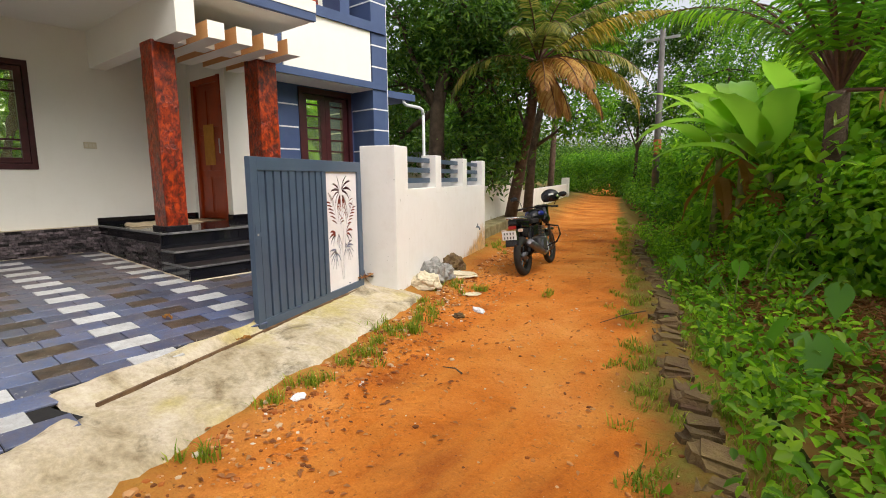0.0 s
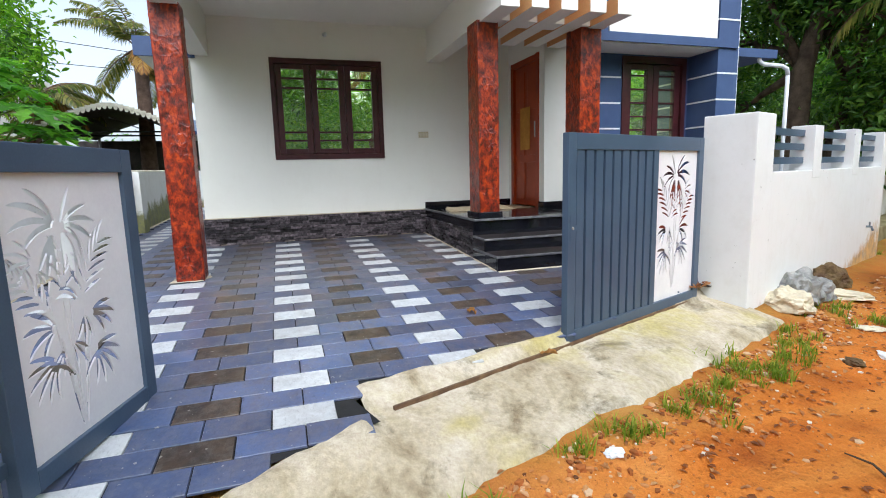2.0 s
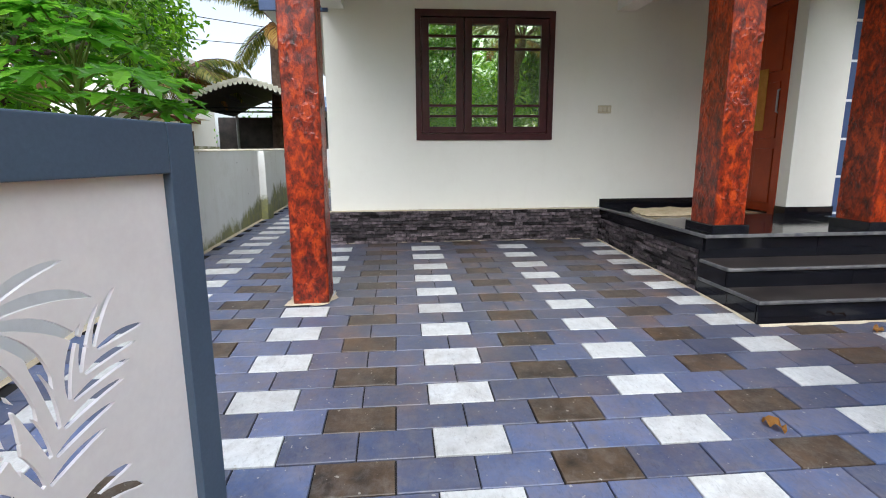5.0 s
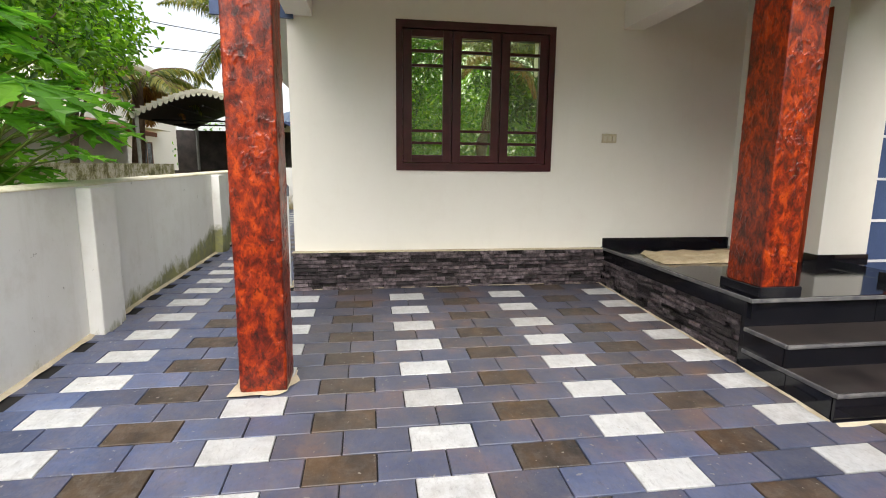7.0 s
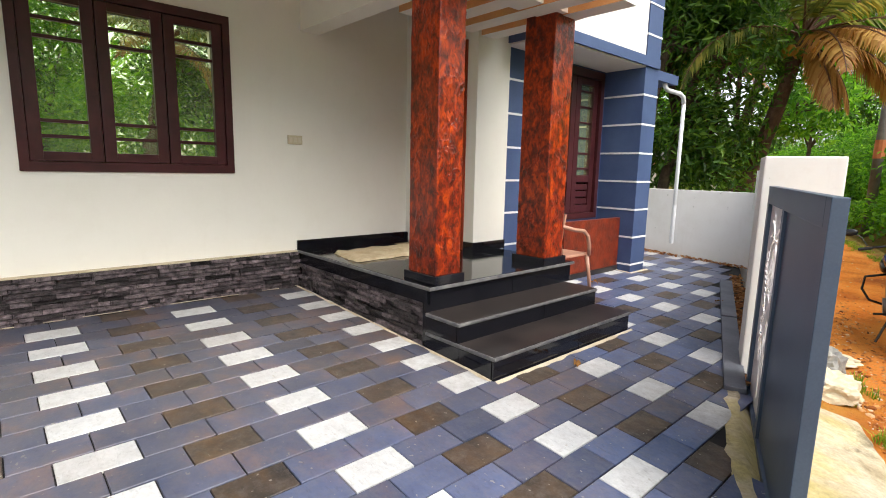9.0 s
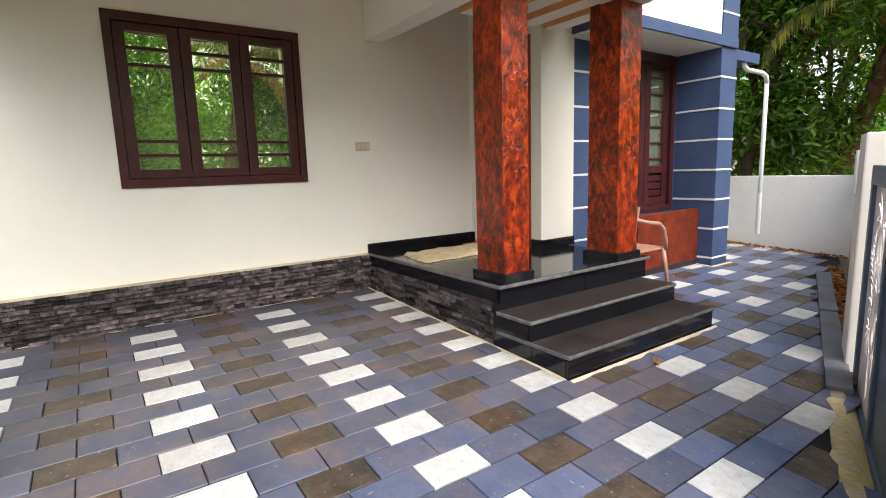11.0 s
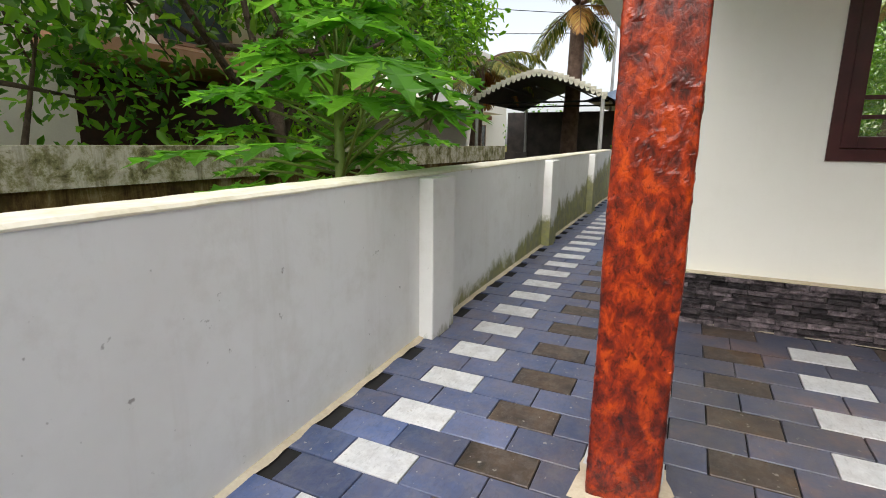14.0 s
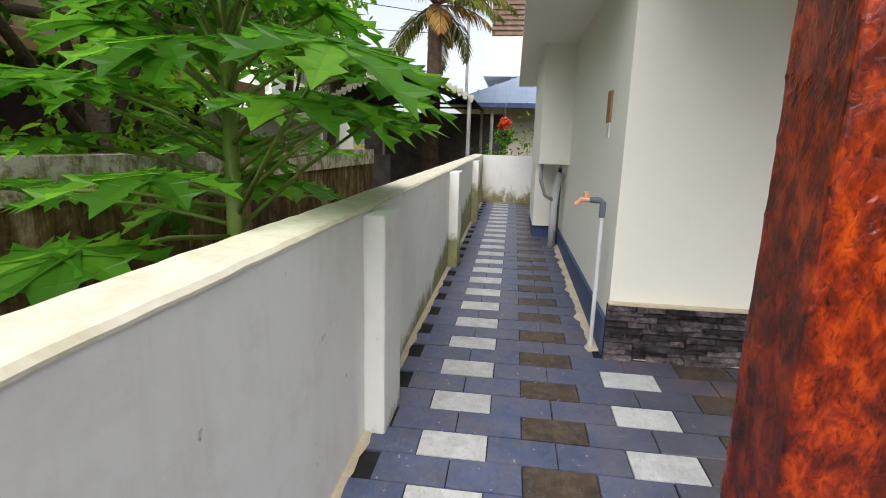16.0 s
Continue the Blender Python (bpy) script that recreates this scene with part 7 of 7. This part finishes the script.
lumpy_sheet("sand_patch", "thin heap of beige sand spread on the porch floor", "sand", [(-7.55, 2.62, 0.93), (-7.02, 2.56, 0.93), (-7.05, 3.5, 0.93), (-7.6, 3.6, 0.93)], 24, 0.035,
            mottled("beige_sand", (0.42, 0.33, 0.20), (0.54, 0.45, 0.30), 12, 90, 0.95, bumpy=0.5), 2)
lumpy_sheet("doormat", "worn brown doormat before the front door", "doormat", [(-7.75, 3.5, 0.93), (-7.1, 3.5, 0.93), (-7.1, 3.82, 0.93), (-7.75, 3.82, 0.93)], 14, 0.008,
            mottled("brown_mat", (0.18, 0.12, 0.06), (0.27, 0.19, 0.10), 12, 90, 0.95, bumpy=0.5), 5)
bm = boxes((-0.065, 0.065, 0, 1.70, -0.16, 0.022), (-0.065, 0.065, 1.715, 3.35, -0.16, 0.030), bevel=0.008)
bm.transform(FM @ Matrix.Translation((-0.495, -0.45, 0.385)) @ Matrix.Rotation(radians(1.3), 4, "X"))
structure("inner_kerb", bm, TIMBER, "grey-blue kerb slab lying inside the gate", "kerb")

# rubbish by the wall
BAG = mottled("cloth_bag", (0.55, 0.48, 0.34), (0.74, 0.66, 0.48), 8, 50, 0.6)
BAG_GREY = mottled("grey_bag", (0.16, 0.16, 0.16), (0.38, 0.37, 0.34), 9, 50, 0.5)


def crumple(name, label, category, u, v, size, material, seed):
    bm = bmesh.new()
    bmesh.ops.create_icosphere(bm, subdivisions=4, radius=1)
    for q in bm.verts:
        d = q.co.normalized()
        k = 1 + 0.35 * noise.noise(d * 2.2 + Vector((seed, 0, 0))) + 0.22 * abs(noise.noise(d * 5 + Vector((0, seed, 0)))) + 0.1 * noise.noise(d * 12)
        q.co = Vector((d.x * size[0] * k, d.y * size[1] * k, max(d.z * k, -0.35) * size[2]))
    p = FM @ Vector((u, v, 0))
    ob = tagged(link(name, bm, material), label, category)
    ob.matrix_world = pose(p.x, p.y, ground_z(u, v) + size[2] * 0.32, 0, 0, seed * 40)
    return ob


crumple("rubbish_bag", "crumpled grey cement bag dumped by the wall", "bag", 0.13, 0.85, (0.17, 0.20, 0.21), BAG_GREY, 1)
crumple("rubbish_bag", "torn cream plastic sack dumped by the wall", "bag", 0.17, 0.48, (0.17, 0.18, 0.13), BAG, 2)
crumple("rubbish_bag", "flattened cream plastic sheet on the verge", "bag", 0.30, 1.45, (0.16, 0.26, 0.05), BAG, 3)
crumple("rubbish_bag", "black and white torn bag dumped by the wall", "bag", 0.20, 1.05, (0.13, 0.15, 0.15), BAG_GREY, 4)
crumple("boulder", "round brown laterite stone by the wall", "stone", 0.13, 1.75, (0.16, 0.2, 0.16), LATERITE, 5)
crumple("rubble", "white plaster fragment lying on the lane", "stone", 0.98, 0.0, (0.05, 0.12, 0.025), GROOVE, 6)
crumple("rubble", "grey brick fragment lying on the lane", "stone", 0.85, -0.35, (0.05, 0.06, 0.035), LATERITE, 7)
crumple("rubble", "white plastic scrap lying on the lane", "stone", 0.72, 0.62, (0.06, 0.12, 0.02), BAG, 8)
crumple("rubble", "pale stone chip lying on the lane", "stone", 0.50, -2.75, (0.035, 0.05, 0.02), GROOVE, 9)
t = thing("wall_tap", "small dark tap at the foot of the roadside wall", "tap")
part("body", tube([fm(-0.02, 3.55, 0.62), fm(0.05, 3.55, 0.62), fm(0.07, 3.55, 0.57)], 0.014, 8), PIPE_DARK, t)
part("riser", tube([fm(0.03, 3.55, 0.62), fm(0.03, 3.55, 0.68)], 0.01, 8), PIPE_DARK, t)
for i, (x, y, tw) in enumerate(((-4.3, 1.75, 20), (-6.0, 4.6, 70), (-5.1, 3.1, 130), (-5.2, 5.8, 10), (-3.4, 1.9, 60), (-6.4, 5.3, 15))):
    bm = bmesh.new()
    blade_leaf(bm, (0, 0, 0.012), 0, 0.2, 0.11, 0.05, 0.5, np.random.default_rng(i), 6)
    ob = tagged(link("fallen_leaf", bm, LEAF_DRY), "dry brown leaf fallen on the paving", "leaf", group="fallen leaves")
    ob.matrix_world = pose(x, y, yard_z(x), 0, 0, tw)
t = thing("twig", "thin dry twig lying across the lane", "twig")
for a, b in (((2.75, 0.35), (2.3, -0.1)), ((1.35, -1.9), (1.15, -1.75)),):
    p, q = at(*a), at(*b)
    part("stick", tube([(p[0], p[1], ground_z(*a) + 0.03), ((p[0] + q[0]) / 2 + 0.03, (p[1] + q[1]) / 2, ground_z(*a) + 0.04), (q[0], q[1], ground_z(*b) + 0.01)], 0.008, 5, 0.004), BARK, t)


# ---- motorcycle ----
def motorcycle(m):
    t = thing("motorcycle", "black and blue commuter motorcycle parked on the lane", "motorcycle", m)
    RUB = mottled("tyre_rubber", (0.012, 0.012, 0.012), (0.03, 0.026, 0.022), 9, 60, 0.85)
    BLK = mottled("black_gloss", (0.006, 0.006, 0.008), (0.012, 0.012, 0.015), 4, 60, 0.18, bumpy=0)
    BLU = mottled("blue_gloss", (0.012, 0.02, 0.14), (0.02, 0.03, 0.2), 4, 60, 0.2, bumpy=0)
    ENG = mottled("engine_alloy", (0.10, 0.10, 0.11), (0.22, 0.22, 0.23), 9, 60, 0.4, metal=0.7)
    CHR = mottled("silver_alloy", (0.45, 0.45, 0.46), (0.55, 0.55, 0.56), 5, 60, 0.25, metal=0.8)
    RED = mottled("red_lens", (0.30, 0.01, 0.01), (0.4, 0.02, 0.015), 5, 60, 0.2)
    CLEAR = mottled("pale_lens", (0.55, 0.42, 0.34), (0.65, 0.52, 0.44), 5, 60, 0.2)
    PLATE = mottled("plate_white", (0.7, 0.7, 0.7), (0.78, 0.78, 0.78), 5, 60, 0.4)

    def wheel(y, r, w):
        bm = bmesh.new()
        n, k = 36, 10
        ring = [[bm.verts.new(((w * math.cos(b)), y + (r - w + w * 1.1 * math.sin(b)) * math.cos(a), r + (r - w + w * 1.1 * math.sin(b)) * math.sin(a))) for b in [2 * math.pi * j / k for j in range(k)]] for a in [2 * math.pi * i / n for i in range(n)]]
        for i in range(n):
            for j in range(k):
                bm.faces.new((ring[i][j], ring[(i + 1) % n][j], ring[(i + 1) % n][(j + 1) % k], ring[i][(j + 1) % k]))
        w_ = part("tyre", bm, RUB, t, smooth=True)
        bm = bmesh.new()
        pts = [(0, y + (r - 2 * w - 0.005) * math.cos(a), r + (r - 2 * w - 0.005) * math.sin(a)) for a in [2 * math.pi * i / 30 for i in range(31)]]
        bm_tube(bm, pts, 0.022, 6)
        part("rim", bm, BLK, w_, smooth=True)
        for i in range(6):
            a = i * math.pi / 3
            part("spoke", tube([(0, y, r), (0.0, y + (r - 2 * w) * math.cos(a), r + (r - 2 * w) * math.sin(a))], 0.016, 6), BLK, w_)
        part("hub", tube([(-0.07, y, r), (0.07, y, r)], 0.06, 14), ENG, w_, smooth=True)

    wheel(0, 0.30, 0.055)
    wheel(1.33, 0.295, 0.045)
    bm = bmesh.new()
    bmesh.ops.create_icosphere(bm, subdivisions=3, radius=1, matrix=Matrix.Translation((0, 0.78, 0.86)) @ Matrix.Diagonal((0.15, 0.27, 0.13, 1)))
    tank = part("fuel_tank", bm, BLK, t, "black and blue fuel tank", smooth=True)
    for s in (-1, 1):
        bm = bmesh.new()
        bmesh.ops.create_icosphere(bm, subdivisions=2, radius=1, matrix=Matrix.Translation((s * 0.10, 0.78, 0.90)) @ Matrix.Diagonal((0.055, 0.17, 0.06, 1)))
        part("tank_stripe", bm, BLU, tank, "blue tank flash", smooth=True)
        bm = bmesh.new()
        bmesh.ops.create_icosphere(bm, subdivisions=2, radius=1, matrix=Matrix.Translation((s * 0.13, 0.93, 0.80)) @ Matrix.Diagonal((0.05, 0.16, 0.09, 1)))
        part("tank_scoop", bm, BLK, tank, smooth=True)
    part("seat", boxes((-0.12, 0.12, 0.28, 0.60, 0.77, 0.84), bevel=0.03), RUB, t)
    part("pillion_seat", boxes((-0.10, 0.10, -0.04, 0.30, 0.82, 0.90), bevel=0.03), RUB, t)
    bm = boxes((-0.11, 0.11, -0.30, 0.15, 0.74, 0.83), bevel=0.025)
    for v in bm.verts:
        if v.co.y < -0.15:
            v.co.x *= 0.65
            v.co.z += 0.05
    tail = part("tail_cowl", bm, BLK, t)
    part("tail_lamp", boxes((-0.06, 0.06, -0.335, -0.30, 0.74, 0.79), bevel=0.008), RED, tail, "red tail lamp")
    part("grab_rail", tube([(-0.12, 0.02, 0.86), (-0.12, -0.22, 0.90), (-0.06, -0.33, 0.91), (0.06, -0.33, 0.91), (0.12, -0.22, 0.90), (0.12, 0.02, 0.86)], 0.013, 8), CHR, t, "silver grab rail", smooth=True)
    mg = boxes((-0.075, 0.075, -0.42, -0.26, 0.50, 0.72), bevel=0.01)
    for v in mg.verts:
        if v.co.z < 0.6:
            v.co.y -= 0.06
    mg = part("rear_mudguard", mg, BLK, t)
    pl = part("number_plate", boxes((-0.11, 0.11, -0.475, -0.465, 0.60, 0.73), bevel=0.003), PLATE, mg, "white number plate with dark characters")
    for i in range(4):
        for z in (0.675, 0.615):
            part("character_bar", boxes((-0.080 + 0.046 * i, -0.064 + 0.046 * i, -0.478, -0.4755, z, z + 0.032)), BLK, mg)
    for s in (-1, 1):
        part("indicator", boxes((s * 0.13 - 0.035, s * 0.13 + 0.035, -0.36, -0.31, 0.70, 0.745), bevel=0.012), CLEAR, t, "pale indicator lens")
    part("engine", boxes((-0.13, 0.13, 0.50, 0.88, 0.27, 0.52), bevel=0.04), ENG, t)
    cyl = bmesh.new()
    for i in range(7):
        bm_box(cyl, -0.09, 0.09, 0.74, 0.92, 0.50 + 0.03 * i, 0.515 + 0.03 * i)
    part("cylinder_fins", cyl, ENG, t)
    for s in (-1, 1):
        part("crankcase_cover", tube([(s * 0.13, 0.66, 0.38), (s * 0.165, 0.66, 0.38)], 0.10, 18), ENG, t)
        part("swingarm", tube([(s * 0.09, 0.45, 0.38), (s * 0.09, 0.0, 0.30)], 0.022, 8), BLK, t)
        part("shock", tube([(s * 0.11, 0.05, 0.36), (s * 0.10, 0.18, 0.74)], 0.03, 10), BLK, t)
        part("footpeg", tube([(s * 0.12, 0.52, 0.33), (s * 0.25, 0.50, 0.33)], 0.014, 6), RUB, t)
        part("fork", tube([(s * 0.085, 1.33, 0.295), (s * 0.085, 1.02, 0.98)], 0.024, 8), ENG, t, smooth=True)
        part("mirror_stem", tube([(s * 0.28, 0.96, 1.02), (s * 0.33, 1.0, 1.12), (s * 0.40, 0.99, 1.17)], 0.007, 6), BLK, t)
        bm = bmesh.new()
        bmesh.ops.create_icosphere(bm, subdivisions=2, radius=1, matrix=Matrix.Translation((s * 0.43, 0.99, 1.18)) @ Matrix.Diagonal((0.075, 0.02, 0.045, 1)))
        part("mirror", bm, BLK, t, smooth=True)
        part("grip", tube([(s * 0.24, 0.94, 1.0), (s * 0.36, 0.90, 0.99)], 0.018, 8), RUB, t)
        part("crash_guard", tube([(s * 0.10, 0.95, 0.70), (s * 0.30, 1.0, 0.66), (s * 0.33, 0.98, 0.52), (s * 0.27, 0.93, 0.40), (s * 0.10, 0.90, 0.34)], 0.014, 8), BLK, t, smooth=True)
        part("tail_frame", tube([(s * 0.10, 0.40, 0.70), (s * 0.10, -0.2, 0.78)], 0.016, 6), BLK, t)
    part("handlebar", tube([(-0.30, 0.92, 1.0), (-0.12, 1.0, 1.01), (0.12, 1.0, 1.01), (0.30, 0.92, 1.0)], 0.013, 8), BLK, t, smooth=True)
    part("frame_spine", tube([(0, 1.04, 0.90), (0, 0.70, 0.74), (0, 0.35, 0.68), (0, 0.42, 0.36)], 0.03, 8), BLK, t)
    part("down_tube", tube([(0, 1.06, 0.88), (0, 0.96, 0.55), (0, 0.90, 0.32)], 0.022, 8), BLK, t)
    part("headlamp_cowl", boxes((-0.11, 0.11, 1.06, 1.20, 0.84, 1.04), bevel=0.04), BLK, t)
    part("front_mudguard", boxes((-0.055, 0.055, 1.12, 1.56, 0.57, 0.615), bevel=0.015), BLK, t)
    part("side_panel", boxes((-0.125, 0.125, 0.22, 0.52, 0.56, 0.74), bevel=0.03), BLK, t)
    ex = part("exhaust", tube([(0.16, 0.48, 0.30), (0.19, 0.2, 0.38), (0.20, -0.18, 0.52)], 0.05, 12, 0.06), ENG, t, "grey silencer", smooth=True)
    part("exhaust_tip", tube([(0.20, -0.16, 0.515), (0.201, -0.20, 0.53)], 0.035, 10), CHR, ex)
    part("header_pipe", tube([(0.05, 0.93, 0.55), (0.08, 1.03, 0.45), (0.10, 0.98, 0.26), (0.15, 0.6, 0.25), (0.16, 0.46, 0.30)], 0.02, 8), CHR, t, "chrome header pipe", smooth=True)
    part("side_stand", tube([(-0.12, 0.50, 0.28), (-0.24, 0.42, 0.03)], 0.012, 6), BLK, t)
    part("chain_guard", boxes((-0.13, -0.10, 0.02, 0.45, 0.36, 0.42), bevel=0.01), BLK, t)
    return t


bx, by = -3.72, 6.80
bike_m = Matrix.Translation((bx, by, ground_z(across(bx, by), along(bx, by)) - 0.005)) @ Matrix.Rotation(radians(10), 4, "Z") @ Matrix.Rotation(radians(-7), 4, "Y")
motorcycle(bike_m)
HELM = mottled("helmet_black", (0.008, 0.008, 0.010), (0.014, 0.014, 0.016), 4, 60, 0.15, bumpy=0)
t = thing("helmet", "black crash helmet with white marks hung on the handlebar", "helmet", bike_m @ Matrix.Translation((0.22, 0.98, 1.16)) @ Matrix.Rotation(radians(-60), 4, "Z"))
bm = bmesh.new()
bmesh.ops.create_icosphere(bm, subdivisions=3, radius=1, matrix=Matrix.Diagonal((0.125, 0.155, 0.125, 1)))
for v in bm.verts:
    v.co.z = max(v.co.z, -0.085)
part("shell", bm, HELM, t, smooth=True)
bm = bmesh.new()
bmesh.ops.create_icosphere(bm, subdivisions=3, radius=1, matrix=Matrix.Translation((0, 0.03, 0.0)) @ Matrix.Diagonal((0.115, 0.145, 0.06, 1)))
part("visor", bm, GLASS, t, "dark reflecting visor", smooth=True)
for s in (-1, 1):
    part("mark", boxes((s * 0.118, s * 0.126, -0.05, 0.03, 0.02, 0.05), bevel=0.002), GROOVE, t, "white mark")


# ---- paving tiles ----
TW, TR, TH = 0.31, 0.188, 0.012
TX0, TY0 = -5.502, 0.30


def tile_mesh(name, material):
    bm = boxes((0.003, TR - 0.003, 0.003, TW - 0.003, -TH, 0.0), bevel=0)
    top = [e for e in bm.edges if e.verts[0].co.z > -0.001 and e.verts[1].co.z > -0.001]
    bmesh.ops.bevel(bm, geom=top, offset=0.003, segments=1, affect="EDGES")
    me = bpy.data.meshes.new(name)
    bm.to_mesh(me)
    bm.free()
    me.materials.append(material)
    return me


def lay_tiles():
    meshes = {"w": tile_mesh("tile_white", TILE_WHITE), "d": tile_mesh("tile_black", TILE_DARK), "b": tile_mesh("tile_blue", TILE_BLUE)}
    rnd = random.Random(11)
    rest = {k: bmesh.new() for k in meshes}
    count = 0
    near = []
    for i in range(-55, 15):
        x = TX0 + TR * i
        xc = x + TR / 2
        for j in range(-8, 26):
            y = TY0 + TW * j + (TW / 2 if i % 2 else 0)
            yc = y + TW / 2
            if yc < SW + 0.02 or yc > 8.1:
                continue
            if xc < -8.0 and yc > -0.5:
                continue
            if -8.0 < xc < -5.4 and PY0 + 0.1 < yc < PY1 - 0.1 or xc < -6.95 and 2.5 < yc < 6.6:
                continue
            u, v = across(xc, yc), along(xc, yc)
            if (v < -0.1 and u > apron_inner(v) + 0.05) or (v >= -0.1 and u > -0.53):
                continue
            if i % 2 == 0:
                kind = "w" if j % 3 == 0 else "b"
            else:
                kind = "d" if j % 3 == 1 else "b"
            near.append(((abs(xc + 4.9) + abs(yc - 0.5) * 0.8), kind, x, y, xc))
    near.sort(key=lambda r: r[0])
    for k, (_, kind, x, y, xc) in enumerate(near):
        slope = math.atan2(yard_z(x) - yard_z(x + TR), TR)
        m = Matrix.Translation((x, y, yard_z(x) + rnd.uniform(-0.002, 0.002))) @ Matrix.Rotation(slope, 4, "Y") @ Matrix.Rotation(radians(rnd.uniform(-0.25, 0.25)), 4, "Z")
        if k < 300:
            ob = new("tile", meshes[kind])
            ob.matrix_world = m
            ob.parent = YARD
        else:
            bm_box(rest[kind], 0.003, TR - 0.003, 0.003, TW - 0.003, -TH, 0, m=m)
    for kind, bm in rest.items():
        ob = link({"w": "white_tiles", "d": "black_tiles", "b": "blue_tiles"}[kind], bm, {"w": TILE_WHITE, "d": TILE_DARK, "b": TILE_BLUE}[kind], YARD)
        ob["kind"] = "stuff"


lay_tiles()
